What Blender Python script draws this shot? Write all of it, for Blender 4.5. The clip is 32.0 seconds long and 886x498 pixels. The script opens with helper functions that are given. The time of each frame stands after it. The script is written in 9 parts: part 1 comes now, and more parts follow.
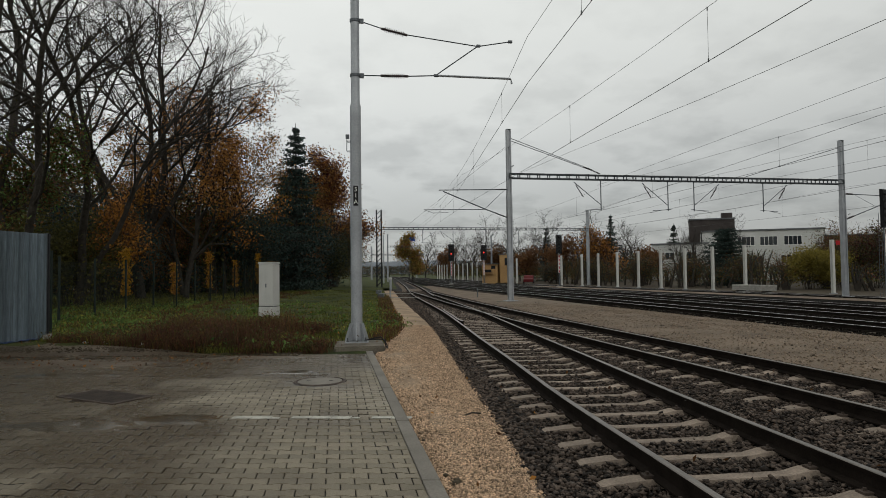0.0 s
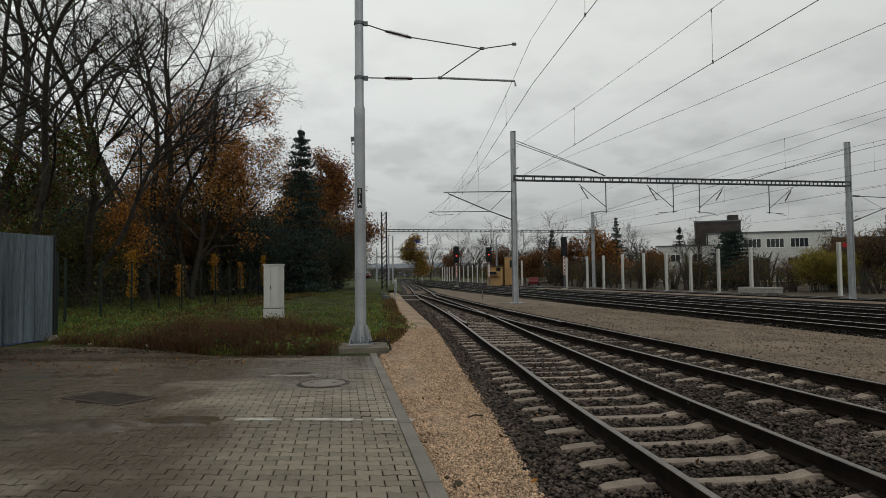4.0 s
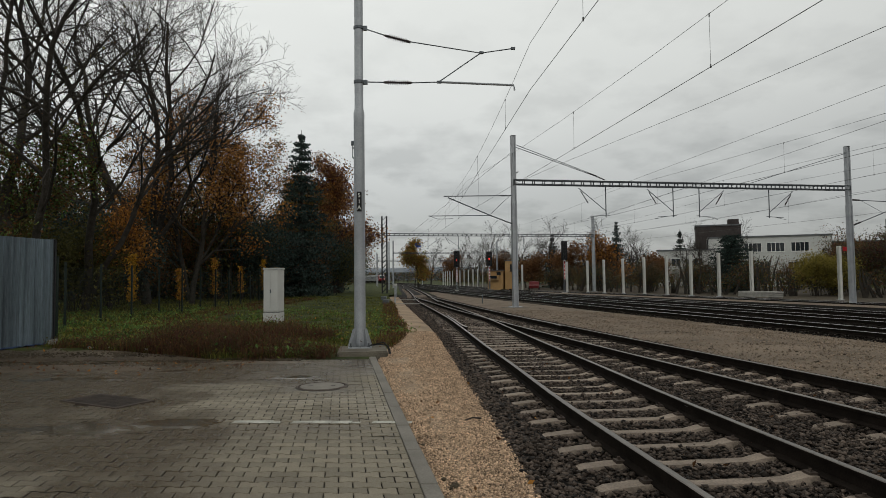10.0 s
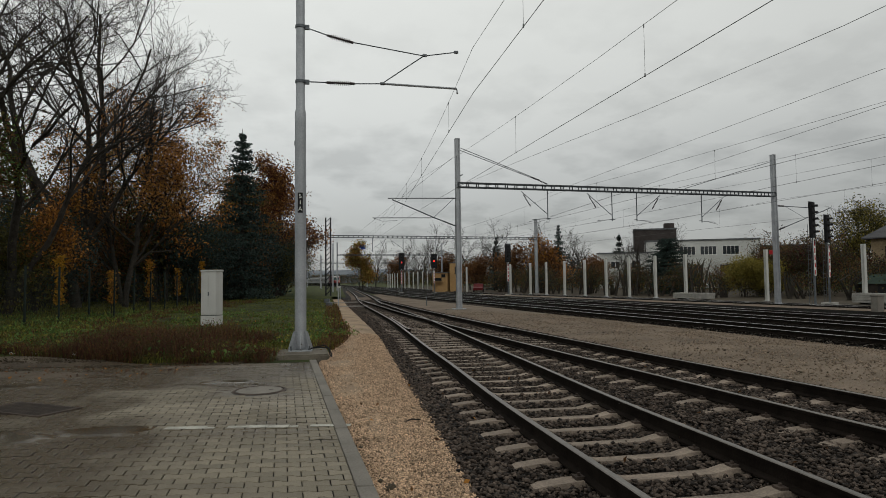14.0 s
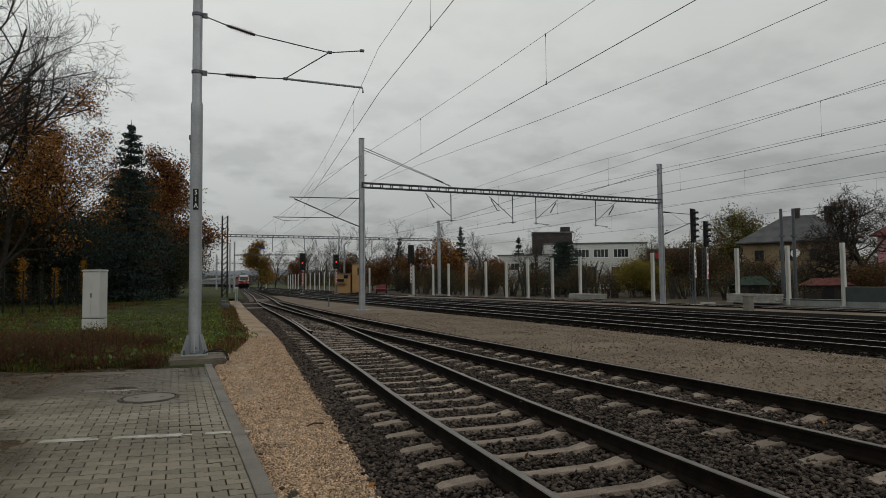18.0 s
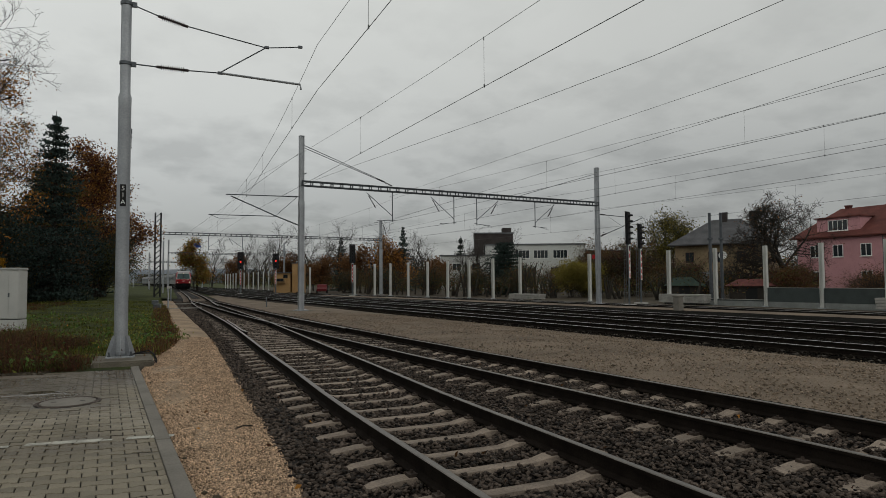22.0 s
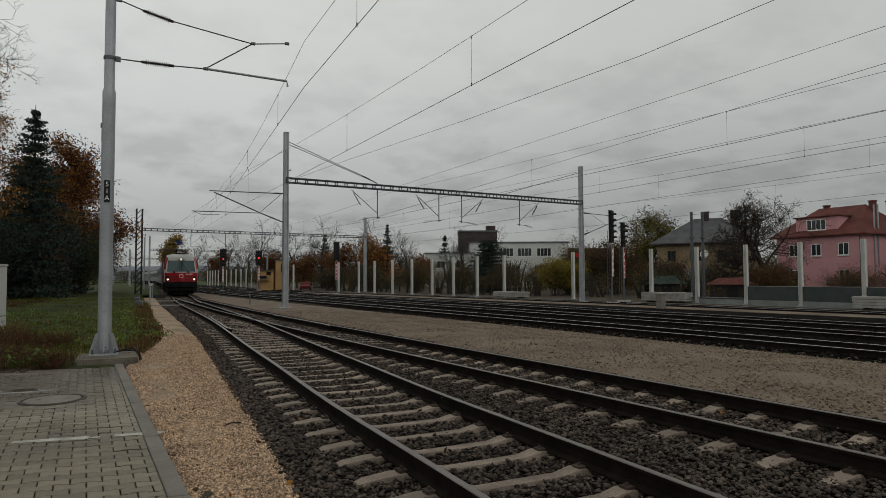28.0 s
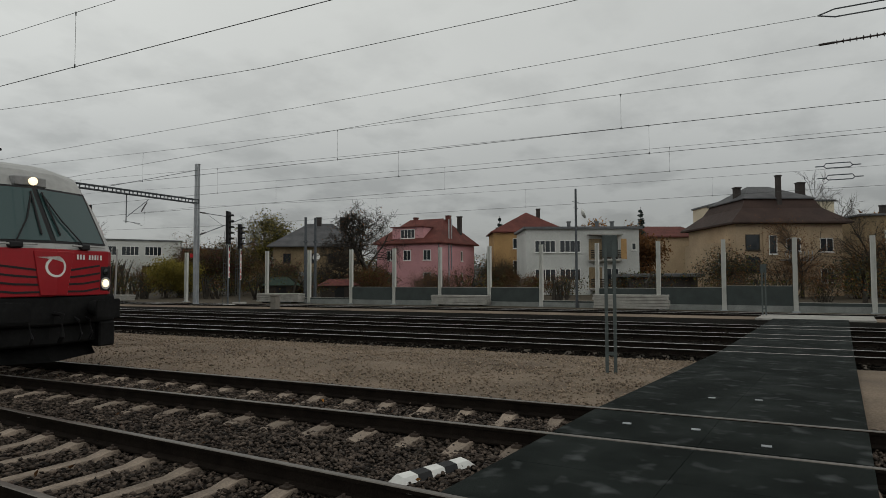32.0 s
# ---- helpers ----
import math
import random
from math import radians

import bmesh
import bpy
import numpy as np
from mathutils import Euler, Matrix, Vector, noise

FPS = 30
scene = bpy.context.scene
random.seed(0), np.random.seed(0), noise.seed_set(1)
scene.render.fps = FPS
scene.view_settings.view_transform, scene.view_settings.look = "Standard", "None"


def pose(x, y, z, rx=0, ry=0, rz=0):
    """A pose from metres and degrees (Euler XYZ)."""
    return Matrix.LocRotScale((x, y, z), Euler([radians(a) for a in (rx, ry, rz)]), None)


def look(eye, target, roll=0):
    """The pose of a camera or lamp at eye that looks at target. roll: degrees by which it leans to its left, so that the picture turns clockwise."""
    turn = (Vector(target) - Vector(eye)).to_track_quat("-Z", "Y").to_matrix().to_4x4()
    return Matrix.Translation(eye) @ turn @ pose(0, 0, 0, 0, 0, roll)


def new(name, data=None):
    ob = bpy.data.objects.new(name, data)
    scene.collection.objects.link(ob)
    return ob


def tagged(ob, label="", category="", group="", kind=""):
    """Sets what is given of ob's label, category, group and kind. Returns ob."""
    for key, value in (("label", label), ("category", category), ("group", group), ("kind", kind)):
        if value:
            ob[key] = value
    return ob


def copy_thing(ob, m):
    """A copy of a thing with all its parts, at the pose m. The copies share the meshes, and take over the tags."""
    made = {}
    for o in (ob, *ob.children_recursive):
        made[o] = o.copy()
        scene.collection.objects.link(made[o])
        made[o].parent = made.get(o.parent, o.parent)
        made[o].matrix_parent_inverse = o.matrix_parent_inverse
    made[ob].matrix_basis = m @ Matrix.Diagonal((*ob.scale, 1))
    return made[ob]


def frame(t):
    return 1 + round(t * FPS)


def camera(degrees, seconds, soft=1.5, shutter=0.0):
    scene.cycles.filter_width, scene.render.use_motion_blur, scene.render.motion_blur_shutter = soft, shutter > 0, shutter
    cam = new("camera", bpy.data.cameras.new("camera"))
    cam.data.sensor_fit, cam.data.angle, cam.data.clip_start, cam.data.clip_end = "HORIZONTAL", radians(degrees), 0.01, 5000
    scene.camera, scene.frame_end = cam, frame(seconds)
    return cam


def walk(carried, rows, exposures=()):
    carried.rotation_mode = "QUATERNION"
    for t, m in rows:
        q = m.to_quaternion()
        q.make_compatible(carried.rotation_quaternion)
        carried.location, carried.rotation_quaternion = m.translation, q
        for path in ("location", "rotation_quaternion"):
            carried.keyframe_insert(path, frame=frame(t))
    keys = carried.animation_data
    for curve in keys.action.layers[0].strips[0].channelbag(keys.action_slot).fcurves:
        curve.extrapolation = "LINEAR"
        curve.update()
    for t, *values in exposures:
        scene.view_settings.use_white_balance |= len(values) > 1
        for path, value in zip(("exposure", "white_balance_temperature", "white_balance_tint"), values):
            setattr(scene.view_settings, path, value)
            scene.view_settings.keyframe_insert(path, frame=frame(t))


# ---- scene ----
cam = camera(69.9, 32.0, 0.75)
PATH = [
    (0, pose(-0.000, -0.000, 1.623, 92.13, 0.67, 0.01)),
    (1, pose(0.004, 0.004, 1.636, 92.13, 0.62, 0.12)),
    (2, pose(0.013, 0.006, 1.628, 92.20, 0.64, 0.21)),
    (3, pose(0.021, 0.010, 1.625, 92.26, 0.62, 0.31)),
    (3.5, pose(0.026, 0.001, 1.622, 92.29, 0.62, 0.38)),
    (5.5, pose(0.040, -0.005, 1.624, 92.43, 0.65, 0.72)),
    (6, pose(0.035, -0.008, 1.621, 92.45, 0.65, 0.68)),
    (7, pose(0.041, -0.001, 1.617, 92.52, 0.65, 0.74)),
    (8, pose(0.049, -0.006, 1.612, 92.59, 0.67, 0.78)),
    (9, pose(0.050, -0.018, 1.611, 92.64, 0.66, 0.73)),
    (9.5, pose(0.059, -0.031, 1.612, 92.67, 0.67, 0.66)),
    (10, pose(0.061, -0.026, 1.606, 92.71, 0.63, 0.53)),
    (10.5, pose(0.072, -0.029, 1.608, 92.72, 0.60, 0.32)),
    (11, pose(0.075, -0.034, 1.605, 92.77, 0.59, -0.07)),
    (11.5, pose(0.085, -0.027, 1.607, 92.77, 0.64, -0.59)),
    (12, pose(0.096, -0.038, 1.605, 92.79, 0.59, -1.24)),
    (12.5, pose(0.106, -0.007, 1.601, 92.82, 0.61, -1.92)),
    (13, pose(0.108, -0.016, 1.602, 92.82, 0.60, -2.64)),
    (13.5, pose(0.114, -0.028, 1.601, 92.85, 0.65, -3.46)),
    (14, pose(0.123, -0.052, 1.599, 92.86, 0.67, -4.42)),
    (14.5, pose(0.130, -0.034, 1.593, 92.89, 0.64, -5.60)),
    (16.5, pose(0.129, -0.044, 1.599, 92.89, 0.58, -10.38)),
    (17, pose(0.118, -0.051, 1.606, 92.88, 0.54, -11.23)),
    (17.5, pose(0.106, -0.025, 1.602, 92.87, 0.57, -12.05)),
    (18, pose(0.093, -0.009, 1.593, 92.87, 0.58, -13.18)),
    (18.5, pose(0.092, 0.002, 1.591, 92.86, 0.53, -14.55)),
    (19, pose(0.107, -0.006, 1.592, 92.90, 0.55, -15.71)),
    (19.5, pose(0.138, -0.014, 1.599, 92.89, 0.52, -16.35)),
    (20, pose(0.159, -0.027, 1.598, 92.88, 0.52, -16.77)),
    (20.5, pose(0.162, -0.034, 1.593, 92.88, 0.50, -17.14)),
    (21, pose(0.171, -0.048, 1.597, 92.86, 0.46, -17.53)),
    (21.5, pose(0.182, -0.055, 1.595, 92.86, 0.44, -17.96)),
    (22, pose(0.190, -0.061, 1.595, 92.82, 0.40, -18.36)),
    (22.5, pose(0.202, -0.066, 1.592, 92.81, 0.41, -18.73)),
    (23, pose(0.208, -0.068, 1.590, 92.79, 0.37, -19.12)),
    (23.5, pose(0.207, -0.079, 1.590, 92.80, 0.36, -19.41)),
    (24, pose(0.207, -0.086, 1.594, 92.77, 0.32, -19.67)),
    (24.5, pose(0.206, -0.082, 1.593, 92.75, 0.33, -19.92)),
    (25, pose(0.204, -0.081, 1.594, 92.74, 0.29, -20.13)),
    (25.5, pose(0.198, -0.074, 1.594, 92.70, 0.29, -20.28)),
    (27.5, pose(0.173, -0.087, 1.593, 92.61, 0.24, -19.82)),
    (28, pose(0.117, -0.093, 1.596, 92.60, 0.24, -19.82)),
    (28.5, pose(0.048, -0.116, 1.594, 92.59, 0.23, -19.98)),
    (29, pose(0.001, -0.190, 1.598, 92.57, 0.19, -21.18)),
    (29.5, pose(-0.004, -0.285, 1.603, 92.57, 0.19, -23.10)),
    (30, pose(-0.017, -0.385, 1.598, 92.60, 0.27, -26.37)),
    (30.5, pose(-0.025, -0.415, 1.603, 92.63, 0.26, -30.60)),
    (31, pose(-0.089, -0.445, 1.620, 92.57, 0.21, -36.60)),
    (31.5, pose(-0.169, -0.471, 1.638, 92.55, 0.19, -44.84)),
    (32, pose(-0.187, -0.517, 1.641, 92.57, 0.19, -53.48)),
]

walk(cam, PATH, [(0, 0.08), (12, 0.05), (18, -0.12), (22, -0.18), (30, -0.19), (32, -0.03)])

# world: overcast November sky, one very wide weak sun
SUN_EL, SUN_AZ = 32.0, 150.0
world = bpy.data.worlds.new("overcast")
scene.world = world
world.use_nodes = True
wn, wl = world.node_tree.nodes, world.node_tree.links
wn.clear()


def wnode(kind, **kw):
    n = wn.new(kind)
    for k, v in kw.items():
        n.inputs[k].default_value = v
    return n


def wmath(op, a, b=None):
    n = wn.new("ShaderNodeMath")
    n.operation = op
    for i, v in enumerate((a, b)):
        if v is None:
            continue
        if isinstance(v, (int, float)):
            n.inputs[i].default_value = v
        else:
            wl.new(v, n.inputs[i])
    return n.outputs[0]


wcoord = wn.new("ShaderNodeTexCoord")
wsep = wn.new("ShaderNodeSeparateXYZ")
wl.new(wcoord.outputs["Generated"], wsep.inputs[0])
up = wmath("MAXIMUM", wsep.outputs["Z"], 0.0)
den = wmath("ADD", up, 0.26)
wcomb = wn.new("ShaderNodeCombineXYZ")
wl.new(wmath("DIVIDE", wsep.outputs["X"], den), wcomb.inputs[0])
wl.new(wmath("DIVIDE", wsep.outputs["Y"], den), wcomb.inputs[1])
n1 = wnode("ShaderNodeTexNoise", Scale=0.75, Detail=6.0, Roughness=0.55)
n2 = wnode("ShaderNodeTexNoise", Scale=3.1, Detail=5.0, Roughness=0.55)
wl.new(wcomb.outputs[0], n1.inputs["Vector"])
wl.new(wcomb.outputs[0], n2.inputs["Vector"])
veil = wn.new("ShaderNodeValToRGB")       # brightness of the cloud deck by height
veil.color_ramp.elements[0].position, veil.color_ramp.elements[0].color = 0.0, (0.300, 0.308, 0.306, 1)
veil.color_ramp.elements[1].position, veil.color_ramp.elements[1].color = 0.72, (0.500, 0.508, 0.484, 1)
for pos, col in ((0.10, (0.385, 0.392, 0.382, 1)), (0.26, (0.560, 0.570, 0.545, 1)), (0.42, (0.630, 0.642, 0.612, 1))):
    e = veil.color_ramp.elements.new(pos)
    e.color = col
wl.new(up, veil.inputs[0])
patch = wn.new("ShaderNodeValToRGB")      # darker low scud
patch.color_ramp.elements[0].position, patch.color_ramp.elements[0].color = 0.47, (0, 0, 0, 1)
patch.color_ramp.elements[1].position, patch.color_ramp.elements[1].color = 0.64, (1, 1, 1, 1)
wl.new(n2.outputs["Fac"], patch.inputs[0])
low = wn.new("ShaderNodeValToRGB")
low.color_ramp.elements[0].position, low.color_ramp.elements[0].color = 0.05, (1, 1, 1, 1)
low.color_ramp.elements[1].position, low.color_ramp.elements[1].color = 0.50, (0, 0, 0, 1)
wl.new(up, low.inputs[0])
broad = wmath("ADD", wmath("MULTIPLY", n1.outputs["Fac"], 0.36), 0.82)
scud = wmath("SUBTRACT", 1.0, wmath("MULTIPLY", wmath("MULTIPLY", patch.outputs[0], low.outputs[0]), 0.27))
shade = wn.new("ShaderNodeVectorMath")
shade.operation = "SCALE"
wl.new(veil.outputs[0], shade.inputs[0])
side = wmath("SUBTRACT", 1.18, wmath("MULTIPLY", wsep.outputs["X"], 0.30))      # the cloud is thinner to one side
wl.new(wmath("MULTIPLY", wmath("MULTIPLY", broad, scud), side), shade.inputs["Scale"])
sky = wn.new("ShaderNodeTexSky")
sky.sky_type, sky.sun_disc = "NISHITA", False
sky.sun_elevation, sky.sun_rotation = radians(SUN_EL), radians(SUN_AZ)
blue = wnode("ShaderNodeBackground", Strength=0.008)
wl.new(sky.outputs[0], blue.inputs[0])
deck = wnode("ShaderNodeBackground", Strength=0.99)
wl.new(shade.outputs[0], deck.inputs[0])
both = wn.new("ShaderNodeAddShader")
wl.new(blue.outputs[0], both.inputs[0])
wl.new(deck.outputs[0], both.inputs[1])
wout = wn.new("ShaderNodeOutputWorld")
wl.new(both.outputs[0], wout.inputs[0])
sun = new("sun", bpy.data.lights.new("sun", "SUN"))
sun.data.energy, sun.data.angle, sun.data.color = 0.3, radians(40), (1.0, 0.97, 0.93)
sa, se = radians(SUN_AZ), radians(SUN_EL)
sun.matrix_world = look((math.sin(sa) * math.cos(se) * 60, math.cos(sa) * math.cos(se) * 60, math.sin(se) * 60), (0, 0, 0))
scene.view_settings.exposure = 0.0


# ---- materials ----
def mat(name, color, rough=0.8, metal=0.0, vary=0.25, scale=3.0, fine=40.0, bump=0.15, tint=None, each=0.0, spec=0.22, wet=0.0, depth=0.01, coat=0.0):
    """A surface: base colour, broken up by stains (scale) and grain (fine), bumped; each: change from piece to piece; wet: share of wet sheen."""
    m = bpy.data.materials.new(name)
    m.use_nodes = True
    nt = m.node_tree
    b = nt.nodes["Principled BSDF"]
    co = nt.nodes.new("ShaderNodeTexCoord")
    nz = nt.nodes.new("ShaderNodeTexNoise")
    nz.inputs["Scale"].default_value, nz.inputs["Detail"].default_value = scale, 5
    nf = nt.nodes.new("ShaderNodeTexNoise")
    nf.inputs["Scale"].default_value, nf.inputs["Detail"].default_value = fine, 3
    geo = nt.nodes.new("ShaderNodeNewGeometry")
    for n in (nz, nf):
        nt.links.new(geo.outputs["Position"] if each == 0 and depth >= 0.01 else co.outputs["Object"], n.inputs["Vector"])
    mix = nt.nodes.new("ShaderNodeMix")
    mix.data_type = "RGBA"
    dark = [c * (1 - vary) for c in color]
    light = list(tint) if tint else [min(1, c * (1 + vary)) for c in color]
    mix.inputs["A"].default_value, mix.inputs["B"].default_value = (*dark, 1), (*light, 1)
    ramp = nt.nodes.new("ShaderNodeMapRange")
    ramp.inputs["From Min"].default_value, ramp.inputs["From Max"].default_value = 0.3, 0.7
    nt.links.new(nz.outputs["Fac"], ramp.inputs["Value"])
    nt.links.new(ramp.outputs[0], mix.inputs["Factor"])
    hsv = nt.nodes.new("ShaderNodeHueSaturation")
    nt.links.new(mix.outputs["Result"], hsv.inputs["Color"])
    val = nt.nodes.new("ShaderNodeMapRange")
    val.inputs["To Min"].default_value, val.inputs["To Max"].default_value = 1 - vary * 0.7, 1 + vary * 0.7
    val.inputs["From Min"].default_value, val.inputs["From Max"].default_value = 0.3, 0.7
    nt.links.new(nf.outputs["Fac"], val.inputs["Value"])
    out = val.outputs[0]
    if each:
        inf = nt.nodes.new("ShaderNodeObjectInfo")
        add = nt.nodes.new("ShaderNodeMath")
        add.operation = "ADD"
        nt.links.new(inf.outputs["Random"], add.inputs[0])
        nt.links.new(geo.outputs["Random Per Island"], add.inputs[1])
        fr = nt.nodes.new("ShaderNodeMath")
        fr.operation = "FRACT"
        nt.links.new(add.outputs[0], fr.inputs[0])
        er = nt.nodes.new("ShaderNodeMapRange")
        er.inputs["To Min"].default_value, er.inputs["To Max"].default_value = 1 - each, 1 + each
        nt.links.new(fr.outputs[0], er.inputs["Value"])
        mul = nt.nodes.new("ShaderNodeMath")
        mul.operation = "MULTIPLY"
        nt.links.new(er.outputs[0], mul.inputs[0])
        nt.links.new(out, mul.inputs[1])
        out = mul.outputs[0]
    nt.links.new(out, hsv.inputs["Value"])
    nt.links.new(hsv.outputs[0], b.inputs["Base Color"])
    b.inputs["Roughness"].default_value, b.inputs["Metallic"].default_value = rough, metal
    b.inputs["Specular IOR Level"].default_value = spec
    b.inputs["Coat Weight"].default_value = coat
    if wet:
        wr = nt.nodes.new("ShaderNodeMapRange")
        wr.inputs["From Min"].default_value, wr.inputs["From Max"].default_value = 0.42, 0.62
        wr.inputs["To Min"].default_value, wr.inputs["To Max"].default_value = rough, max(0.05, rough - wet)
        nt.links.new(nz.outputs["Fac"], wr.inputs["Value"])
        nt.links.new(wr.outputs[0], b.inputs["Roughness"])
    if bump:
        bp = nt.nodes.new("ShaderNodeBump")
        bp.inputs["Strength"].default_value, bp.inputs["Distance"].default_value = bump, abs(depth)
        nt.links.new(nf.outputs["Fac"], bp.inputs["Height"])
        nt.links.new(bp.outputs[0], b.inputs["Normal"])
    return m


def glow(name, color, strength):
    m = bpy.data.materials.new(name)
    m.use_nodes = True
    b = m.node_tree.nodes["Principled BSDF"]
    b.inputs["Base Color"].default_value = (*color, 1)
    b.inputs["Emission Color"].default_value, b.inputs["Emission Strength"].default_value = (*color, 1), strength
    return m


def pane(name, color=(0.02, 0.025, 0.03), rough=0.06):
    m = bpy.data.materials.new(name)
    m.use_nodes = True
    b = m.node_tree.nodes["Principled BSDF"]
    b.inputs["Base Color"].default_value, b.inputs["Roughness"].default_value = (*color, 1), rough
    b.inputs["IOR"].default_value = 1.5
    return m


M = dict(
    # near-black bed: the shade between the stones is put into its colour
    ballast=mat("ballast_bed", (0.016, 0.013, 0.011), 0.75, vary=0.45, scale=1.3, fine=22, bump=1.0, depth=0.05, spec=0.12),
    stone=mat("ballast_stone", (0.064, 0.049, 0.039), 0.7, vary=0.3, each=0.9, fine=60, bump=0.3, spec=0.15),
    gravel=mat("pale_gravel", (0.330, 0.240, 0.160), 0.85, vary=0.28, scale=0.8, fine=38, bump=1.0, depth=0.02),
    pebble=mat("gravel_pebble", (0.430, 0.302, 0.200), 0.8, vary=0.2, each=0.75, fine=80),
    field=mat("grey_gravel", (0.174, 0.134, 0.098), 0.9, vary=0.3, scale=0.5, fine=26, bump=1.0, depth=0.03),
    paver=mat("concrete_paver", (0.204, 0.177, 0.130), 0.7, vary=0.22, scale=0.45, fine=90, bump=0.3, each=0.2, wet=0.25),
    joint=mat("joint_sand", (0.026, 0.022, 0.017), 0.85, vary=0.35, scale=0.6, wet=0.35),
    mud=mat("wet_silt", (0.080, 0.060, 0.040), 0.55, vary=0.45, scale=0.9, fine=14, bump=0.4, depth=0.03, wet=0.15),
    kerb=mat("kerb_concrete", (0.180, 0.165, 0.142), 0.8, vary=0.2, scale=2, fine=60),
    concrete=mat("concrete", (0.300, 0.290, 0.265), 0.8, vary=0.2, scale=2.5, fine=50),
    sleeper=mat("sleeper_concrete", (0.212, 0.170, 0.134), 0.75, vary=0.36, scale=3, fine=50, each=0.25),
    railweb=mat("rusty_rail", (0.013, 0.010, 0.008), 0.9, vary=0.35, scale=5, fine=60, spec=0.05),
    railtop=mat("worn_rail_head", (0.150, 0.135, 0.118), 0.40, metal=0.8, vary=0.2, scale=3, fine=30, bump=0.05),
    fitting=mat("rail_fitting", (0.060, 0.045, 0.036), 0.7, vary=0.3),
    darksleeper=mat("oily_sleeper", (0.075, 0.063, 0.050), 0.85, vary=0.3, scale=4, fine=50, each=0.3),
    oily=mat("oily_ballast", (0.0085, 0.0075, 0.006), 0.95, vary=0.4, scale=1.3, fine=22, bump=1.0, depth=0.05, spec=0.03),
    oilstone=mat("oily_ballast_stone", (0.015, 0.0125, 0.010), 0.95, vary=0.3, each=0.6, fine=60, bump=0.3, spec=0.03),
    dirtycon=mat("dirty_concrete", (0.130, 0.115, 0.090), 0.85, vary=0.35, scale=3, fine=40),
    willow=mat("willow_leaf", (0.190, 0.155, 0.030), 0.7, vary=0.35, each=0.5, bump=0),
    maroon=mat("maroon_leaf", (0.075, 0.022, 0.016), 0.7, vary=0.35, each=0.5, bump=0),
    mainrail=mat("polished_rail_head", (0.450, 0.440, 0.425), 0.26, metal=0.9, vary=0.2, scale=3, fine=30, bump=0.05),
    herb=mat("herb_leaf", (0.085, 0.170, 0.040), 0.6, vary=0.35, scale=0.7, each=0.5, tint=(0.140, 0.210, 0.055), bump=0),
    soil=mat("soil", (0.060, 0.048, 0.032), 0.9, vary=0.35, scale=1.5, fine=20, bump=0.6),
    turf=mat("turf", (0.028, 0.046, 0.007), 0.95, vary=0.5, scale=0.35, fine=10, bump=0.8, tint=(0.062, 0.072, 0.011), depth=0.03),
    grass=mat("grass_blade", (0.105, 0.150, 0.022), 0.75, vary=0.45, scale=0.55, each=0.65, tint=(0.230, 0.205, 0.045), bump=0),
    weed=mat("brown_weed", (0.090, 0.047, 0.028), 0.8, vary=0.3, scale=0.7, each=0.5, bump=0),
    steel=mat("galvanised_steel", (0.330, 0.345, 0.360), 0.5, metal=0.45, vary=0.14, scale=2.0, fine=30, bump=0.05),
    beamsteel=mat("weathered_steel", (0.060, 0.066, 0.072), 0.6, metal=0.3, vary=0.2, scale=4),
    darksteel=mat("dark_steel", (0.110, 0.120, 0.130), 0.5, metal=0.5, vary=0.2, scale=4),
    wire=mat("wire", (0.085, 0.088, 0.088), 0.5, metal=0.6, vary=0.15, bump=0),
    insul=mat("brown_insulator", (0.040, 0.030, 0.028), 0.3, vary=0.2),
    black=mat("matt_black", (0.014, 0.014, 0.015), 0.6, vary=0.2),
    white=mat("white_paint", (0.680, 0.680, 0.650), 0.55, vary=0.06, scale=3, fine=20, bump=0.05),
    red=mat("red_paint", (0.420, 0.018, 0.022), 0.45, vary=0.1, scale=2, bump=0.03),
    fence=mat("corrugated_sheet", (0.225, 0.272, 0.305), 0.50, metal=0.25, vary=0.42, scale=1.6, fine=25, bump=0.05, each=0.22),
    greenwire=mat("green_wire", (0.008, 0.015, 0.011), 0.6, vary=0.2, bump=0),
    cabinet=mat("cabinet_grey", (0.470, 0.465, 0.440), 0.6, vary=0.06, scale=2, bump=0.05),
    bark=mat("bark", (0.036, 0.031, 0.025), 0.9, vary=0.4, scale=4, fine=18, bump=0.8, depth=0.02),
    twig=mat("twig", (0.034, 0.029, 0.024), 0.9, vary=0.3, bump=0),
    orange=mat("orange_leaf", (0.350, 0.135, 0.030), 0.8, vary=0.3, scale=0.35, each=0.5, tint=(0.410, 0.200, 0.040), bump=0),
    rust=mat("russet_leaf", (0.140, 0.066, 0.028), 0.7, vary=0.35, scale=0.35, each=0.5, tint=(0.185, 0.088, 0.032), bump=0),
    olive=mat("olive_leaf", (0.072, 0.072, 0.022), 0.7, vary=0.35, scale=0.35, each=0.5, tint=(0.110, 0.096, 0.026), bump=0),
    yellow=mat("yellow_leaf", (0.380, 0.200, 0.020), 0.7, vary=0.3, each=0.4, bump=0),
    needle=mat("dark_needle", (0.030, 0.047, 0.040), 0.8, vary=0.35, scale=0.6, each=0.6, bump=0),
    rubber=mat("rubber_panel", (0.0110, 0.0140, 0.0128), 0.95, vary=0.3, scale=1.2, fine=120, bump=0.25, wet=0.15, tint=(0.0150, 0.0195, 0.0178), spec=0.06),
    glass=pane("dark_glass"), screen=pane("windscreen", (0.030, 0.060, 0.060), 0.05),
)


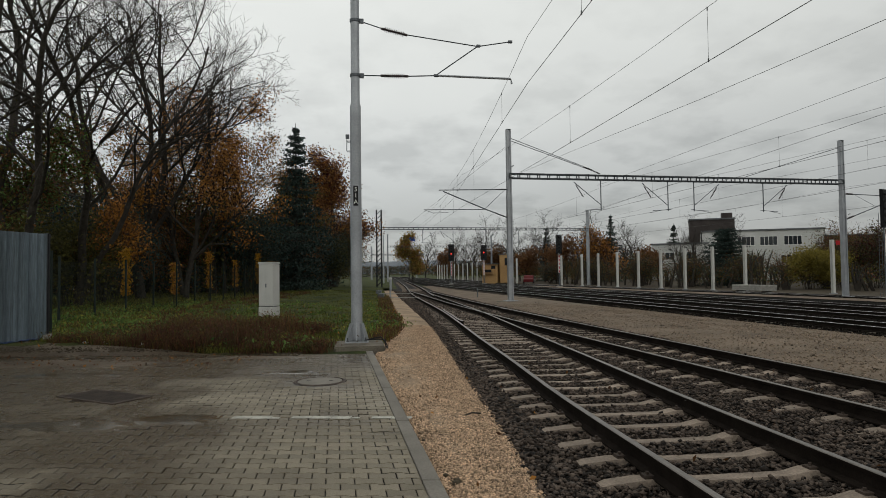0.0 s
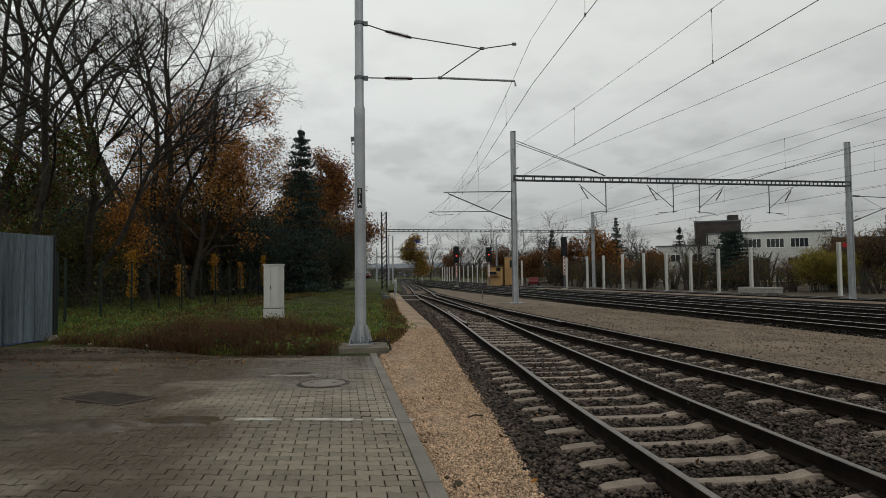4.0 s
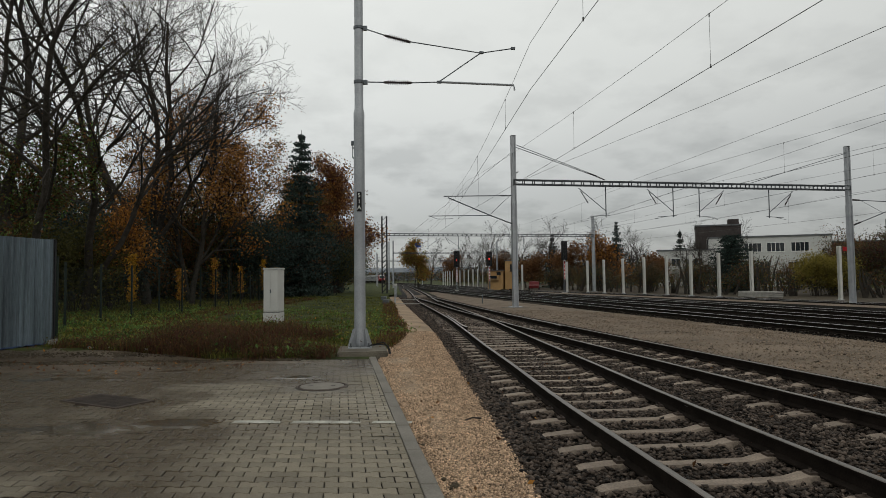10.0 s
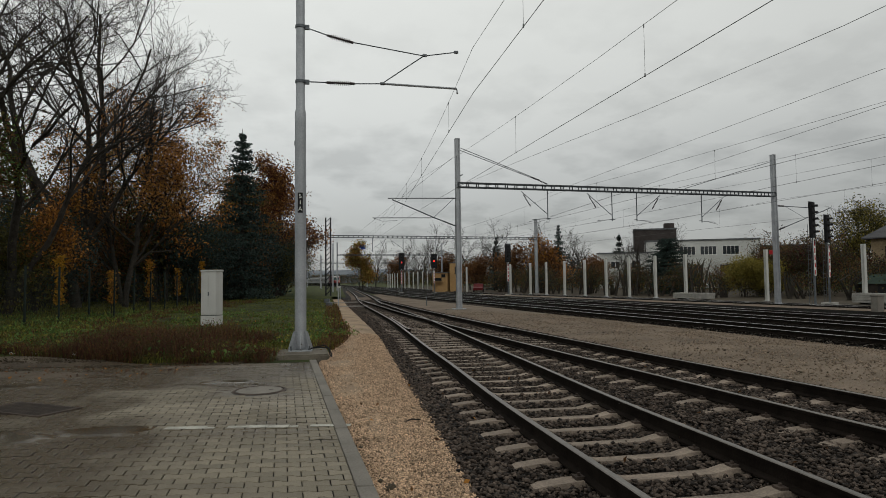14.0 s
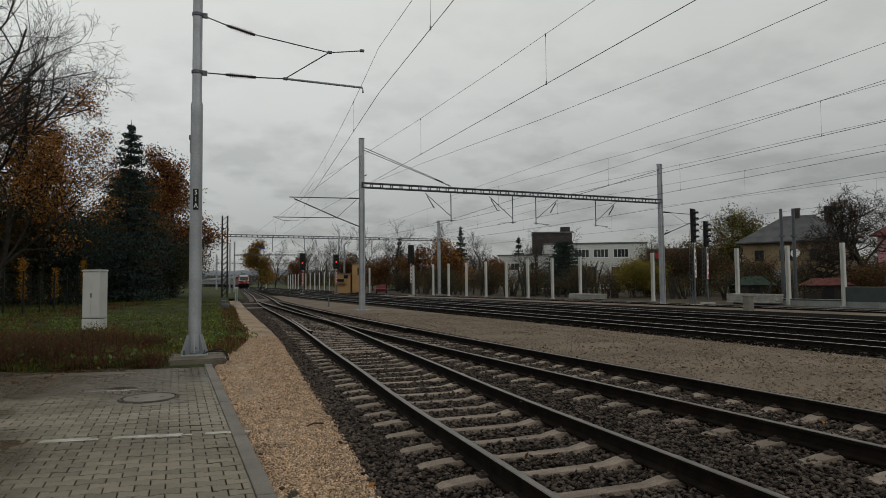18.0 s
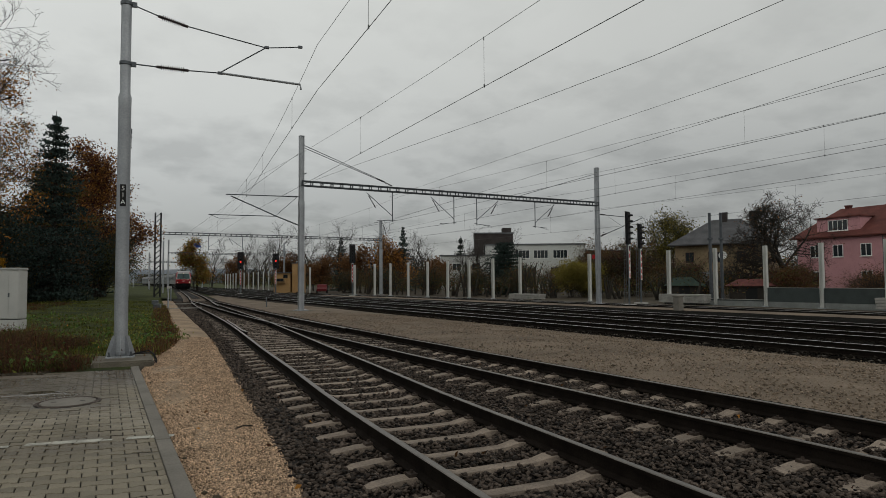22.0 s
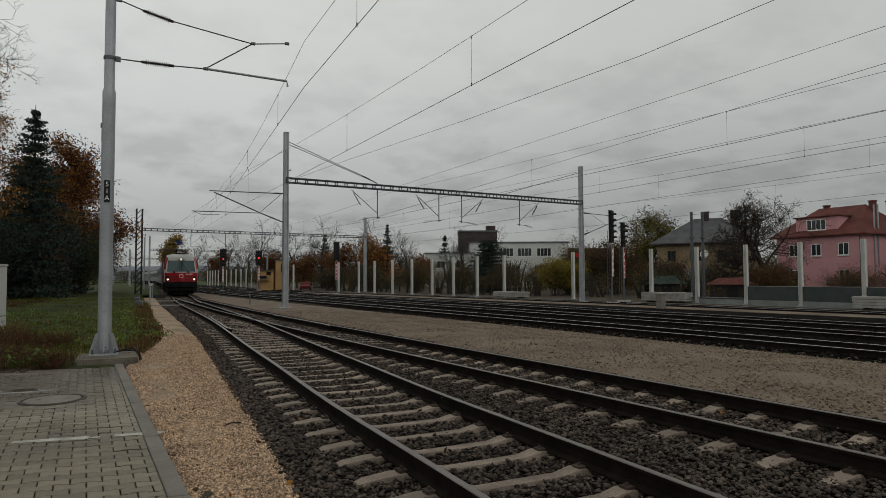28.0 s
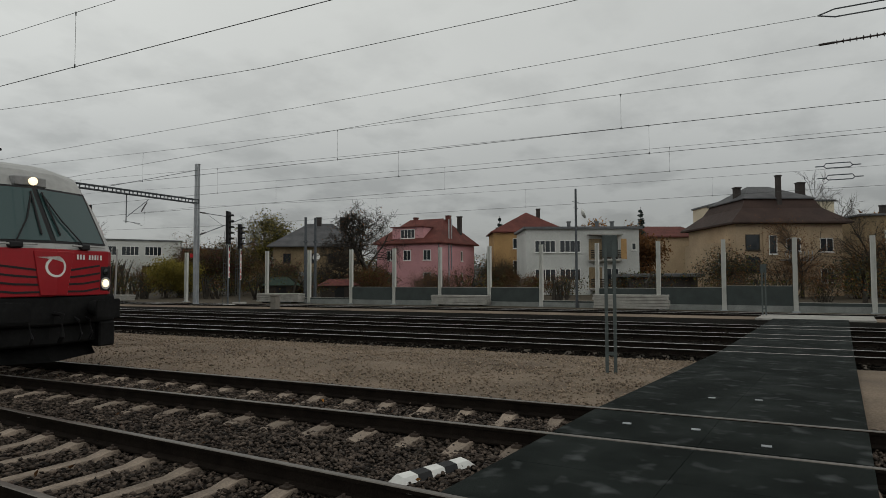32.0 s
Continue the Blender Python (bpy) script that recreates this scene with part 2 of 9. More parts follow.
def thin_leaf(m, share):
    """Lets part of the light pass through a leaf or blade."""
    nt = m.node_tree
    b = nt.nodes["Principled BSDF"]
    out = next(n for n in nt.nodes if n.bl_idname == "ShaderNodeOutputMaterial")
    tr = nt.nodes.new("ShaderNodeBsdfTranslucent")
    nt.links.new(b.inputs["Base Color"].links[0].from_socket, tr.inputs["Color"])
    mx = nt.nodes.new("ShaderNodeMixShader")
    mx.inputs[0].default_value = share
    nt.links.new(b.outputs[0], mx.inputs[1])
    nt.links.new(tr.outputs[0], mx.inputs[2])
    nt.links.new(mx.outputs[0], out.inputs["Surface"])


for leaf_name in ("orange", "rust", "olive", "yellow", "willow", "maroon", "grass", "weed", "herb"):
    thin_leaf(M[leaf_name], 0.42)
thin_leaf(M["needle"], 0.15)


def rib_shaded(m, size):
    """Draws a sheet's colour noise into upright stripes: the ribs' shading, painted on."""
    nt = m.node_tree
    for n in [n for n in nt.nodes if n.bl_idname == "ShaderNodeTexNoise"]:
        src = n.inputs["Vector"].links[0].from_socket
        mp = nt.nodes.new("ShaderNodeMapping")
        mp.inputs["Scale"].default_value = size
        nt.links.new(src, mp.inputs["Vector"])
        nt.links.new(mp.outputs[0], n.inputs["Vector"])


rib_shaded(M["fence"], (5.0, 5.0, 0.16))


# ---- building tools ----
def part(name, bm, material, parent=None, label="", smooth=False):
    """Links a bmesh as one mesh object, under a thing or a part."""
    me = bpy.data.meshes.new(name)
    bm.to_mesh(me)
    bm.free()
    for m in (material if isinstance(material, (list, tuple)) else [material]):
        me.materials.append(m)
    if smooth:
        for p in me.polygons:
            p.use_smooth = True
    ob = new(name, me)
    ob.parent = parent
    if label:
        ob["label"] = label
    return ob


def raw(name, verts, faces, material, parent=None, smooth=False):
    me = bpy.data.meshes.new(name)
    me.from_pydata([tuple(v) for v in verts], [], [tuple(f) for f in faces])
    for m in (material if isinstance(material, (list, tuple)) else [material]):
        me.materials.append(m)
    if smooth:
        for p in me.polygons:
            p.use_smooth = True
    ob = new(name, me)
    ob.parent = parent
    return ob


def thing(name, m, label, category, group="", kind=""):
    ob = new(name)
    ob.matrix_world = m
    return tagged(ob, label, category, group, kind)


def box(bm, x0, x1, y0, y1, z0, z1, m=None, mi=0):
    vs = [bm.verts.new(Vector((x, y, z)) if m is None else m @ Vector((x, y, z))) for z in (z0, z1) for y in (y0, y1) for x in (x0, x1)]
    for f in ((0, 2, 3, 1), (4, 5, 7, 6), (0, 1, 5, 4), (2, 6, 7, 3), (0, 4, 6, 2), (1, 3, 7, 5)):
        bm.faces.new([vs[i] for i in f]).material_index = mi
    return bm


def boxes(*specs):
    bm = bmesh.new()
    for s in specs:
        box(bm, *s)
    return bm


def bevelled(bm, w=0.01, seg=1):
    bmesh.ops.bevel(bm, geom=[e for e in bm.edges], offset=w, segments=seg, affect="EDGES", clamp_overlap=True)
    return bm


def tube(bm, p0, p1, r0, r1=None, seg=6, cap=True):
    p0, p1 = Vector(p0), Vector(p1)
    r1 = r0 if r1 is None else r1
    d = (p1 - p0)
    if d.length < 1e-6:
        return bm
    q = d.to_track_quat("Z", "Y")
    rings = []
    for p, r in ((p0, r0), (p1, r1)):
        rings.append([bm.verts.new(p + q @ Vector((math.cos(2 * math.pi * i / seg) * r, math.sin(2 * math.pi * i / seg) * r, 0))) for i in range(seg)])
    for i in range(seg):
        bm.faces.new((rings[0][i], rings[0][(i + 1) % seg], rings[1][(i + 1) % seg], rings[1][i]))
    if cap:
        bm.faces.new(rings[0][::-1])
        bm.faces.new(rings[1])
    return bm


def chain(bm, pts, r, seg=4):
    """One bent wire or rod: rings along the points, joined."""
    pts = [Vector(p) for p in pts]
    rings = []
    for i, p in enumerate(pts):
        d = pts[min(i + 1, len(pts) - 1)] - pts[max(i - 1, 0)]
        q = d.to_track_quat("Z", "Y")
        rings.append([bm.verts.new(p + q @ Vector((math.cos(2 * math.pi * k / seg) * r, math.sin(2 * math.pi * k / seg) * r, 0))) for k in range(seg)])
    for a, b in zip(rings[:-1], rings[1:]):
        for k in range(seg):
            bm.faces.new((a[k], a[(k + 1) % seg], b[(k + 1) % seg], b[k]))
    bm.faces.new(rings[0][::-1])
    bm.faces.new(rings[-1])
    return bm


def lathe(bm, prof, seg=16, m=None):
    """A turned shape: prof is (radius, z) from below to above."""
    rings = []
    for r, z in prof:
        rings.append([bm.verts.new((m or Matrix()) @ Vector((math.cos(2 * math.pi * i / seg) * r, math.sin(2 * math.pi * i / seg) * r, z))) for i in range(seg)])
    for a, b in zip(rings[:-1], rings[1:]):
        for i in range(seg):
            bm.faces.new((a[i], a[(i + 1) % seg], b[(i + 1) % seg], b[i]))
    bm.faces.new(rings[0][::-1])
    bm.faces.new(rings[-1])
    return bm


def curve(table):
    """A smooth x(y) through the pairs (y, x), straight on beyond the ends."""
    ys, xs = np.array(table, float).T
    sl = np.gradient(xs, ys)

    def at(y):
        if y <= ys[0]:
            return xs[0] + sl[0] * (y - ys[0])
        if y >= ys[-1]:
            return xs[-1] + sl[-1] * (y - ys[-1])
        i = int(np.searchsorted(ys, y) - 1)
        h = ys[i + 1] - ys[i]
        u = (y - ys[i]) / h
        return float((2 * u**3 - 3 * u**2 + 1) * xs[i] + (u**3 - 2 * u**2 + u) * h * sl[i] + (3 * u**2 - 2 * u**3) * xs[i + 1] + (u**3 - u**2) * h * sl[i + 1])

    return at


def shifted(c, d):
    return lambda y: c(y) + d


def heading(c, y):
    return math.degrees(math.atan2(-(c(y + 0.5) - c(y - 0.5)), 1.0))


def ribbon(name, left, right, z, y0, y1, step, material, across=4, rough=0.0, parent=None, rise=None):
    """A sheet between two lines x(y); z: heights across, left to right; rough: unevenness."""
    n = max(2, int((y1 - y0) / step))
    verts, faces = [], []
    zs = np.interp(np.linspace(0, 1, across + 1), np.linspace(0, 1, len(z)), z)
    for i in range(n + 1):
        y = y0 + (y1 - y0) * i / n
        a, b = left(y), right(y)
        for j in range(across + 1):
            x = a + (b - a) * j / across
            edge = 0 if j in (0, across) else 1
            lift = min(1, max(0, (y - rise[0]) / (rise[1] - rise[0]))) if rise else 1
            verts.append((x, y, (zs[j] + (rough * noise.noise((x * 0.9, y * 0.9, 3.1)) * edge if rough else 0)) * lift - (0.012 * (1 - lift) if rise else 0)))
    w = across + 1
    for i in range(n):
        for j in range(across):
            k = i * w + j
            faces.append((k, k + 1, k + w + 1, k + w))
    return raw(name, verts, faces, material, parent, True)


# ---- the lines of the plan ----
near_c = curve([(-60, 6.6), (-30, 5.2), (-10, 3.95), (0, 3.14), (5, 2.62), (8, 2.28), (12, 1.95), (15, 1.68), (20, 1.28), (25, 0.86), (30, 0.34), (35, -0.22), (40, -0.80), (48, -1.62), (57, -2.35)])
two_c = curve([(-60, 17.5), (-30, 12.6), (-10, 8.9), (0, 7.05), (5, 6.12), (10, 5.15), (15, 4.20), (20, 3.28), (25, 2.42), (30, 1.58), (35, 0.80), (40, 0.10), (48, -1.05), (57, -2.25), (71, -3.35), (115, -7.2), (204, -15.5), (270, -26), (350, -42), (450, -66), (700, -135)])
a_c = curve([(-60, 30.05), (0, 18.05), (40, 10.05), (85, 1.3), (130, -4.2), (200, -12), (300, -28), (420, -56)])
b_c = curve([(-60, 34.2), (0, 22.2), (40, 14.2), (85, 5.3), (130, -0.4), (200, -8.5), (300, -24.2), (420, -52)])
c_c = curve([(-60, 38.4), (0, 26.4), (40, 18.4), (85, 9.2), (130, 3.4), (200, -4.5), (300, -20), (420, -48)])
d_c = curve([(-60, 48), (0, 36.0), (22, 31.6), (42, 26.6), (65, 20.4), (85, 14.0), (130, 7.2), (200, -0.6)])
post_c = curve([(-60, 52.5), (-20, 45.6), (13.8, 39.6), (23, 38.2), (28.8, 37.2), (35.7, 35.6), (47, 32.0), (65.5, 25.7), (84, 19.4), (101, 13.8), (140, 8.6), (185, 0.2), (240, -9)])
kerb_c = curve([(-20, 4.15), (4.6, -0.05), (13.0, -1.52), (30, -4.4)])
path_r = curve([(-20, 2.2), (0, 1.05), (4.6, 0.77), (6.6, 0.66), (8.8, 0.50), (13.3, 0.17), (18, -0.18), (30, -1.45), (45, -3.1), (60, -4.6)])
path_l = curve([(-20, 4.4), (4.6, 0.03), (13.0, -1.40), (16, -1.42), (29, -2.45), (45, -4.1), (60, -5.7)])
RZ, RM = 0.03, -0.20      # rail tops: sidings, main lines

# ---- ground ----
ground = raw("ground", [(-900, -900, -0.55), (900, -900, -0.55), (900, 1500, -0.55), (-900, 1500, -0.55)], [(0, 1, 2, 3)], M["turf"])
tagged(ground, "grey-green autumn ground reaching to the horizon", "ground", kind="structure")
FLAT = {"kind": "structure"}
tagged(ribbon("ballast_bed", path_r, shifted(two_c, 1.75), [-0.10, -0.195, -0.205, -0.205, -0.205, -0.205, -0.205, -0.205, -0.205, -0.205, -0.205, -0.195, -0.16], -60, 72, 0.6, M["ballast"], 24, 0.03), "crushed-stone ballast under the sidings, near black for shade between the stones", "ballast", **FLAT)
tagged(ribbon("ballast_far", shifted(two_c, -1.9), shifted(two_c, 1.8), [-0.25, -0.15, -0.15, -0.25], 71.5, 700, 4, M["ballast"], 4), "ballast of the distant running line, in the shade-darkened bed colour", "ballast", **FLAT)
tagged(ribbon("gravel_field", shifted(two_c, 1.72), shifted(a_c, -1.9), [-0.15, -0.10, -0.12, -0.25, -0.36], -60, 84, 0.8, M["field"], 12, 0.05), "grey-brown gravel strip between siding and main line", "gravel", **FLAT)
tagged(ribbon("main_ballast", shifted(a_c, -1.95), shifted(c_c, 1.9), [-0.42, -0.36, -0.36, -0.36, -0.38], -60, 420, 3, M["oily"], 8, 0.02), "dark ballast of the main lines", "ballast", **FLAT)
tagged(ribbon("cess_ballast", shifted(c_c, 1.85), shifted(d_c, -4.0), [-0.34, -0.30, -0.28], -60, 84, 1.5, M["oily"], 4), "dark oily cinders beside the main lines", "ballast", **FLAT)
tagged(ribbon("cess_path", shifted(d_c, -4.05), shifted(d_c, -2.1), [-0.28, -0.24, -0.26], -60, 84, 1.5, M["field"], 4), "pale gravel path between the far tracks", "path", **FLAT)
tagged(ribbon("far_ballast", shifted(d_c, -2.15), shifted(d_c, 2.0), [-0.32, -0.36, -0.36, -0.40], -60, 200, 3, M["oily"], 4), "dark ballast of the outermost track", "ballast", **FLAT)
tagged(ribbon("verge_far", shifted(d_c, 1.95), shifted(post_c, 40), [-0.42, -0.40, -0.35, -0.30], -60, 230, 6, M["soil"], 6, 0.1), "bare trodden ground along the noise barrier", "ground", **FLAT)
tagged(ribbon("gravel_path", path_l, path_r, [-0.05, -0.02, -0.03, -0.10], -20, 60, 0.5, M["gravel"], 6, 0.02), "pale yellow gravel walkway beside the track", "gravel path", **FLAT)
lawn_l = curve([(-30, -60), (300, -90)])
tagged(ribbon("verge", curve([(13.0, -12.0), (18, -12.6), (60, -14.4)]), curve([(13.0, -1.5), (14.5, -1.5), (16, -1.35), (29, -2.35), (45, -4.0), (60, -5.6)]), [0.06, 0.12, 0.10, 0.02, -0.03], 13.02, 75, 0.5, M["turf"], 20, 0.12, rise=(13.02, 14.6)), "rough autumn grass verge with brown weeds", "grass verge", **FLAT)
tagged(ribbon("park_lawn", lawn_l, curve([(-30, -10.6), (12, -11.9), (18, -12.5), (60, -14.3), (100, -17), (300, -60)]), [0.3, 0.2, 0.08], -30, 300, 5, M["turf"], 8, 0.1), "dull green park lawn under the trees", "lawn", **FLAT)
tagged(ribbon("far_verge", curve([(75, -15), (300, -60)]), shifted(two_c, -1.8), [0.0, -0.05, -0.2], 75, 300, 5, M["turf"], 4, 0.05), "distant grass strip beside the line", "grass verge", **FLAT)


# ---- tracks ----
def rail_sweep(name, c, off, y0, y1, step, top, parent, simple=False):
    """One rail: foot, web and head swept along the line, with a worn bright top."""
    prof = [(-0.075, -0.172), (-0.075, -0.155), (-0.012, -0.135), (-0.012, -0.045), (-0.036, -0.035), (-0.036, -0.006), (-0.026, 0.0), (0.026, 0.0), (0.036, -0.006), (0.036, -0.035), (0.012, -0.045), (0.012, -0.135), (0.075, -0.155), (0.075, -0.172)]
    n = max(2, int((y1 - y0) / step))
    verts, faces, mi = [], [], []
    k = len(prof)
    for i in range(n + 1):
        y = y0 + (y1 - y0) * i / n
        s = (c(y + 0.3) - c(y - 0.3)) / 0.6
        nx, ny = 1 / math.hypot(1, s), -s / math.hypot(1, s)
        for u, v in prof:
            verts.append((c(y) + nx * (off + u), y + ny * (off + u), top + v))
    for i in range(n):
        for j in range(k):
            faces.append((i * k + j, i * k + (j + 1) % k, (i + 1) * k + (j + 1) % k, (i + 1) * k + j))
            mi.append(1 if j in (5, 6, 7) else 0)
    faces += [tuple(range(k))[::-1], tuple(n * k + j for j in range(k))]
    mi += [0, 0]
    ob = raw(name, verts, faces, [M["railweb"], M["mainrail" if top < -0.1 else "railtop"]], parent)
    for p, m in zip(ob.data.polygons, mi):
        p.material_index = m
    return ob


def sleeper_mesh(half=1.3):
    """A concrete sleeper with raised, sloping rail seats and a lower waist."""
    bm = bmesh.new()
    st = [(-half, 0.066, -0.045), (-half + 0.08, 0.078, -0.02), (-0.98, 0.084, 0.0), (-0.58, 0.084, 0.010), (-0.40, 0.070, -0.024), (0.40, 0.070, -0.024), (0.58, 0.084, 0.010), (0.98, 0.084, 0.0), (half - 0.08, 0.078, -0.02), (half, 0.066, -0.045)]
    rows = []
    for x, w, z in st:
        rows.append([bm.verts.new(v) for v in ((x, -w - 0.045, -0.2), (x, -w, z), (x, w, z), (x, w + 0.045, -0.2))])
    for a, b in zip(rows[:-1], rows[1:]):
        for i in range(3):
            bm.faces.new((a[i], b[i], b[i + 1], a[i + 1]))
    bm.faces.new(rows[0])
    bm.faces.new(rows[-1][::-1])
    me = bpy.data.meshes.new("sleeper")
    bm.to_mesh(me)
    bm.free()
    me.materials.append(M["sleeper"])
    return me


def clip_mesh():
    bm = bmesh.new()
    for s in (-1, 1):
        for d in (-0.115, 0.115):
            box(bm, s * 0.75 + d - 0.04, s * 0.75 + d + 0.04, -0.05, 0.05, -0.01, 0.030)
            tube(bm, (s * 0.75 + d, 0, 0.02), (s * 0.75 + d, 0, 0.055), 0.016, 0.016, 5)
    me = bpy.data.meshes.new("rail_clips")
    bm.to_mesh(me)
    bm.free()
    me.materials.append(M["fitting"])
    return me


SLEEPER, CLIPS = sleeper_mesh(), clip_mesh()


def spots(c, y0, y1, gap):
    y = y0
    while y < y1:
        s = (c(y + 0.3) - c(y - 0.3)) / 0.6
        yield c(y), y, math.degrees(math.atan2(-s, 1))
        y += gap / math.hypot(1, s)


LAID = {}


def track(name, c, y0, y1, top, label, single=None, step=1.0, far=None, skip=None):
    """A track: two rails and its sleepers; those in the stretch 'single' are pieces of their own."""
    t = thing(name, pose(0, 0, 0), label, "railway track", "tracks", "structure")
    for off in (-0.7525, 0.7525):
        rail_sweep("rail", c, off, y0, y1, step, top, t)
    LAID[name] = [(x, y, a) for x, y, a in spots(c, -6, 62, 0.61)]
    src = np.array([v.co[:] for v in SLEEPER.vertices])
    fcs = [tuple(p.vertices) for p in SLEEPER.polygons]
    vs, fs = [], []
    for x, y, a in (list(spots(c, y0, -6, 0.61)) + LAID[name] + list(spots(c, LAID[name][-1][1] + 0.6, far or y1, 0.61)) if (far or y1) > 62 else [q for q in LAID[name] if q[1] < y1] + list(spots(c, y0, -6, 0.61))):
        if skip and skip[0] <= y <= skip[1]:
            continue
        m = pose(x + random.uniform(-0.02, 0.02), y + random.uniform(-0.02, 0.02), top - 0.172 + random.uniform(-0.008, 0.006), 0, 0, a + random.uniform(-0.6, 0.6))
        if single and single[0] <= y <= single[1]:
            ob = new("sleeper", SLEEPER)
            ob.parent, ob.matrix_local = t, m
            cl = new("rail_clips", CLIPS)
            cl.parent = ob
        else:
            base = len(vs)
            vs += [tuple(m @ Vector(v)) for v in src]
            fs += [tuple(i + base for i in f) for f in fcs]
    tagged(raw("sleeper_row", vs, fs, M["sleeper" if single else "darksleeper"], t), "concrete sleepers", kind="stuff")
    return t


TURNOUT = (16.0, 57.0)      # stretch laid on long bearers under both lines
track("track_1", near_c, -40, 57, RZ, "curving siding track of rusty rails on concrete sleepers", (-4, 40), skip=TURNOUT)
track("track_2", two_c, -40, 420, RZ, "running line with rusty rails, diverging to the right", (-4, 40), 1.5, 120, TURNOUT)
track("track_3", a_c, -60, 400, RM, "nearest main line with bright worn rail heads", None, 3, 90)
track("track_4", b_c, -60, 400, RM, "second main line on dark ballast", None, 3, 70)
track("track_5", c_c, -60, 400, RM, "third main line on dark ballast", None, 3, 60)
track("track_6", d_c, -60, 200, RM - 0.02, "outermost track before the noise barrier", None, 3, 60)


# the turnout: long bearers under both lines, check rails, crossing nose, closing rails
points = thing("turnout", pose(0, 0, 0), "turnout where the siding joins the running line, on long concrete bearers", "railway turnout", kind="structure")
BEARERS = []
by = TURNOUT[0] + 0.25
while by < TURNOUT[1]:
    xa, xb = near_c(by) - 1.28, two_c(by) + 1.28
    s_ = (near_c(by + 0.3) - near_c(by - 0.3) + two_c(by + 0.3) - two_c(by - 0.3)) / 1.2
    BEARERS.append((by, (xa + xb) / 2, -s_))
    bm = bmesh.new()
    box(bm, -(xb - xa) / 2, (xb - xa) / 2, -0.125, 0.125, -0.2, 0.0)
    ob = part("bearer", bevelled(bm, 0.02), M["sleeper"], points)
    ob.matrix_local = pose((xa + xb) / 2 + random.uniform(-0.04, 0.04), by, RZ - 0.170 + random.uniform(-0.006, 0.006), 0, 0, math.degrees(math.atan2(-s_, 1)) + random.uniform(-0.4, 0.4))
    by += 0.60
for c, off in ((near_c, -0.655), (two_c, 0.655)):
    def flared(y, c=c, off=off):
        return c(y) - math.copysign(0.09 * max(0.0, abs(y - 24.2) - 2.6), off)
    rail_sweep("check_rail", flared, off, 20.8, 27.6, 0.4, RZ + 0.012, points)
bm = bmesh.new()
for y0_, y1_ in ((24.9, 26.2), (26.2, 27.6)):
    for c, off in ((near_c, 0.70), (two_c, -0.70)):
        tube(bm, (c(y0_) + off, y0_, RZ - 0.05), (c(y1_) + off, y1_, RZ - 0.05), 0.045, 0.045, 6)
part("crossing_nose", bm, M["railweb"], points, "worn steel crossing nose")
for c, off in ((near_c, 0.60), (two_c, -0.60)):
    rail_sweep("point_blade", lambda y, c=c, off=off: c(y) + math.copysign(0.10 * min(1, max(0, (y - 44) / 8)), off), off, 44.0, 53.5, 0.8, RZ - 0.004, points)


# ---- kerb, paving edge, level crossing ----
def along(c, y0, y1, gap):
    y = y0
    while y < y1 - 1e-6:
        yield y, min(y + gap, y1)
        y += gap


kerb = thing("kerb", pose(0, 0, 0), "grey concrete edging kerb, flush with the paving", "kerb", kind="structure")
for ya, yb in along(kerb_c, -8, 13.2, 1.0):
    bm = bmesh.new()
    p = [(kerb_c(ya + 0.006), ya + 0.006), (kerb_c(yb - 0.006), yb - 0.006)]
    vs = [bm.verts.new((x + dx, y, z)) for z in (-0.25, 0.012 + random.uniform(-0.003, 0.003)) for x, y in p for dx in (-0.06, 0.08)]
    for f in ((0, 1, 3, 2), (4, 6, 7, 5), (0, 4, 5, 1), (2, 3, 7, 6), (0, 2, 6, 4), (1, 5, 7, 3)):
        bm.faces.new([vs[i] for i in f])
    bmesh.ops.recalc_face_normals(bm, faces=bm.faces)
    part("kerb_stone", bevelled(bm, 0.006), M["kerb"], kerb)

CROSS = 0.076       # slope of the crossing's edges


def cross_l(x):
    return 2.40 + (x - 3.71) * CROSS


def cross_r(x):
    return -0.27 + (x - 5.58) * CROSS


def worn_sheen(m, color):
    """Pale wear and wet sheen painted into the rubber's colour, in soft blots."""
    nt = m.node_tree
    b = nt.nodes["Principled BSDF"]
    old = b.inputs["Base Color"].links[0].from_socket
    geo = nt.nodes.new("ShaderNodeNewGeometry")
    nz = nt.nodes.new("ShaderNodeTexNoise")
    nz.inputs["Scale"].default_value, nz.inputs["Detail"].default_value = 3.2, 2
    nt.links.new(geo.outputs["Position"], nz.inputs["Vector"])
    rg = nt.nodes.new("ShaderNodeMapRange")
    rg.inputs["From Min"].default_value, rg.inputs["From Max"].default_value = 0.58, 0.76
    nt.links.new(nz.outputs["Fac"], rg.inputs["Value"])
    mx = nt.nodes.new("ShaderNodeMix")
    mx.data_type = "RGBA"
    mx.inputs["B"].default_value = (*color, 1)
    nt.links.new(rg.outputs[0], mx.inputs["Factor"])
    nt.links.new(old, mx.inputs["A"])
    nt.links.new(mx.outputs["Result"], b.inputs["Base Color"])


worn_sheen(M["rubber"], (0.060, 0.066, 0.066))
crossing = thing("level_crossing", pose(0, 0, 0), "black ribbed rubber panel crossing laid between the rails, damp", "level crossing", kind="structure")


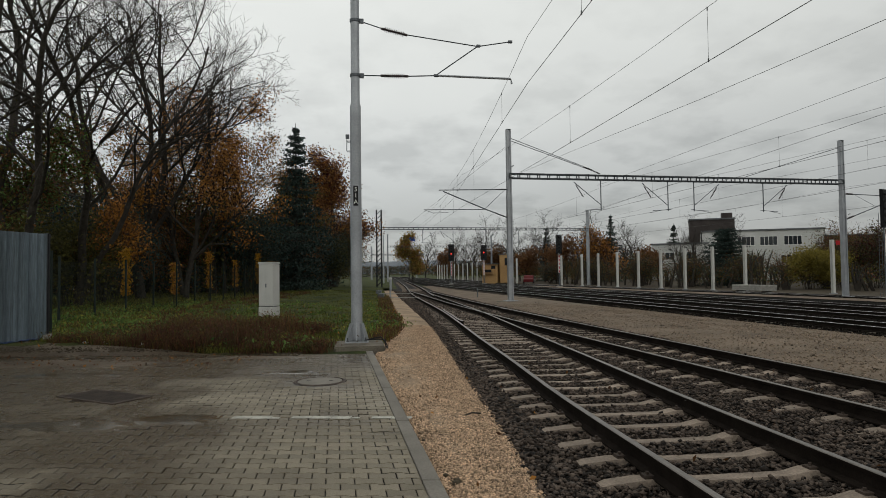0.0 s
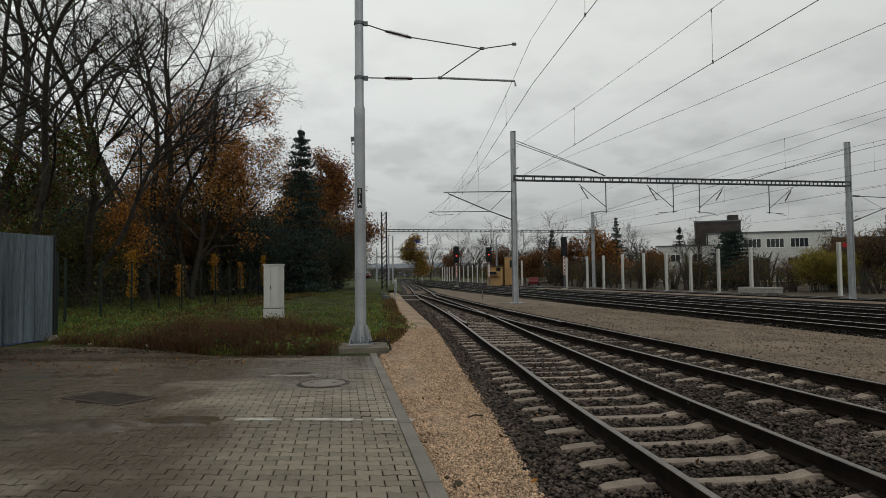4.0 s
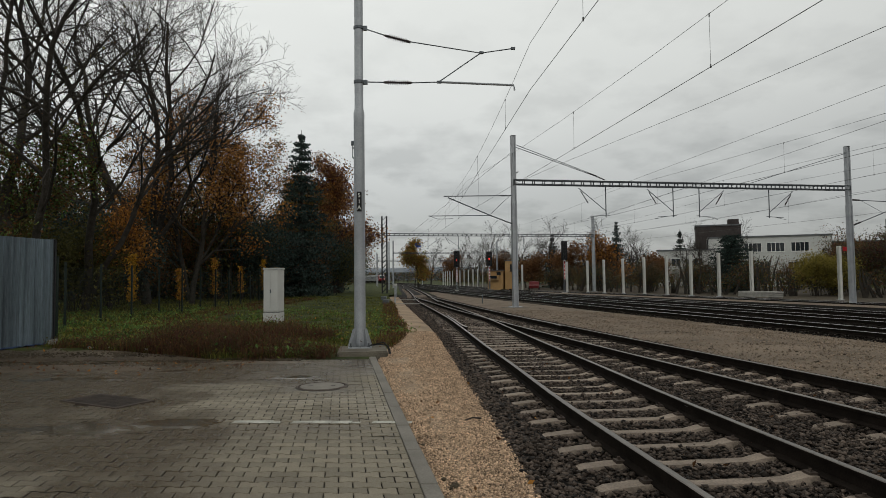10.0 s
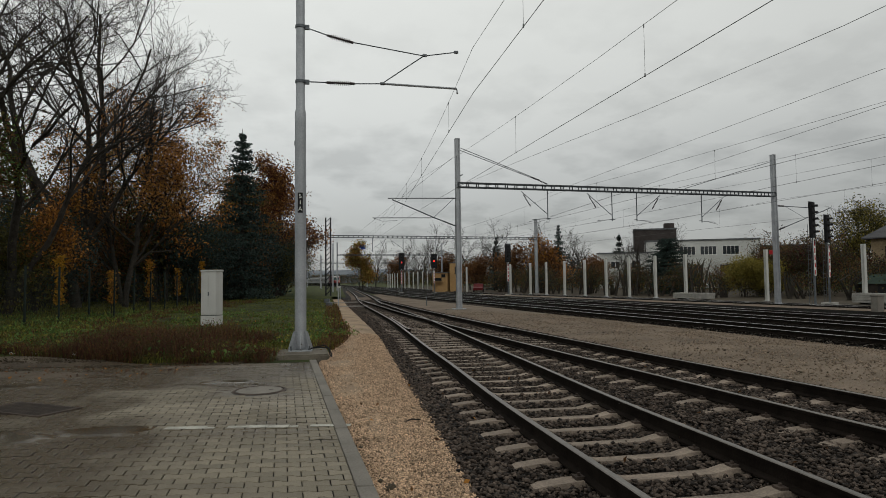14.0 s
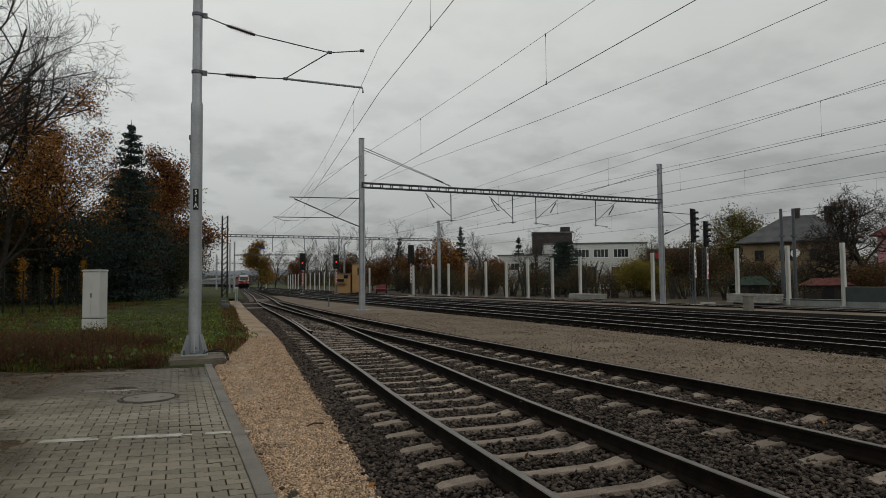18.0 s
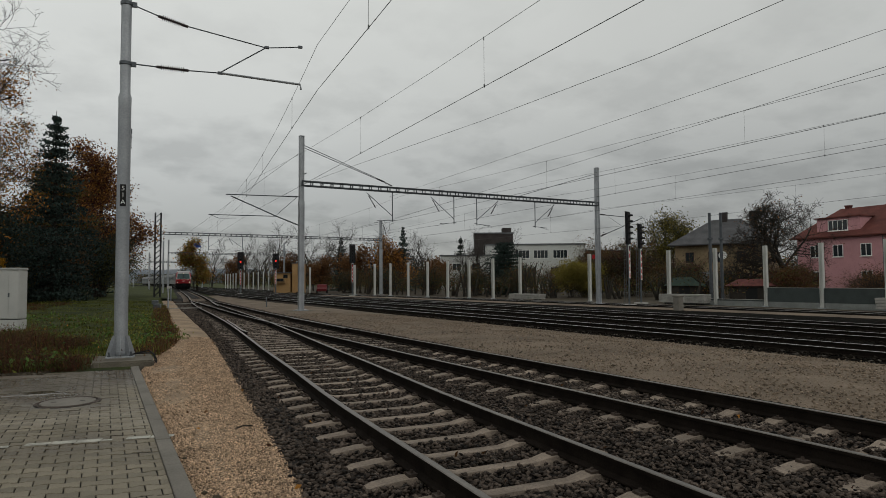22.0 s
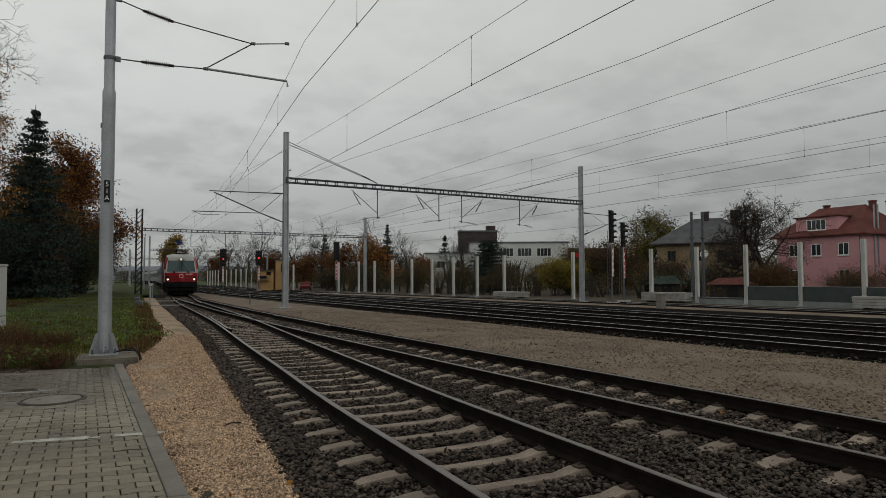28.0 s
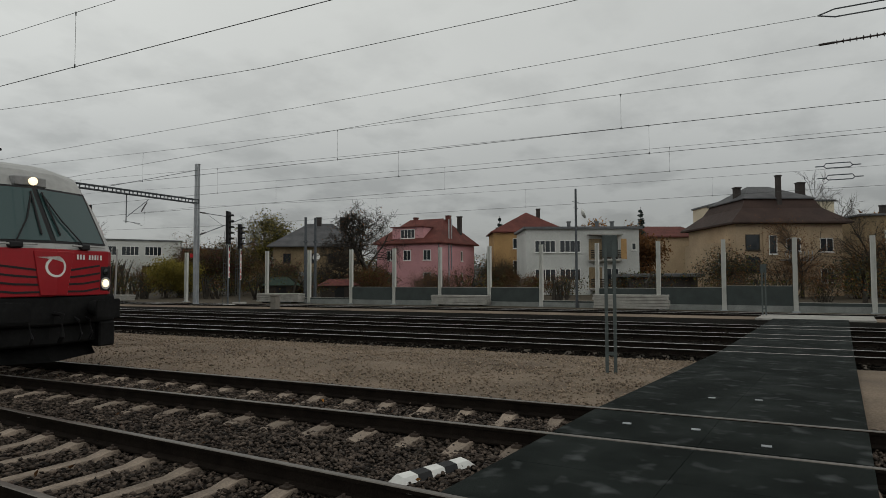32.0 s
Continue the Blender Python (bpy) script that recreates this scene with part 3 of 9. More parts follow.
def deck_panel(fx0, fx1, v0, v1, z0, z1):
    """One rubber panel between two lines x(y), from v0 to v1 across the crossing's width."""
    bm = bmesh.new()
    top, ring = [], []
    for fx, z in ((fx0, z0), (fx1, z1)):
        for v in (v0, v1):
            x = 10.0
            for _ in range(12):
                y = cross_r(x) + (cross_l(x) - cross_r(x)) * v
                x = fx(y)
            top.append(Vector((x, y, z)))
    a, b, d, c = top
    q = [a, b, c, d]
    cen = (a + b + c + d) / 4
    hi = [bm.verts.new(p + (cen - p).normalized() * 0.005) for p in q]
    mid = [bm.verts.new(p - Vector((0, 0, 0.004))) for p in q]
    lo = [bm.verts.new(p - Vector((0, 0, 0.14))) for p in q]
    bm.faces.new(hi)
    for u, w in ((hi, mid), (mid, lo)):
        for i in range(4):
            bm.faces.new((u[i], u[(i + 1) % 4], w[(i + 1) % 4], w[i]))
    bmesh.ops.recalc_face_normals(bm, faces=bm.faces)
    part("rubber_panel", bm, M["rubber"], crossing)
    return cen


def lines_between(c0, o0, c1, o1, n):
    return [(lambda y, k=k: (c0(y) + o0) * (1 - k / n) + (c1(y) + o1) * k / n) for k in range(n + 1)]


def deck_run(c0, o0, c1, o1, z0, z1, n, rows=2):
    ls = lines_between(c0, o0, c1, o1, n)
    for k in range(n):
        for r in range(rows):
            za, zb = z0 + (z1 - z0) * k / n, z0 + (z1 - z0) * (k + 1) / n
            deck_panel(ls[k], ls[k + 1], r / rows + 0.0003, (r + 1) / rows - 0.0002, za, zb)


RG = 0.80
deck_run(near_c, -1.9, near_c, -RG, 0.02, 0.025, 1)
deck_run(near_c, -0.68, near_c, 0.68, 0.025, 0.025, 1)
deck_run(near_c, RG, two_c, -RG, 0.025, 0.025, 2)
deck_run(two_c, -0.68, two_c, 0.68, 0.025, 0.025, 1)
deck_run(two_c, RG, a_c, -RG, 0.025, RM - 0.005, 8)
deck_run(a_c, -0.68, a_c, 0.68, RM - 0.005, RM - 0.005, 1)
deck_run(a_c, RG, b_c, -RG, RM - 0.005, RM - 0.005, 2)
deck_run(b_c, -0.68, b_c, 0.68, RM - 0.005, RM - 0.005, 1)
deck_run(b_c, RG, c_c, -RG, RM - 0.005, RM - 0.005, 2)
deck_run(c_c, -0.68, c_c, 0.68, RM - 0.005, RM - 0.005, 1)
deck_run(c_c, RG, d_c, -4.30, RM - 0.005, RM - 0.005, 3)
# pale concrete slab that carries the crossing on to the outermost track
pad = thing("concrete_pad", pose(0, 0, 0), "pale worn concrete slab at the end of the rubber crossing", "concrete slab", kind="structure")
for k in range(2):
    ls = lines_between(d_c, -4.28, d_c, -0.80, 2)
    bm = bmesh.new()
    cs = []
    for fx in (ls[k], ls[k + 1]):
        for v in (-0.35, 1.25):
            x = 33.0
            for _ in range(12):
                y = cross_r(x) + (cross_l(x) - cross_r(x)) * v
                x = fx(y)
            cs.append((x, y))
    order = [cs[0], cs[1], cs[3], cs[2]]
    lo_ = [bm.verts.new((x, y, -0.5)) for x, y in order]
    hi_ = [bm.verts.new((x, y, RM - 0.012)) for x, y in order]
    bm.faces.new(hi_)
    for i in range(4):
        bm.faces.new((lo_[i], lo_[(i + 1) % 4], hi_[(i + 1) % 4], hi_[i]))
    bmesh.ops.recalc_face_normals(bm, faces=bm.faces)
    part("slab", bm, M["concrete"], pad)

# small pale fixing plates on the panels
for x, v in ((6.55, 0.30), (6.85, 0.55), (6.7, 0.80), (9.2, 0.42), (9.0, 0.62)):
    y = cross_r(x) + (cross_l(x) - cross_r(x)) * v
    zz = float(np.interp(x, [two_c(y) + RG, a_c(y) - RG], [0.025, RM - 0.005]))
    part("anchor_plate", boxes((-0.035, 0.035, -0.045, 0.045, 0.0, 0.006, pose(x, y, zz, 0, 0, 10))), M["steel"], crossing, "small pale steel fixing plate")
# striped deflector wedge at the crossing's edge
wedge = thing("deflector_wedge", pose(4.54, 3.10, -0.17, 0, 0, -11), "black and white striped concrete deflector block beside the crossing", "deflector block")
for i in range(5):
    bm = bmesh.new()
    x0, x1 = -0.40 + i * 0.16, -0.40 + (i + 1) * 0.16 - 0.002
    e0, e1 = (0.06 if i == 0 else 0), (0.06 if i == 4 else 0)
    vs = [bm.verts.new(v) for v in ((x0 - e0, -0.09, 0), (x1 + e1, -0.09, 0), (x1 + e1, 0.09, 0), (x0 - e0, 0.09, 0), (x0, -0.06, 0.055), (x1, -0.06, 0.055), (x1, 0.05, 0.065), (x0, 0.05, 0.065))]
    for f in ((3, 2, 1, 0), (4, 5, 6, 7), (0, 1, 5, 4), (1, 2, 6, 5), (2, 3, 7, 6), (3, 0, 4, 7)):
        bm.faces.new([vs[j] for j in f])
    part("stripe_block", bm, M["black"] if i % 2 else M["white"], wedge, "black stripe" if i % 2 else "white stripe")


copy_thing(wedge, pose(7.35, -0.46, -0.16, 0, 0, 4))


# ---- overhead line ----
def insulator(p0, p1, parent, discs=11):
    """A string of sheds between two points, with end caps."""
    bm = bmesh.new()
    d = (Vector(p1) - Vector(p0))
    m = Matrix.Translation(p0) @ d.to_track_quat("Z", "Y").to_matrix().to_4x4()
    L = d.length
    prof = [(0.018, 0), (0.030, 0.01), (0.030, L * 0.14), (0.020, L * 0.15)]
    for i in range(discs):
        z = L * 0.16 + L * 0.68 * i / (discs - 1)
        prof += [(0.022, z - 0.012), (0.058, z - 0.004), (0.058, z + 0.004), (0.022, z + 0.012)]
    prof += [(0.030, L * 0.86), (0.030, L * 0.99), (0.018, L)]
    lathe(bm, prof, 10, m)
    return part("insulator", bm, M["insul"], parent, "dark ribbed insulator", True)


def rod(name, pts, r, parent, material=None, seg=6, label=""):
    return part(name, chain(bmesh.new(), pts, r, seg), material or M["darksteel"], parent, label)


# tubular mast beside the paving, in its own space: base at the origin
mast = thing("catenary_mast", pose(-1.96, 14.35, 0.10, 0, 0, 6), "tall grey stepped tubular steel catenary mast on a concrete base", "catenary mast")
bm = bmesh.new()
lathe(bm, [(0.140, 0.0), (0.140, 0.1), (0.128, 0.2), (0.122, 5.20), (0.124, 5.22), (0.124, 5.34), (0.100, 5.42), (0.098, 9.2), (0.09, 9.25)], 20)
part("pole", bm, M["steel"], mast, "", True)
bm = bmesh.new()
box(bm, -0.26, 0.26, -0.26, 0.26, -0.02, 0.012)
part("base_plate", bevelled(bm, 0.005), M["steel"], mast)
for i in range(8):
    a = i * math.pi / 4
    bm = bmesh.new()
    m = pose(0, 0, 0, 0, 0, math.degrees(a))
    pr = [(0.12, 0.01), (0.265, 0.01), (0.265, 0.05), (0.16, 0.40), (0.12, 0.42)]
    f0 = [bm.verts.new(m @ Vector((x, -0.006, z))) for x, z in pr]
    f1 = [bm.verts.new(m @ Vector((x, 0.006, z))) for x, z in pr]
    bm.faces.new(f0[::-1])
    bm.faces.new(f1)
    for j in range(5):
        bm.faces.new((f0[j], f0[(j + 1) % 5], f1[(j + 1) % 5], f1[j]))
    part("gusset", bm, M["steel"], mast)
for sx in (-0.2, 0.2):
    for sy in (-0.2, 0.2):
        bm = bmesh.new()
        tube(bm, (sx, sy, 0.0), (sx, sy, 0.10), 0.016, 0.016, 6)
        tube(bm, (sx, sy, 0.012), (sx, sy, 0.04), 0.030, 0.030, 6)
        part("anchor_bolt", bm, M["darksteel"], mast)
for z in (6.05, 7.32):
    bm = bmesh.new()
    lathe(bm, [(0.112, z - 0.035), (0.118, z - 0.03), (0.118, z + 0.03), (0.112, z + 0.035)], 16)
    box(bm, 0.10, 0.20, -0.03, 0.03, z - 0.05, z + 0.05)
    part("clamp", bm, M["darksteel"], mast)
# cantilever: two pulled arms with insulators
insulator((0.58, 0, 6.06), (1.22, 0, 6.06), mast)
rod("tie_rod", [(0.17, 0, 6.06), (0.60, 0, 6.06)], 0.014, mast)
rod("tie_rod", [(1.20, 0, 6.06), (1.86, 0, 6.09)], 0.014, mast)
rod("steady_bar", [(1.86, 0, 6.09), (3.62, 0, 6.05), (3.64, 0, 5.93)], 0.026, mast, M["steel"])
insulator((0.60, 0, 7.16), (1.20, 0, 7.02), mast)
rod("top_tie", [(0.17, 0, 7.30), (0.62, 0, 7.16)], 0.013, mast)
rod("top_tie", [(1.18, 0, 7.03), (2.85, 0, 6.80), (3.62, 0, 6.93)], 0.013, mast)
rod("strut", [(2.87, 0, 6.82), (2.35, 0, 6.45), (1.86, 0, 6.10)], 0.014, mast)
for x, z in ((2.86, 6.81), (3.62, 6.93), (1.86, 6.09)):
    part("joint", bevelled(boxes((x - 0.05, x + 0.05, -0.03, 0.03, z - 0.03, z + 0.03)), 0.008), M["darksteel"], mast)
# number plate on the mast
bm = boxes((-0.055, 0.055, -0.139, -0.131, 3.05, 3.50))
sign = part("number_plate", bevelled(bm, 0.003), M["black"], mast, "small black upright plate with white lettering")
for ch, z in (("5", 3.375), ("1", 3.235), ("A", 3.095)):
    cu = bpy.data.curves.new("letter", "FONT")
    cu.body, cu.size, cu.align_x, cu.extrude = ch, 0.135, "CENTER", 0.001
    tmp = bpy.data.objects.new("letter", cu)
    me = bpy.data.meshes.new_from_object(tmp)
    bpy.data.objects.remove(tmp)
    me.materials.append(M["white"])
    ob = new("letter", me)
    ob.parent, ob.matrix_local = sign, pose(0, -0.142, z, 90, 0, 0)
bm = bmesh.new()
box(bm, -0.52, 0.56, -0.86, 0.42, -0.35, -0.015)
foot = part("mast_foundation", bevelled(bm, 0.03, 2), M["dirtycon"])
foot.matrix_world = pose(-1.92, 14.30, 0.10, 0, 0, 8)
tagged(foot, "square concrete foundation block of the mast", "foundation")


cable = thing("earth_cable", pose(-1.42, 14.1, 0.09), "black earthing cable looping over the mast foundation", "cable")
part("strand", chain(bmesh.new(), [(-0.30, 0.1, 0.05), (-0.12, 0.02, 0.10), (0.02, -0.02, 0.13), (0.12, -0.06, 0.04), (0.15, -0.10, -0.10), (0.10, -0.22, -0.16), (0.22, -0.30, -0.17)], 0.016, 6), M["black"], cable)
part("strand", chain(bmesh.new(), [(-0.28, 0.16, 0.05), (-0.05, 0.10, 0.07), (0.10, 0.04, 0.06), (0.16, 0.02, -0.06), (0.18, -0.12, -0.16)], 0.014, 6), M["black"], cable)


def gantry_mast(m, h, label, w=0.30):
    """A welded box-section steel mast on a plate, with its clamps."""
    t = thing("gantry_mast", m, label, "gantry mast", "gantry masts")
    bm = bmesh.new()
    a = w / 2
    prof = [(-a, -a), (-a + 0.07, -a), (-a + 0.09, -a + 0.05), (a - 0.09, -a + 0.05), (a - 0.07, -a), (a, -a), (a, a), (a - 0.07, a), (a - 0.09, a - 0.05), (-a + 0.09, a - 0.05), (-a + 0.07, a), (-a, a)]
    rings = [[bm.verts.new((x * k, y * k, z)) for x, y in prof] for z, k in ((0, 1.0), (h * 0.62, 1.0), (h * 0.63, 0.9), (h, 0.9))]
    for p, q in zip(rings[:-1], rings[1:]):
        for i in range(12):
            bm.faces.new((p[i], p[(i + 1) % 12], q[(i + 1) % 12], q[i]))
    bm.faces.new(rings[-1])
    part("column", bm, M["steel"], t)
    part("base_plate", boxes((-0.35, 0.35, -0.35, 0.35, 0, 0.04)), M["steel"], t)
    part("foundation", bevelled(boxes((-0.75, 0.75, -0.55, 0.55, -0.5, -0.002)), 0.02), M["dirtycon"], t, "concrete footing")
    part("cap", boxes((-w * 0.48, w * 0.48, -w * 0.48, w * 0.48, h, h + 0.02)), M["darksteel"], t)
    return t


def beam(p0, p1, depth=0.26):
    """A flat lattice beam between two masts."""
    p0, p1 = Vector(p0), Vector(p1)
    d = p1 - p0
    L = d.length
    t = thing("gantry_beam", Matrix.Translation(p0) @ pose(0, 0, 0, 0, 0, math.degrees(math.atan2(d.y, d.x))), "grey lattice portal beam spanning the tracks", "gantry beam", "gantry beams")
    for y in (-0.18, 0.18):
        for z in (0, -depth):
            part("chord", boxes((0, L, y - 0.03, y + 0.03, z - 0.03, z + 0.03)), M["beamsteel"], t)
    n = int(L / 0.62)
    bm = bmesh.new()
    for i in range(n + 1):
        x = L * i / n
        for y in (-0.18, 0.18):
            box(bm, x - 0.03, x + 0.03, y - 0.02, y + 0.02, -depth, 0)
        for z in (0, -depth):
            box(bm, x - 0.03, x + 0.03, -0.18, 0.18, z - 0.012, z + 0.012)
    part("lattice", bm, M["beamsteel"], t)
    return t


def hanger(t, x, low, side, reach=1.05):
    """A drop tube under a beam with a raked stay, an insulator and a steady arm. side: where the stay leans."""
    rod("drop_tube", [(x, 0, -0.3), (x, 0, low)], 0.035, t, M["darksteel"])
    rod("stay", [(x, 0, low + 0.35), (x + side * 1.75, 0, -0.42)], 0.022, t)
    insulator((x + side * 1.15, 0, -0.42 - 0.9), (x + side * 1.62, 0, -0.60), t, 7)
    rod("steady_arm", [(x, 0, low + 0.12), (x - side * reach * 0.2, 0, low + 0.10), (x + side * reach, 0, low + 0.02)], 0.018, t)
    rod("drop_arm", [(x + side * reach * 0.35, 0, low + 0.07), (x + side * reach * 1.2, 0, low - 0.12)], 0.012, t)


G1, G2 = Vector((3.98, 37.55, -0.10)), Vector((26.6, 42.0, -0.30))
ang = math.degrees(math.atan2(G2.y - G1.y, G2.x - G1.x))
gm = gantry_mast(pose(*G1, 0, 0, ang), 10.2, "tall grey steel gantry mast with cantilever arms on one side")
gm2 = gantry_mast(pose(*G2, 0, 0, ang), 10.4, "tall grey steel gantry mast among the main lines")
rod("top_tube", [(0.15, 0, 6.85), (3.4, 0, 6.75)], 0.028, gm2)
rod("cantilever_tube", [(0.15, 0, 5.12), (4.9, 0, 6.80)], 0.032, gm2)
rod("brace", [(0.9, 0, 6.82), (2.6, 0, 6.02)], 0.012, gm2)
insulator((0.2, 0, 6.85), (0.9, 0, 6.83), gm2, 8)
insulator((0.25, 0, 5.16), (0.9, 0, 5.39), gm2, 8)
BZ = 7.45
gb = beam((G1.x, G1.y, BZ), (G2.x, G2.y, BZ))
for x, side in ((5.85, -1), (10.35, -1), (12.15, 1), (17.1, 1)):
    hanger(gb, x, -2.15, side)
# tensioned tie bars from the mast heads down to the beam
Lb = (G2 - G1).length
rod("top_stay", [(0.1, 0, 2.15), (5.3, 0, 0.35)], 0.02, gb)
rod("top_stay", [(0.1, 0, 2.0), (5.3, 0, 0.30)], 0.02, gb)
insulator((4.75, 0, 0.52), (5.85, 0, 0.10), gb, 9)
rod("top_stay", [(Lb - 0.1, 0, 2.2), (Lb - 7.2, 0, 0.1)], 0.02, gb)
rod("beam_bracket", [(0.2, -0.3, 0.45), (0.2, 0.5, 0.45)], 0.03, gb)
# cantilever arms of the first gantry mast, reaching over the diverging line
rod("top_tube", [(-0.15, 0, 6.62), (-4.25, 0, 6.52)], 0.03, gm)
rod("cantilever_tube", [(-0.15, 0, 4.95), (-1.45, 0, 5.42), (-4.0, 0, 6.45)], 0.035, gm)
rod("register_tube", [(-1.5, 0, 5.42), (-5.15, 0, 5.36)], 0.025, gm)
rod("brace", [(-0.25, 0, 6.60), (-1.5, 0, 5.45)], 0.016, gm)
insulator((-0.25, 0, 4.98), (-1.0, 0, 5.26), gm, 8)
insulator((-0.2, 0, 6.62), (-0.85, 0, 6.60), gm, 8)
rod("drop_arm", [(-5.1, 0, 5.36), (-4.6, 0, 5.18), (-3.7, 0, 5.22)], 0.014, gm)

# second gantry, farther up the line, with a lattice tower on one side
T1, T2 = Vector((-8.0, 79.5, 0.0)), Vector((19.7, 86.0, -0.3))
ang2 = math.degrees(math.atan2(T2.y - T1.y, T2.x - T1.x))
gantry_mast(pose(*T2, 0, 0, ang2), 10.2, "slim grey steel gantry mast far up the line", 0.34)
tower = thing("lattice_tower", pose(*T1, 0, 0, ang2), "dark riveted lattice steel catenary tower", "lattice tower")
M["tarsteel"] = mat("tarred_steel", (0.030, 0.032, 0.034), 0.6, vary=0.3, scale=3)
for sx in (-0.3, 0.3):
    for sy in (-0.3, 0.3):
        part("leg", boxes((sx - 0.05, sx + 0.05, sy - 0.05, sy + 0.05, -0.3, 9.6)), M["tarsteel"], tower)
bm = bmesh.new()
for i in range(16):
    z = i * 0.6
    for s in (-0.3, 0.3):
        tube(bm, (-0.3, s, z), (0.3, s, z + 0.6), 0.03, 0.03, 4)
        tube(bm, (s, 0.3, z), (s, -0.3, z + 0.6), 0.03, 0.03, 4)
part("bracing", bm, M["tarsteel"], tower)
gb2 = beam((T1.x, T1.y, 7.4), (T2.x, T2.y, 7.4))
for x, side in ((5.6, 1), (9.6, -1), (14.0, 1), (18.5, -1), (22.5, 1)):
    hanger(gb2, x, -2.0, side)
# gantries and masts farther up the line
for xa, ya, xb, yb in ((-11.5, 132, 10.5, 137), (-21.5, 190, 2.5, 196)):
    an = math.degrees(math.atan2(yb - ya, xb - xa))
    gantry_mast(pose(xa, ya, -0.3, 0, 0, an), 10.0, "slim grey steel gantry mast far up the line")
    gantry_mast(pose(xb, yb, -0.3, 0, 0, an), 10.0, "slim grey steel gantry mast far up the line")
    beam((xa, ya, 7.3), (xb, yb, 7.3))
for xa, ya in ((-18.5, 165), (-10.5, 112), (-31, 232), (-38, 262), (-9.5, 230)):
    gantry_mast(pose(xa, ya, -0.3, 0, 0, 10), 8.6, "slim grey steel mast far up the line", 0.26)


def wire_run(name, c, spans, z_contact, z_carry, sag, label, drop=7.0, raised=0.0):
    """Contact and carrier wire over a track between supports, with droppers; raised: how much both rise from y 38 to y -36, for the crossing."""
    def lift(y):
        return raised * min(1.0, max(0.0, (38 - y) / 74))

    t = thing(name, pose(0, 0, 0), label, "overhead wire", "overhead wires")
    for y0, y1 in zip(spans[:-1], spans[1:]):
        n = 10
        ys = [y0 + (y1 - y0) * i / n for i in range(n + 1)]

        def cx(y):
            u = (y - y0) / (y1 - y0)
            return c(y0) * (1 - u) + c(y1) * u

        def cz(y):
            u = (y - y0) / (y1 - y0)
            return z_carry + lift(y) - sag * 4 * u * (1 - u)

        bm = bmesh.new()
        chain(bm, [(cx(y), y, z_contact + lift(y)) for y in (y0, y1)], 0.0075)
        part("contact_wire", bm, M["wire"], t)
        bm = bmesh.new()
        chain(bm, [(cx(y), y, cz(y)) for y in ys], 0.0055)
        part("carrier_wire", bm, M["wire"], t)
        k = max(2, int(abs(y1 - y0) / drop))
        for i in range(k):
            y = y0 + (y1 - y0) * (i + 0.5) / k
            bm = bmesh.new()
            zc = z_contact + lift(y)
            tube(bm, (cx(y), y, zc), (cx(y), y, cz(y)), 0.0035, 0.0035, 4)
            tube(bm, (cx(y), y, zc - 0.02), (cx(y), y, zc + 0.05), 0.014, 0.014, 4)
            tube(bm, (cx(y), y, cz(y) - 0.05), (cx(y), y, cz(y) + 0.02), 0.012, 0.012, 4)
            part("dropper", bm, M["wire"], t)
    return t


wire_run("overhead_line", lambda y: float(np.interp(y, [-32, 14.35, 37.5, 60], [6.6, 1.99, 0.60, -1.9])), [-32, 14.35, 37.5, 60], 5.94, 7.0, 0.35, "overhead line above the curving siding")
wire_run("overhead_line", lambda y: 1.16 + (37.5 - y) * 0.1487 if y < 38 else two_c(y), [-21.5, 37.5, 79.5, 130, 200, 300], 5.51, 7.40, 0.90, "overhead line above the diverging line")
for c, k in ((a_c, 0), (b_c, 1), (c_c, 2), (d_c, 3)):
    wire_run("overhead_line", c, [-36, 38.5 + k, 81 + k, 140, 210, 300], 5.45, 6.95, 0.55, "overhead line above a main track", 9.0, 0.75)
# lone wires crossing to the gantry
wires = thing("anchor_wire", pose(0, 0, 0), "lone anchor wires running down to the gantry", "overhead wire", "overhead wires")
rod("anchor_strand", [(14.9, -20, 7.5), (10.2, 4.65, 6.62), (8.95, 11.5, 6.50), (7.62, 18.4, 6.62), (5.65, 28.8, 6.98), (4.05, 37.4, 7.22)], 0.0065, wires, M["wire"], 4)
rod("anchor_strand", [(4.1, 37.6, 9.3), (-4.5, 79, 7.5)], 0.012, wires, M["wire"], 4)
# two strands of the nearest main line rise to an anchor beyond the crossing
for pts, sp in ((((9.6, 39.0, 6.9), (17.85, 1.2, 8.12), (18.35, -1.2, 8.2), (22.5, -21, 8.9)), 0.10), (((9.9, 39.0, 5.5), (17.85, 1.2, 7.38), (18.35, -1.2, 7.48), (22.3, -20, 8.3)), 0.0)):
    a, b = Vector(pts[1]), Vector(pts[2])
    rod("anchor_strand", [pts[0], pts[1]], 0.0065, wires, M["wire"], 4)
    rod("anchor_strand", [pts[2], pts[3]], 0.0065, wires, M["wire"], 4)
    if sp:
        for d in (-sp, sp):
            rod("tension_bar", [a, a.lerp(b, 0.15) + Vector((0, 0, d)), a.lerp(b, 0.85) + Vector((0, 0, d)), b], 0.018, wires)
    else:
        insulator(a, b, wires, 13)


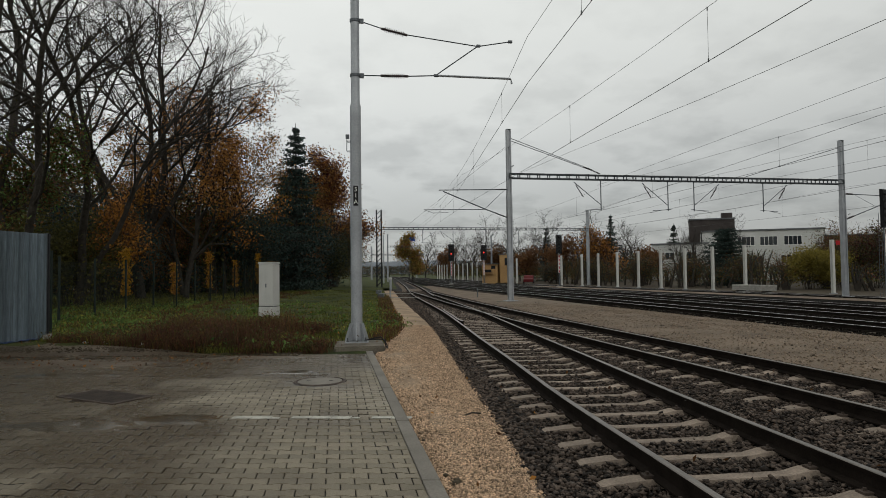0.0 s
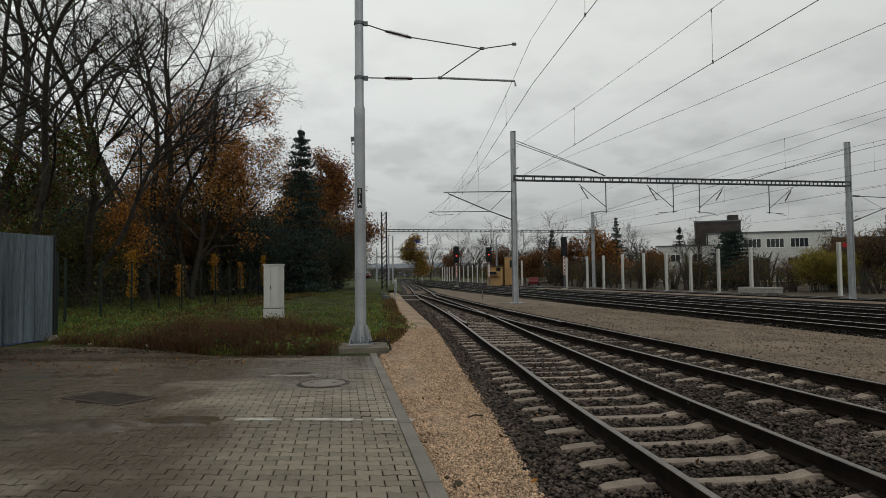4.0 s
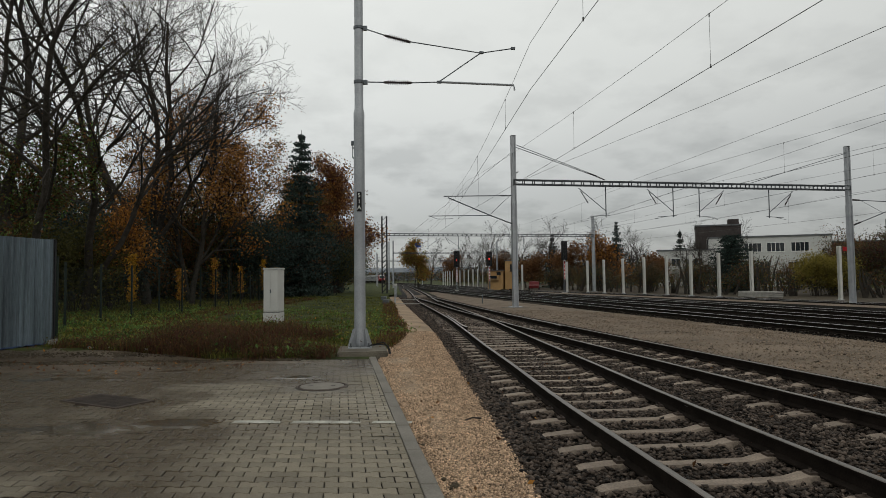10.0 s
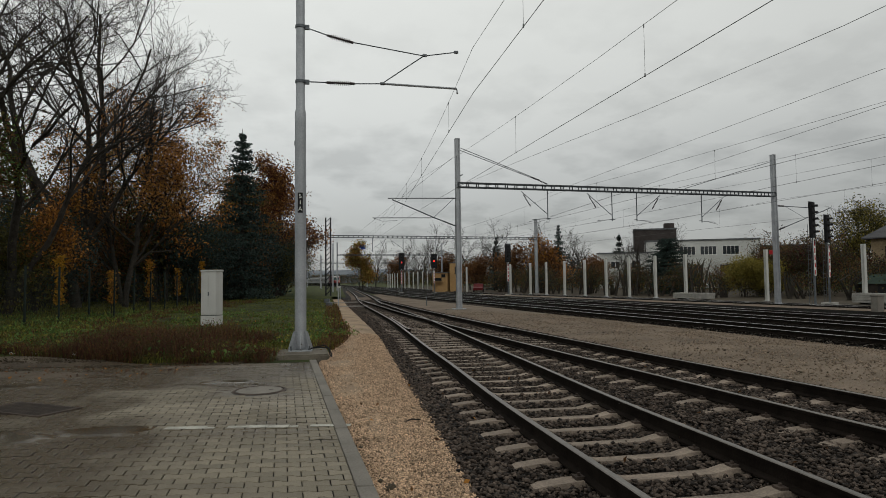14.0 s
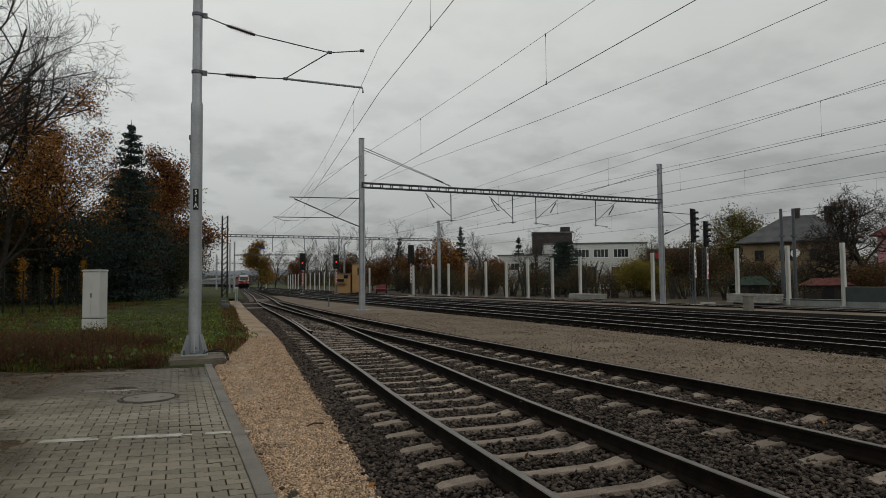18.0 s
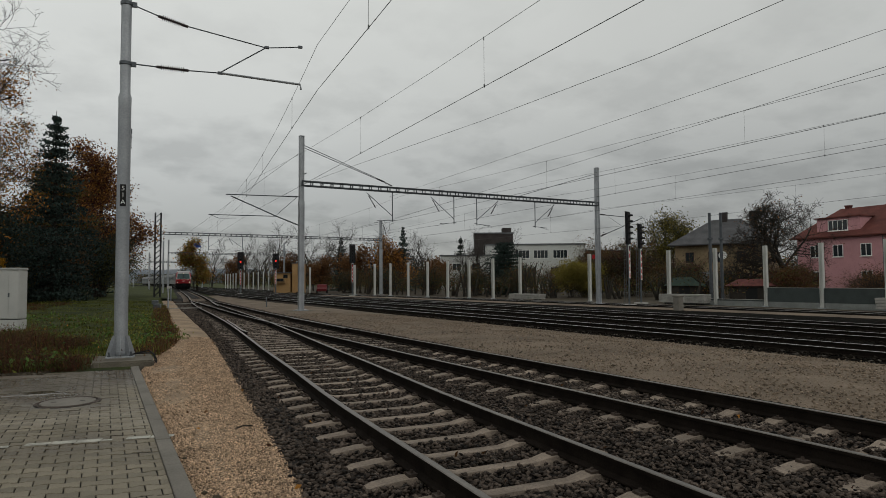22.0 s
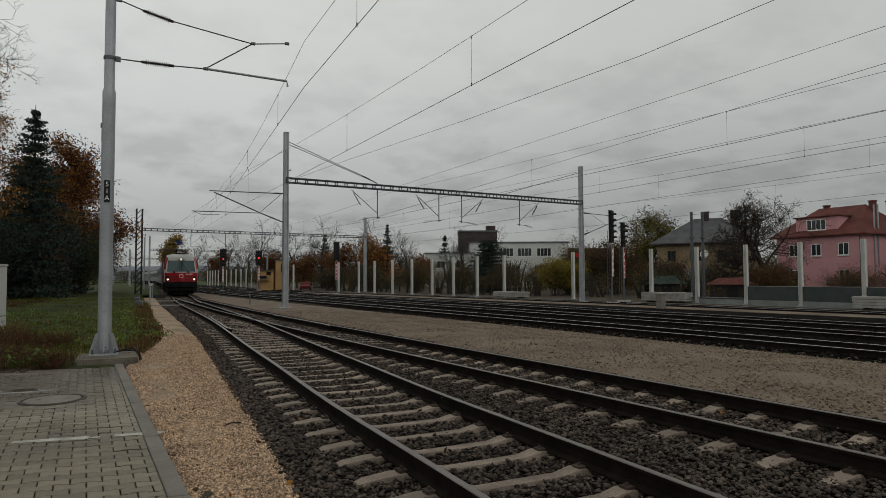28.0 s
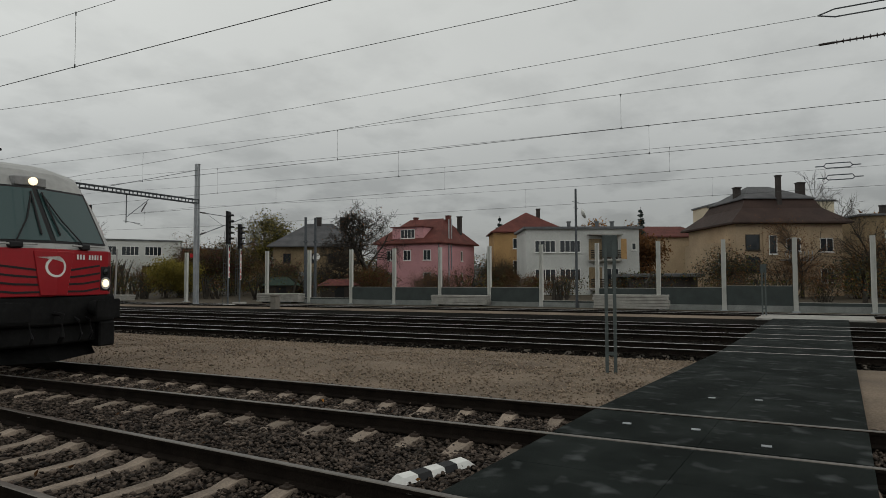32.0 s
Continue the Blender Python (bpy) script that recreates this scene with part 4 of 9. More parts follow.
# section insulators in the wires over the outermost track
for x, y, z in ((35.60, 2.23, 6.98), (35.60, 2.15, 6.40)):
    t = thing("section_insulator", pose(x, y, z, 0, 0, heading(d_c, y) + 90), "dark loop-shaped section insulator in the overhead wire", "section insulator", "section insulators")
    rod("runner", [(-0.95, 0, 0), (-0.6, 0, 0.0), (-0.5, 0, 0.13), (0.5, 0, 0.13), (0.6, 0, 0), (0.95, 0, 0)], 0.028, t)
    rod("runner", [(-0.6, 0, 0), (-0.5, 0, -0.10), (0.5, 0, -0.10), (0.6, 0, 0)], 0.028, t)


# ---- paved yard ----
def yard_left(y):
    return -12.3 + 0.15 * y


bed = ribbon("paving_bed", yard_left, shifted(kerb_c, -0.055), [-0.02, -0.018, -0.018], -9, 13.02, 0.5, M["joint"], 10)
tagged(bed, "wet jointing sand and silt under the block paving", "paving bed", kind="structure")
paving = thing("paving", pose(0, 0, 0), "damp grey interlocking concrete block paving with silt and puddles", "paving", kind="structure")
PW, PD = 0.228, 0.1365
WAVE = [(0.0, 0.011), (0.20, 0.011), (0.33, -0.011), (0.67, -0.011), (0.80, 0.011), (1.0, 0.011)]      # the bone shape of the long sides
LAY = np.array([(0.9993, -0.167), (-0.036, 0.985)])      # the rows run a little askew to the kerb


def paver_shape(j=0.0050, bev=0.006, h=0.05):
    """A bone-sided paver with a bevelled top, its corner at the origin."""
    def ring(e, z):
        front = [(e + (PW - 2 * e) * u, e - d, z) for u, d in WAVE]
        back = [(e + (PW - 2 * e) * u, PD - e + d, z) for u, d in WAVE]
        return [(LAY[0, 0] * x + LAY[0, 1] * y, LAY[1, 0] * x + LAY[1, 1] * y, z_) for x, y, z_ in front + back[::-1]]
    return ring(j, -h) , ring(j, -bev * 0.7), ring(j + bev, 0.0)


def silted(m, color, rough):
    """Washes silt over part of a surface: a stain with its own ragged shape, wetter than the rest."""
    nt = m.node_tree
    b = nt.nodes["Principled BSDF"]
    old = b.inputs["Base Color"].links[0].from_socket
    geo = nt.nodes.new("ShaderNodeNewGeometry")
    sep = nt.nodes.new("ShaderNodeSeparateXYZ")
    nt.links.new(geo.outputs["Position"], sep.inputs[0])
    nz = nt.nodes.new("ShaderNodeTexNoise")
    nz.inputs["Scale"].default_value, nz.inputs["Detail"].default_value = 0.55, 6
    nt.links.new(geo.outputs["Position"], nz.inputs["Vector"])
    def mth(op, p, q):
        n = nt.nodes.new("ShaderNodeMath")
        n.operation = op
        for i, v in enumerate((p, q)):
            if isinstance(v, (int, float)):
                n.inputs[i].default_value = v
            else:
                nt.links.new(v, n.inputs[i])
        return n.outputs[0]
    # deeper silt away from the kerb and towards the weeds
    lay = mth("ADD", mth("MULTIPLY", sep.outputs["X"], -0.13), mth("MULTIPLY", mth("MAXIMUM", mth("SUBTRACT", sep.outputs["Y"], 9.5), 0.0), 0.13))
    lay = mth("ADD", lay, mth("MULTIPLY", mth("SUBTRACT", nz.outputs["Fac"], 0.5), 2.4))
    rg = nt.nodes.new("ShaderNodeMapRange")
    rg.interpolation_type = "SMOOTHSTEP"
    rg.inputs["From Min"].default_value, rg.inputs["From Max"].default_value = 0.10, 0.58
    nt.links.new(lay, rg.inputs["Value"])
    mx = nt.nodes.new("ShaderNodeMix")
    mx.data_type = "RGBA"
    mx.inputs["B"].default_value = (*color, 1)
    nt.links.new(mth("MULTIPLY", rg.outputs[0], 0.95), mx.inputs["Factor"])
    nt.links.new(old, mx.inputs["A"])
    nt.links.new(mx.outputs["Result"], b.inputs["Base Color"])
    rold = b.inputs["Roughness"].links[0].from_socket
    rm = nt.nodes.new("ShaderNodeMix")
    nt.links.new(rg.outputs[0], rm.inputs["Factor"])
    nt.links.new(rold, rm.inputs["A"])
    rm.inputs["B"].default_value = rough
    nt.links.new(rm.outputs["Result"], b.inputs["Roughness"])


silted(M["paver"], (0.068, 0.050, 0.029), 0.27)
silted(M["joint"], (0.062, 0.046, 0.027), 0.30)
lo, mid, hi = paver_shape()
PN = len(lo)
pv_verts = np.array(mid + hi)
pv_faces = [(i, (i + 1) % PN, PN + (i + 1) % PN, PN + i) for i in range(PN)] + [tuple(range(PN, 2 * PN))]
lo_verts = np.array(lo + mid + hi)
PAVER = bpy.data.meshes.new("paver")
PAVER.from_pydata([tuple(v) for v in lo_verts], [], [(i, (i + 1) % PN, PN + (i + 1) % PN, PN + i) for i in range(PN)] + [(PN + i, PN + (i + 1) % PN, 2 * PN + (i + 1) % PN, 2 * PN + i) for i in range(PN)] + [tuple(range(2 * PN, 3 * PN))])
PAVER.materials.append(M["paver"])
prng = random.Random(5)
drains = [(-1.88, 9.65, 0.46), (-4.59, 8.62, 0.30)]
vs, fs, base, single = [], [], 0, 0
for r in range(-72, 66):
    for k in range(-62, 40):
        u, v = (k + (0.5 if r % 2 else 0)) * PW, r * PD
        x, y = -0.883 + LAY[0, 0] * u + LAY[0, 1] * v, 4.705 + LAY[1, 0] * u + LAY[1, 1] * v
        cx, cy = x + PW / 2, y + PD / 2
        if not (-4.5 < cy < 12.95 and yard_left(cy) + 0.1 < cx < kerb_c(cy) + 0.075):
            continue
        if any((cx - a) ** 2 + (cy - b) ** 2 < q * q for a, b, q in drains):
            continue
        dz, tx, ty = prng.uniform(-0.004, 0.003), prng.uniform(-0.5, 0.5), prng.uniform(-0.5, 0.5)
        cut = cx > kerb_c(cy) - 0.26
        if cx > -2.7 and 4.1 < cy < 7.4 and single < 300 and not cut:
            ob = new("paver", PAVER)
            ob.parent, ob.matrix_local = paving, pose(x, y, dz, tx, ty, 0)
            single += 1
            continue
        m = np.array(pose(x, y, dz, tx, ty, 0))
        w_ = pv_verts @ m[:3, :3].T + m[:3, 3]
        if cut:      # pavers are sawn off along the kerb
            w_[:, 0] = np.minimum(w_[:, 0], np.array([kerb_c(float(q)) for q in w_[:, 1]]) - 0.066)
        vs.append(w_)
        fs += [tuple(i + base for i in f) for f in pv_faces]
        base += 2 * PN
rest = raw("paver_field", np.concatenate(vs), fs, M["paver"], paving)
tagged(rest, "grey concrete pavers", kind="stuff")
# silt washed over the back and the park side of the yard, in low irregular sheets
srng = random.Random(9)


def silt(name, cx, cy, rx, ry, z, material, label):
    bm = bmesh.new()
    n = 48
    ring = []
    cen = bm.verts.new((cx, cy, z))
    inner = []
    for i in range(n):
        a = 2 * math.pi * i / n
        q = 1 + 0.45 * noise.noise((math.cos(a) * 1.4 + cx, math.sin(a) * 1.4 + cy, 0.7)) + 0.18 * noise.noise((math.cos(a) * 5, math.sin(a) * 5, cx))
        inner.append(bm.verts.new((cx + math.cos(a) * rx * q * 0.6, cy + math.sin(a) * ry * q * 0.6, z)))
        ring.append(bm.verts.new((cx + math.cos(a) * rx * q, cy + math.sin(a) * ry * q, -0.004)))
    for i in range(n):
        bm.faces.new((cen, inner[i], inner[(i + 1) % n]))
        bm.faces.new((inner[i], ring[i], ring[(i + 1) % n], inner[(i + 1) % n]))
    ob = part(name, bm, material)
    return tagged(ob, label, "silt patch", "silt patches", "structure")


M["puddle"] = mat("puddle_water", (0.066, 0.051, 0.032), 0.24, vary=0.35, scale=2.5, fine=12, bump=0.10, wet=0.16, spec=0.5)
M["worn"] = mat("worn_white_paint", (0.42, 0.41, 0.36), 0.7, vary=0.3, scale=6, fine=60)
for i, (cx, cy, rx, ry) in enumerate([(-7.2, 11.9, 2.6, 0.55), (-3.6, 12.55, 1.3, 0.22), (-8.6, 9.8, 1.5, 1.1)]):
    silt("silt_patch", cx, cy, rx, ry, 0.0065, M["mud"], "thin brown silt washed over the paving")
for cx, cy, rx, ry in [(-4.05, 7.0, 0.75, 0.36), (-5.6, 6.9, 0.8, 0.4), (-7.4, 7.6, 1.4, 0.6), (-6.2, 10.6, 0.9, 0.25), (-4.9, 11.4, 0.5, 0.15), (-8.3, 5.6, 1.2, 0.7), (-2.5, 10.6, 0.55, 0.22), (-3.05, 7.22, 0.62, 0.27)]:
    silt("puddle", cx, cy, rx, ry, 0.0055, M["puddle"], "shallow rain puddle on the block paving")
# trodden earth in the corner between the paving, the fence and the weeds
bm = bmesh.new()
grid = []
for i in range(13):
    u = i / 12
    x0, reach = -10.6 + 6.0 * u, 2.35 * (1 - u) + 0.15 * math.sin(i * 2.1) * (1 - u)
    grid.append([bm.verts.new((x0 + 0.15 * v * (1 - u), 12.95 + reach * v, 0.004 + (0.092 * min(1, reach * v / 0.9) if v else 0) + 0.006 * noise.noise((x0, v * 3, 1)))) for v in (0, 0.2, 0.4, 0.6, 0.8, 1.0)])
for a, b in zip(grid[:-1], grid[1:]):
    for j in range(5):
        bm.faces.new((a[j], b[j], b[j + 1], a[j + 1]))
tagged(part("trodden_earth", bm, M["mud"], None, "", True), "wet trodden earth and silt in the corner of the yard", "earth patch", kind="structure")
# faded white line across the yard
line = thing("painted_line", pose(0, 0, 0), "faded white painted line across the paving", "painted line", kind="structure")
for k in range(9):
    x = -2.42 + k * 0.228
    m = pose(x, 7.285 - (x + 2.42) * 0.05, 0, 0, 0, -2.6)
    part("painted_dash", boxes((0.003, 0.10 if k in (2, 6) else 0.225, -0.055 + srng.uniform(-0.012, 0.012), (0.01 if k in (2, 6) else 0.055) + srng.uniform(-0.012, 0.012), 0.0025, 0.0048, m)), M["worn"], line)

# manhole cover and grating
cover = thing("manhole_cover", pose(-1.88, 9.65, 0.0), "round concrete-filled manhole cover with an iron ring", "manhole cover")
bm = bmesh.new()
lathe(bm, [(0.33, -0.05), (0.33, 0.010), (0.30, 0.012), (0.0001, 0.012)], 32)
bm2 = bmesh.new()
lathe(bm2, [(0.40, -0.02), (0.40, -0.0045), (0.60, -0.0055), (0.60, -0.02)], 32)
part("mortar_collar", bm2, M["kerb"], cover, "grey mortar bedding round the ring")
part("lid", bm, M["kerb"], cover, "grey lid with two lifting slots")
bm = bmesh.new()
for i in range(32):
    a0, a1 = 2 * math.pi * i / 32, 2 * math.pi * (i + 1) / 32
    q = [bm.verts.new((math.cos(a) * r, math.sin(a) * r, z)) for a in (a0, a1) for r, z in ((0.345, 0.002), (0.352, 0.013), (0.372, 0.013), (0.395, 0.004))]
    for j in range(3):
        bm.faces.new((q[j], q[j + 1], q[4 + j + 1], q[4 + j]))
bmesh.ops.remove_doubles(bm, verts=bm.verts[:], dist=0.0005)
part("ring", bm, M["fitting"], cover, "worn iron ring")
for sx in (-0.17, 0.17):
    part("lifting_slot", boxes((sx - 0.03, sx + 0.03, -0.012, 0.012, 0.0125, 0.015)), M["black"], cover)
grate = thing("drain_grating", pose(-4.59, 8.62, 0.0, 0, 0, -28) @ Matrix.Diagonal((1.2, 0.58, 1, 1)), "long rusty brown cast-iron drain grating in the paving", "drain grating")
part("frame", boxes((-0.5, 0.5, -0.5, -0.44, -0.05, 0.012), (-0.5, 0.5, 0.44, 0.5, -0.05, 0.012), (-0.5, -0.44, -0.44, 0.44, -0.05, 0.012), (0.44, 0.5, -0.44, 0.44, -0.05, 0.012)), M["fitting"], grate)
M["castiron"] = mat("rusty_cast_iron", (0.040, 0.031, 0.025), 0.8, vary=0.35, scale=6, fine=50)
for k in range(21):
    x = -0.42 + k * 0.042
    part("bar", boxes((x - 0.013, x + 0.013, -0.438, 0.438, -0.03, 0.009)), M["castiron"], grate)
for k in range(3):
    y = -0.22 + k * 0.22
    part("cross_bar", boxes((-0.438, 0.438, y - 0.016, y + 0.016, 0.0092, 0.0105)), M["castiron"], grate)
part("sump", boxes((-0.44, 0.44, -0.4375, 0.4375, -0.2, 0.0035)), M["black"], grate)

# ---- corrugated sheet fence ----
FA, FB = Vector((-12.62, 0.0, 0.0)), Vector((-9.95, 16.0, 0.0))
fd = (FB - FA)
fang = math.degrees(math.atan2(fd.y, fd.x))
hoard = thing("sheet_fence", Matrix.Translation(FA) @ pose(0, 0, 0, 0, 0, fang), "tall blue-grey corrugated steel sheet fence", "metal fence")
FL = fd.length


def sheet(x0, x1, h):
    bm = bmesh.new()
    n = int((x1 - x0) / 0.046)
    cols = []
    for i in range(n + 1):
        x = x0 + (x1 - x0) * i / n
        y = (0.0, 0.0, 0.07, 0.07, 0.0, 0.0, 0.0, 0.0, 0.07, 0.07, 0.0, 0.05)[(i + int(x0 * 3)) % 12]
        cols.append((bm.verts.new((x, y, 0.06)), bm.verts.new((x, y, h))))
    for a, b in zip(cols[:-1], cols[1:]):
        bm.faces.new((a[0], b[0], b[1], a[1]))
    r = bmesh.ops.solidify(bm, geom=bm.faces[:], thickness=0.004)
    return bm


post = thing("fence_post", pose(-9.98, 16.03, 0, 0, 0, 0), "dark steel end post with a pale concrete foot", "fence post")
part("post", boxes((-0.03, 0.03, -0.03, 0.03, 0.2, 2.72)), M["black"], post)
part("foot", bevelled(boxes((-0.07, 0.07, -0.07, 0.07, -0.1, 0.2)), 0.01), M["concrete"], post, "pale concrete foot")
scrap = thing("plastic_scrap", pose(-9.98, 14.9, 0.09, 0, 0, 80), "crumpled blue plastic strip at the foot of the fence", "plastic scrap")
bm = bmesh.new()
vv = [[bm.verts.new((i * 0.12 - 0.9, j * 0.10 + 0.03 * math.sin(i * 1.9), 0.012 + 0.035 * abs(math.sin(i * 1.3 + j * 2)))) for j in range(3)] for i in range(16)]
for a, b in zip(vv[:-1], vv[1:]):
    for j in range(2):
        bm.faces.new((a[j], b[j], b[j + 1], a[j + 1]))
part("strip", bm, mat("blue_plastic", (0.020, 0.045, 0.130), 0.5, vary=0.3), scrap)
x = -8.0
while x < FL - 0.1:
    x1 = min(x + 1.05, FL)
    part("corrugated_sheet", sheet(x, x1, 2.70 + random.uniform(-0.015, 0.015)), M["fence"], hoard)
    x += 1.05
for x in [FL - 0.02 - 2.4 * k for k in range(11)]:
    part("fence_post", boxes((x - 0.03, x + 0.03, 0.03, 0.09, -0.3, 2.74)), M["darksteel"], hoard)
part("bottom_board", boxes((-8, FL, -0.012, -0.004, 0.0, 0.10)), M["black"], hoard)
stub = part("kerb_block", bevelled(boxes((-0.09, 0.09, -0.06, 0.06, 0, 0.17)), 0.01), M["concrete"])
stub.matrix_world = pose(-9.78, 15.7, 0.03, 0, 0, 10)
tagged(stub, "small pale concrete stub at the fence end", "concrete block")

# ---- green mesh fence along the park ----
fence_c = curve([(16.2, -10.0), (18.5, -12.2), (22, -12.75), (32, -13.05), (60, -14.6), (100, -17.0)])
mesh_fence = thing("mesh_fence", pose(0, 0, 0), "dark green welded mesh fence along the park", "mesh fence")
fy = [16.25, 18.5] + [18.5 + 2.5 * k for k in range(1, 32)]
for i, y in enumerate(fy):
    bm = bmesh.new()
    box(bm, -0.03, 0.03, -0.03, 0.03, -0.2, 2.25)
    box(bm, -0.034, 0.034, -0.034, 0.034, 2.25, 2.275)
    ob = part("fence_post", bm, M["greenwire"], mesh_fence)
    ob.matrix_local = pose(fence_c(y), y, 0.03)
for ya, yb in zip(fy[:-1], fy[1:]):
    a, b = Vector((fence_c(ya), ya, 0.05)), Vector((fence_c(yb), yb, 0.05))
    bm = bmesh.new()
    far = ya > 45
    for k in range(1, 8 if far else 11):
        z = 2.05 * k / (7 if far else 10)
        tube(bm, a + Vector((0, 0, z)), b + Vector((0, 0, z)), 0.003, 0.003, 3, False)
    n = 14 if far else 38
    for k in range(n + 1):
        p = a.lerp(b, k / n)
        tube(bm, p + Vector((0, 0, 0.08)), p + Vector((0, 0, 2.08)), 0.0022 if not far else 0.009, None, 3, False)
    part("mesh_panel", bm, M["greenwire"], mesh_fence)

# ---- trackside cabinet ----
cab = thing("equipment_cabinet", pose(-6.50, 23.7, 0.03, 0, 0, -16), "pale grey trackside equipment cabinet on a plinth", "equipment cabinet")
part("plinth", bevelled(boxes((-0.31, 0.31, -0.23, 0.23, 0, 0.40)), 0.008), M["cabinet"], cab)
part("shadow_gap", boxes((-0.29, 0.29, -0.21, 0.21, 0.4005, 0.4195)), M["black"], cab)
part("body", bevelled(boxes((-0.305, 0.305, -0.22, 0.22, 0.42, 1.98)), 0.012), M["cabinet"], cab)
for sx in (-0.148, 0.148):
    part("door", bevelled(boxes((sx - 0.143, sx + 0.143, -0.232, -0.2215, 0.45, 1.95)), 0.004), M["cabinet"], cab)
part("side_door", bevelled(boxes((0.3065, 0.318, -0.20, 0.20, 0.45, 1.95)), 0.004), M["cabinet"], cab)
part("roof", bevelled(boxes((-0.335, 0.335, -0.25, 0.25, 1.985, 2.06)), 0.022, 2), M["cabinet"], cab)
part("lock", bevelled(boxes((-0.02, 0.03, -0.246, -0.2325, 1.12, 1.26)), 0.003), M["darksteel"], cab, "small dark lock")

# short marker posts and rods beside the switch
def stake(x, y, z, h, r, material, label, cap=None):
    t = thing("marker_stake", pose(x, y, z), label, "marker post", "marker posts")
    bm = bmesh.new()
    lathe(bm, [(r, -0.2), (r, h), (r * 0.7, h + 0.01)], 8)
    part("stem", bm, material, t)
    if cap:
        part("head", bevelled(boxes((-0.09, 0.09, -0.04, 0.04, h - 0.02, h + 0.13)), 0.01), cap, t)
    return t


stake(2.37, 44.0, -0.12, 0.62, 0.04, M["darksteel"], "short grey distance stake between the tracks")
stake(-3.6, 43.0, -0.05, 1.25, 0.05, M["steel"], "grey point indicator post beside the switch", M["cabinet"])
stake(-5.4, 66.0, -0.05, 1.1, 0.06, M["steel"], "grey distant point indicator post", M["cabinet"])
for y, L in ((42.2, 2.2), (50.5, 2.4)):
    t = thing("point_rod", pose(near_c(y) - 0.75, y, 0.0), "pale point machine rod across the walkway", "point rod", "point rods")
    part("rod", boxes((-L, 0.2, -0.05, 0.05, -0.04, 0.02)), M["concrete"], t)
    part("machine", bevelled(boxes((-L - 0.35, -L + 0.05, -0.3, 0.3, -0.1, 0.28)), 0.03), M["darksteel"], t)
# bond cables hanging from the rails
for c, off, y in ((near_c, 0.79, 8.02), (near_c, 0.79, 2.62), (two_c, 0.79, 21.5)):
    t = thing("rail_bond", pose(c(y) + off, y, RZ), "pale bond cable clamped to the rail", "rail bond", "rail bonds")
    part("cable", chain(bmesh.new(), [(0, 0, -0.03), (0.03, -0.01, -0.04), (0.05, -0.02, -0.10), (0.03, -0.03, -0.16), (-0.02, -0.05, -0.19)], 0.013, 6), M["white"], t)
    part("lug", bevelled(boxes((-0.06, 0.01, -0.03, 0.03, -0.045, -0.012)), 0.004), M["concrete"], t)


# ---- noise barrier under construction ----
M["postwhite"] = mat("post_white", (0.52, 0.52, 0.49), 0.6, vary=0.08, scale=2, fine=30, bump=0.05)
M["panel"] = mat("barrier_panel", (0.046, 0.056, 0.054), 0.75, vary=0.15, scale=1.5, fine=40)
M["plinthgrey"] = mat("plinth_grey", (0.20, 0.21, 0.20), 0.8, vary=0.2, scale=1.5, fine=30)
POST_Y = [-6.6, -2.7, 1.2, 4.9, 8.6, 12.3, 16.1, 19.9, 23.7, 27.6, 31.4, 35.1, 38.8, 42.6, 50.3, 58.8, 62.7, 66.5, 70.2, 74.0, 78.0, 82.0, 85.8, 91.0, 107.0, 145, 150, 155, 160, 165, 170, 180, 184, 188, 192, 196]


def barrier_post():
    """An H-section steel post, painted white."""
    t = thing("barrier_post", pose(0, 0, 0), "white H-section steel post of an unfinished noise barrier", "barrier post", "noise barrier posts")
    bm = bmesh.new()
    a = 0.12
    prof = [(-a, -a), (-a, a), (-a + 0.025, a), (-a + 0.025, 0.01), (a - 0.025, 0.01), (a - 0.025, a), (a, a), (a, -a), (a - 0.025, -a), (a - 0.025, -0.01), (-a + 0.025, -0.01), (-a + 0.025, -a)]
    lo = [bm.verts.new((x, y, 0)) for x, y in prof]
    hi = [bm.verts.new((x, y, 4.25)) for x, y in prof]
    bm.faces.new(hi)
    for i in range(12):
        bm.faces.new((lo[i], lo[(i + 1) % 12], hi[(i + 1) % 12], hi[i]))
    bmesh.ops.recalc_face_normals(bm, faces=bm.faces)
    part("stem", bm, M["postwhite"], t)
    part("base_plate", boxes((-0.2, 0.2, -0.2, 0.2, -0.2, 0.02)), M["steel"], t)
    return t


first = barrier_post()
for i, y in enumerate(POST_Y):
    m = pose(post_c(y), y, -0.38, 0, 0, heading(post_c, y) + 90)
    if i == 0:
        first.matrix_world = m
    else:
        copy_thing(first, m)


marker = thing("red_board", pose(post_c(50.3) + 0.55, 50.0, 3.62, 0, 0, -30), "small red board fixed beside a barrier post", "red board")
part("board", bevelled(boxes((-0.36, 0.36, -0.02, 0.02, -0.17, 0.17)), 0.01), M["red"], marker)
part("bracket", boxes((-0.62, 0.36, 0.021, 0.05, -0.04, 0.04)), M["darksteel"], marker)


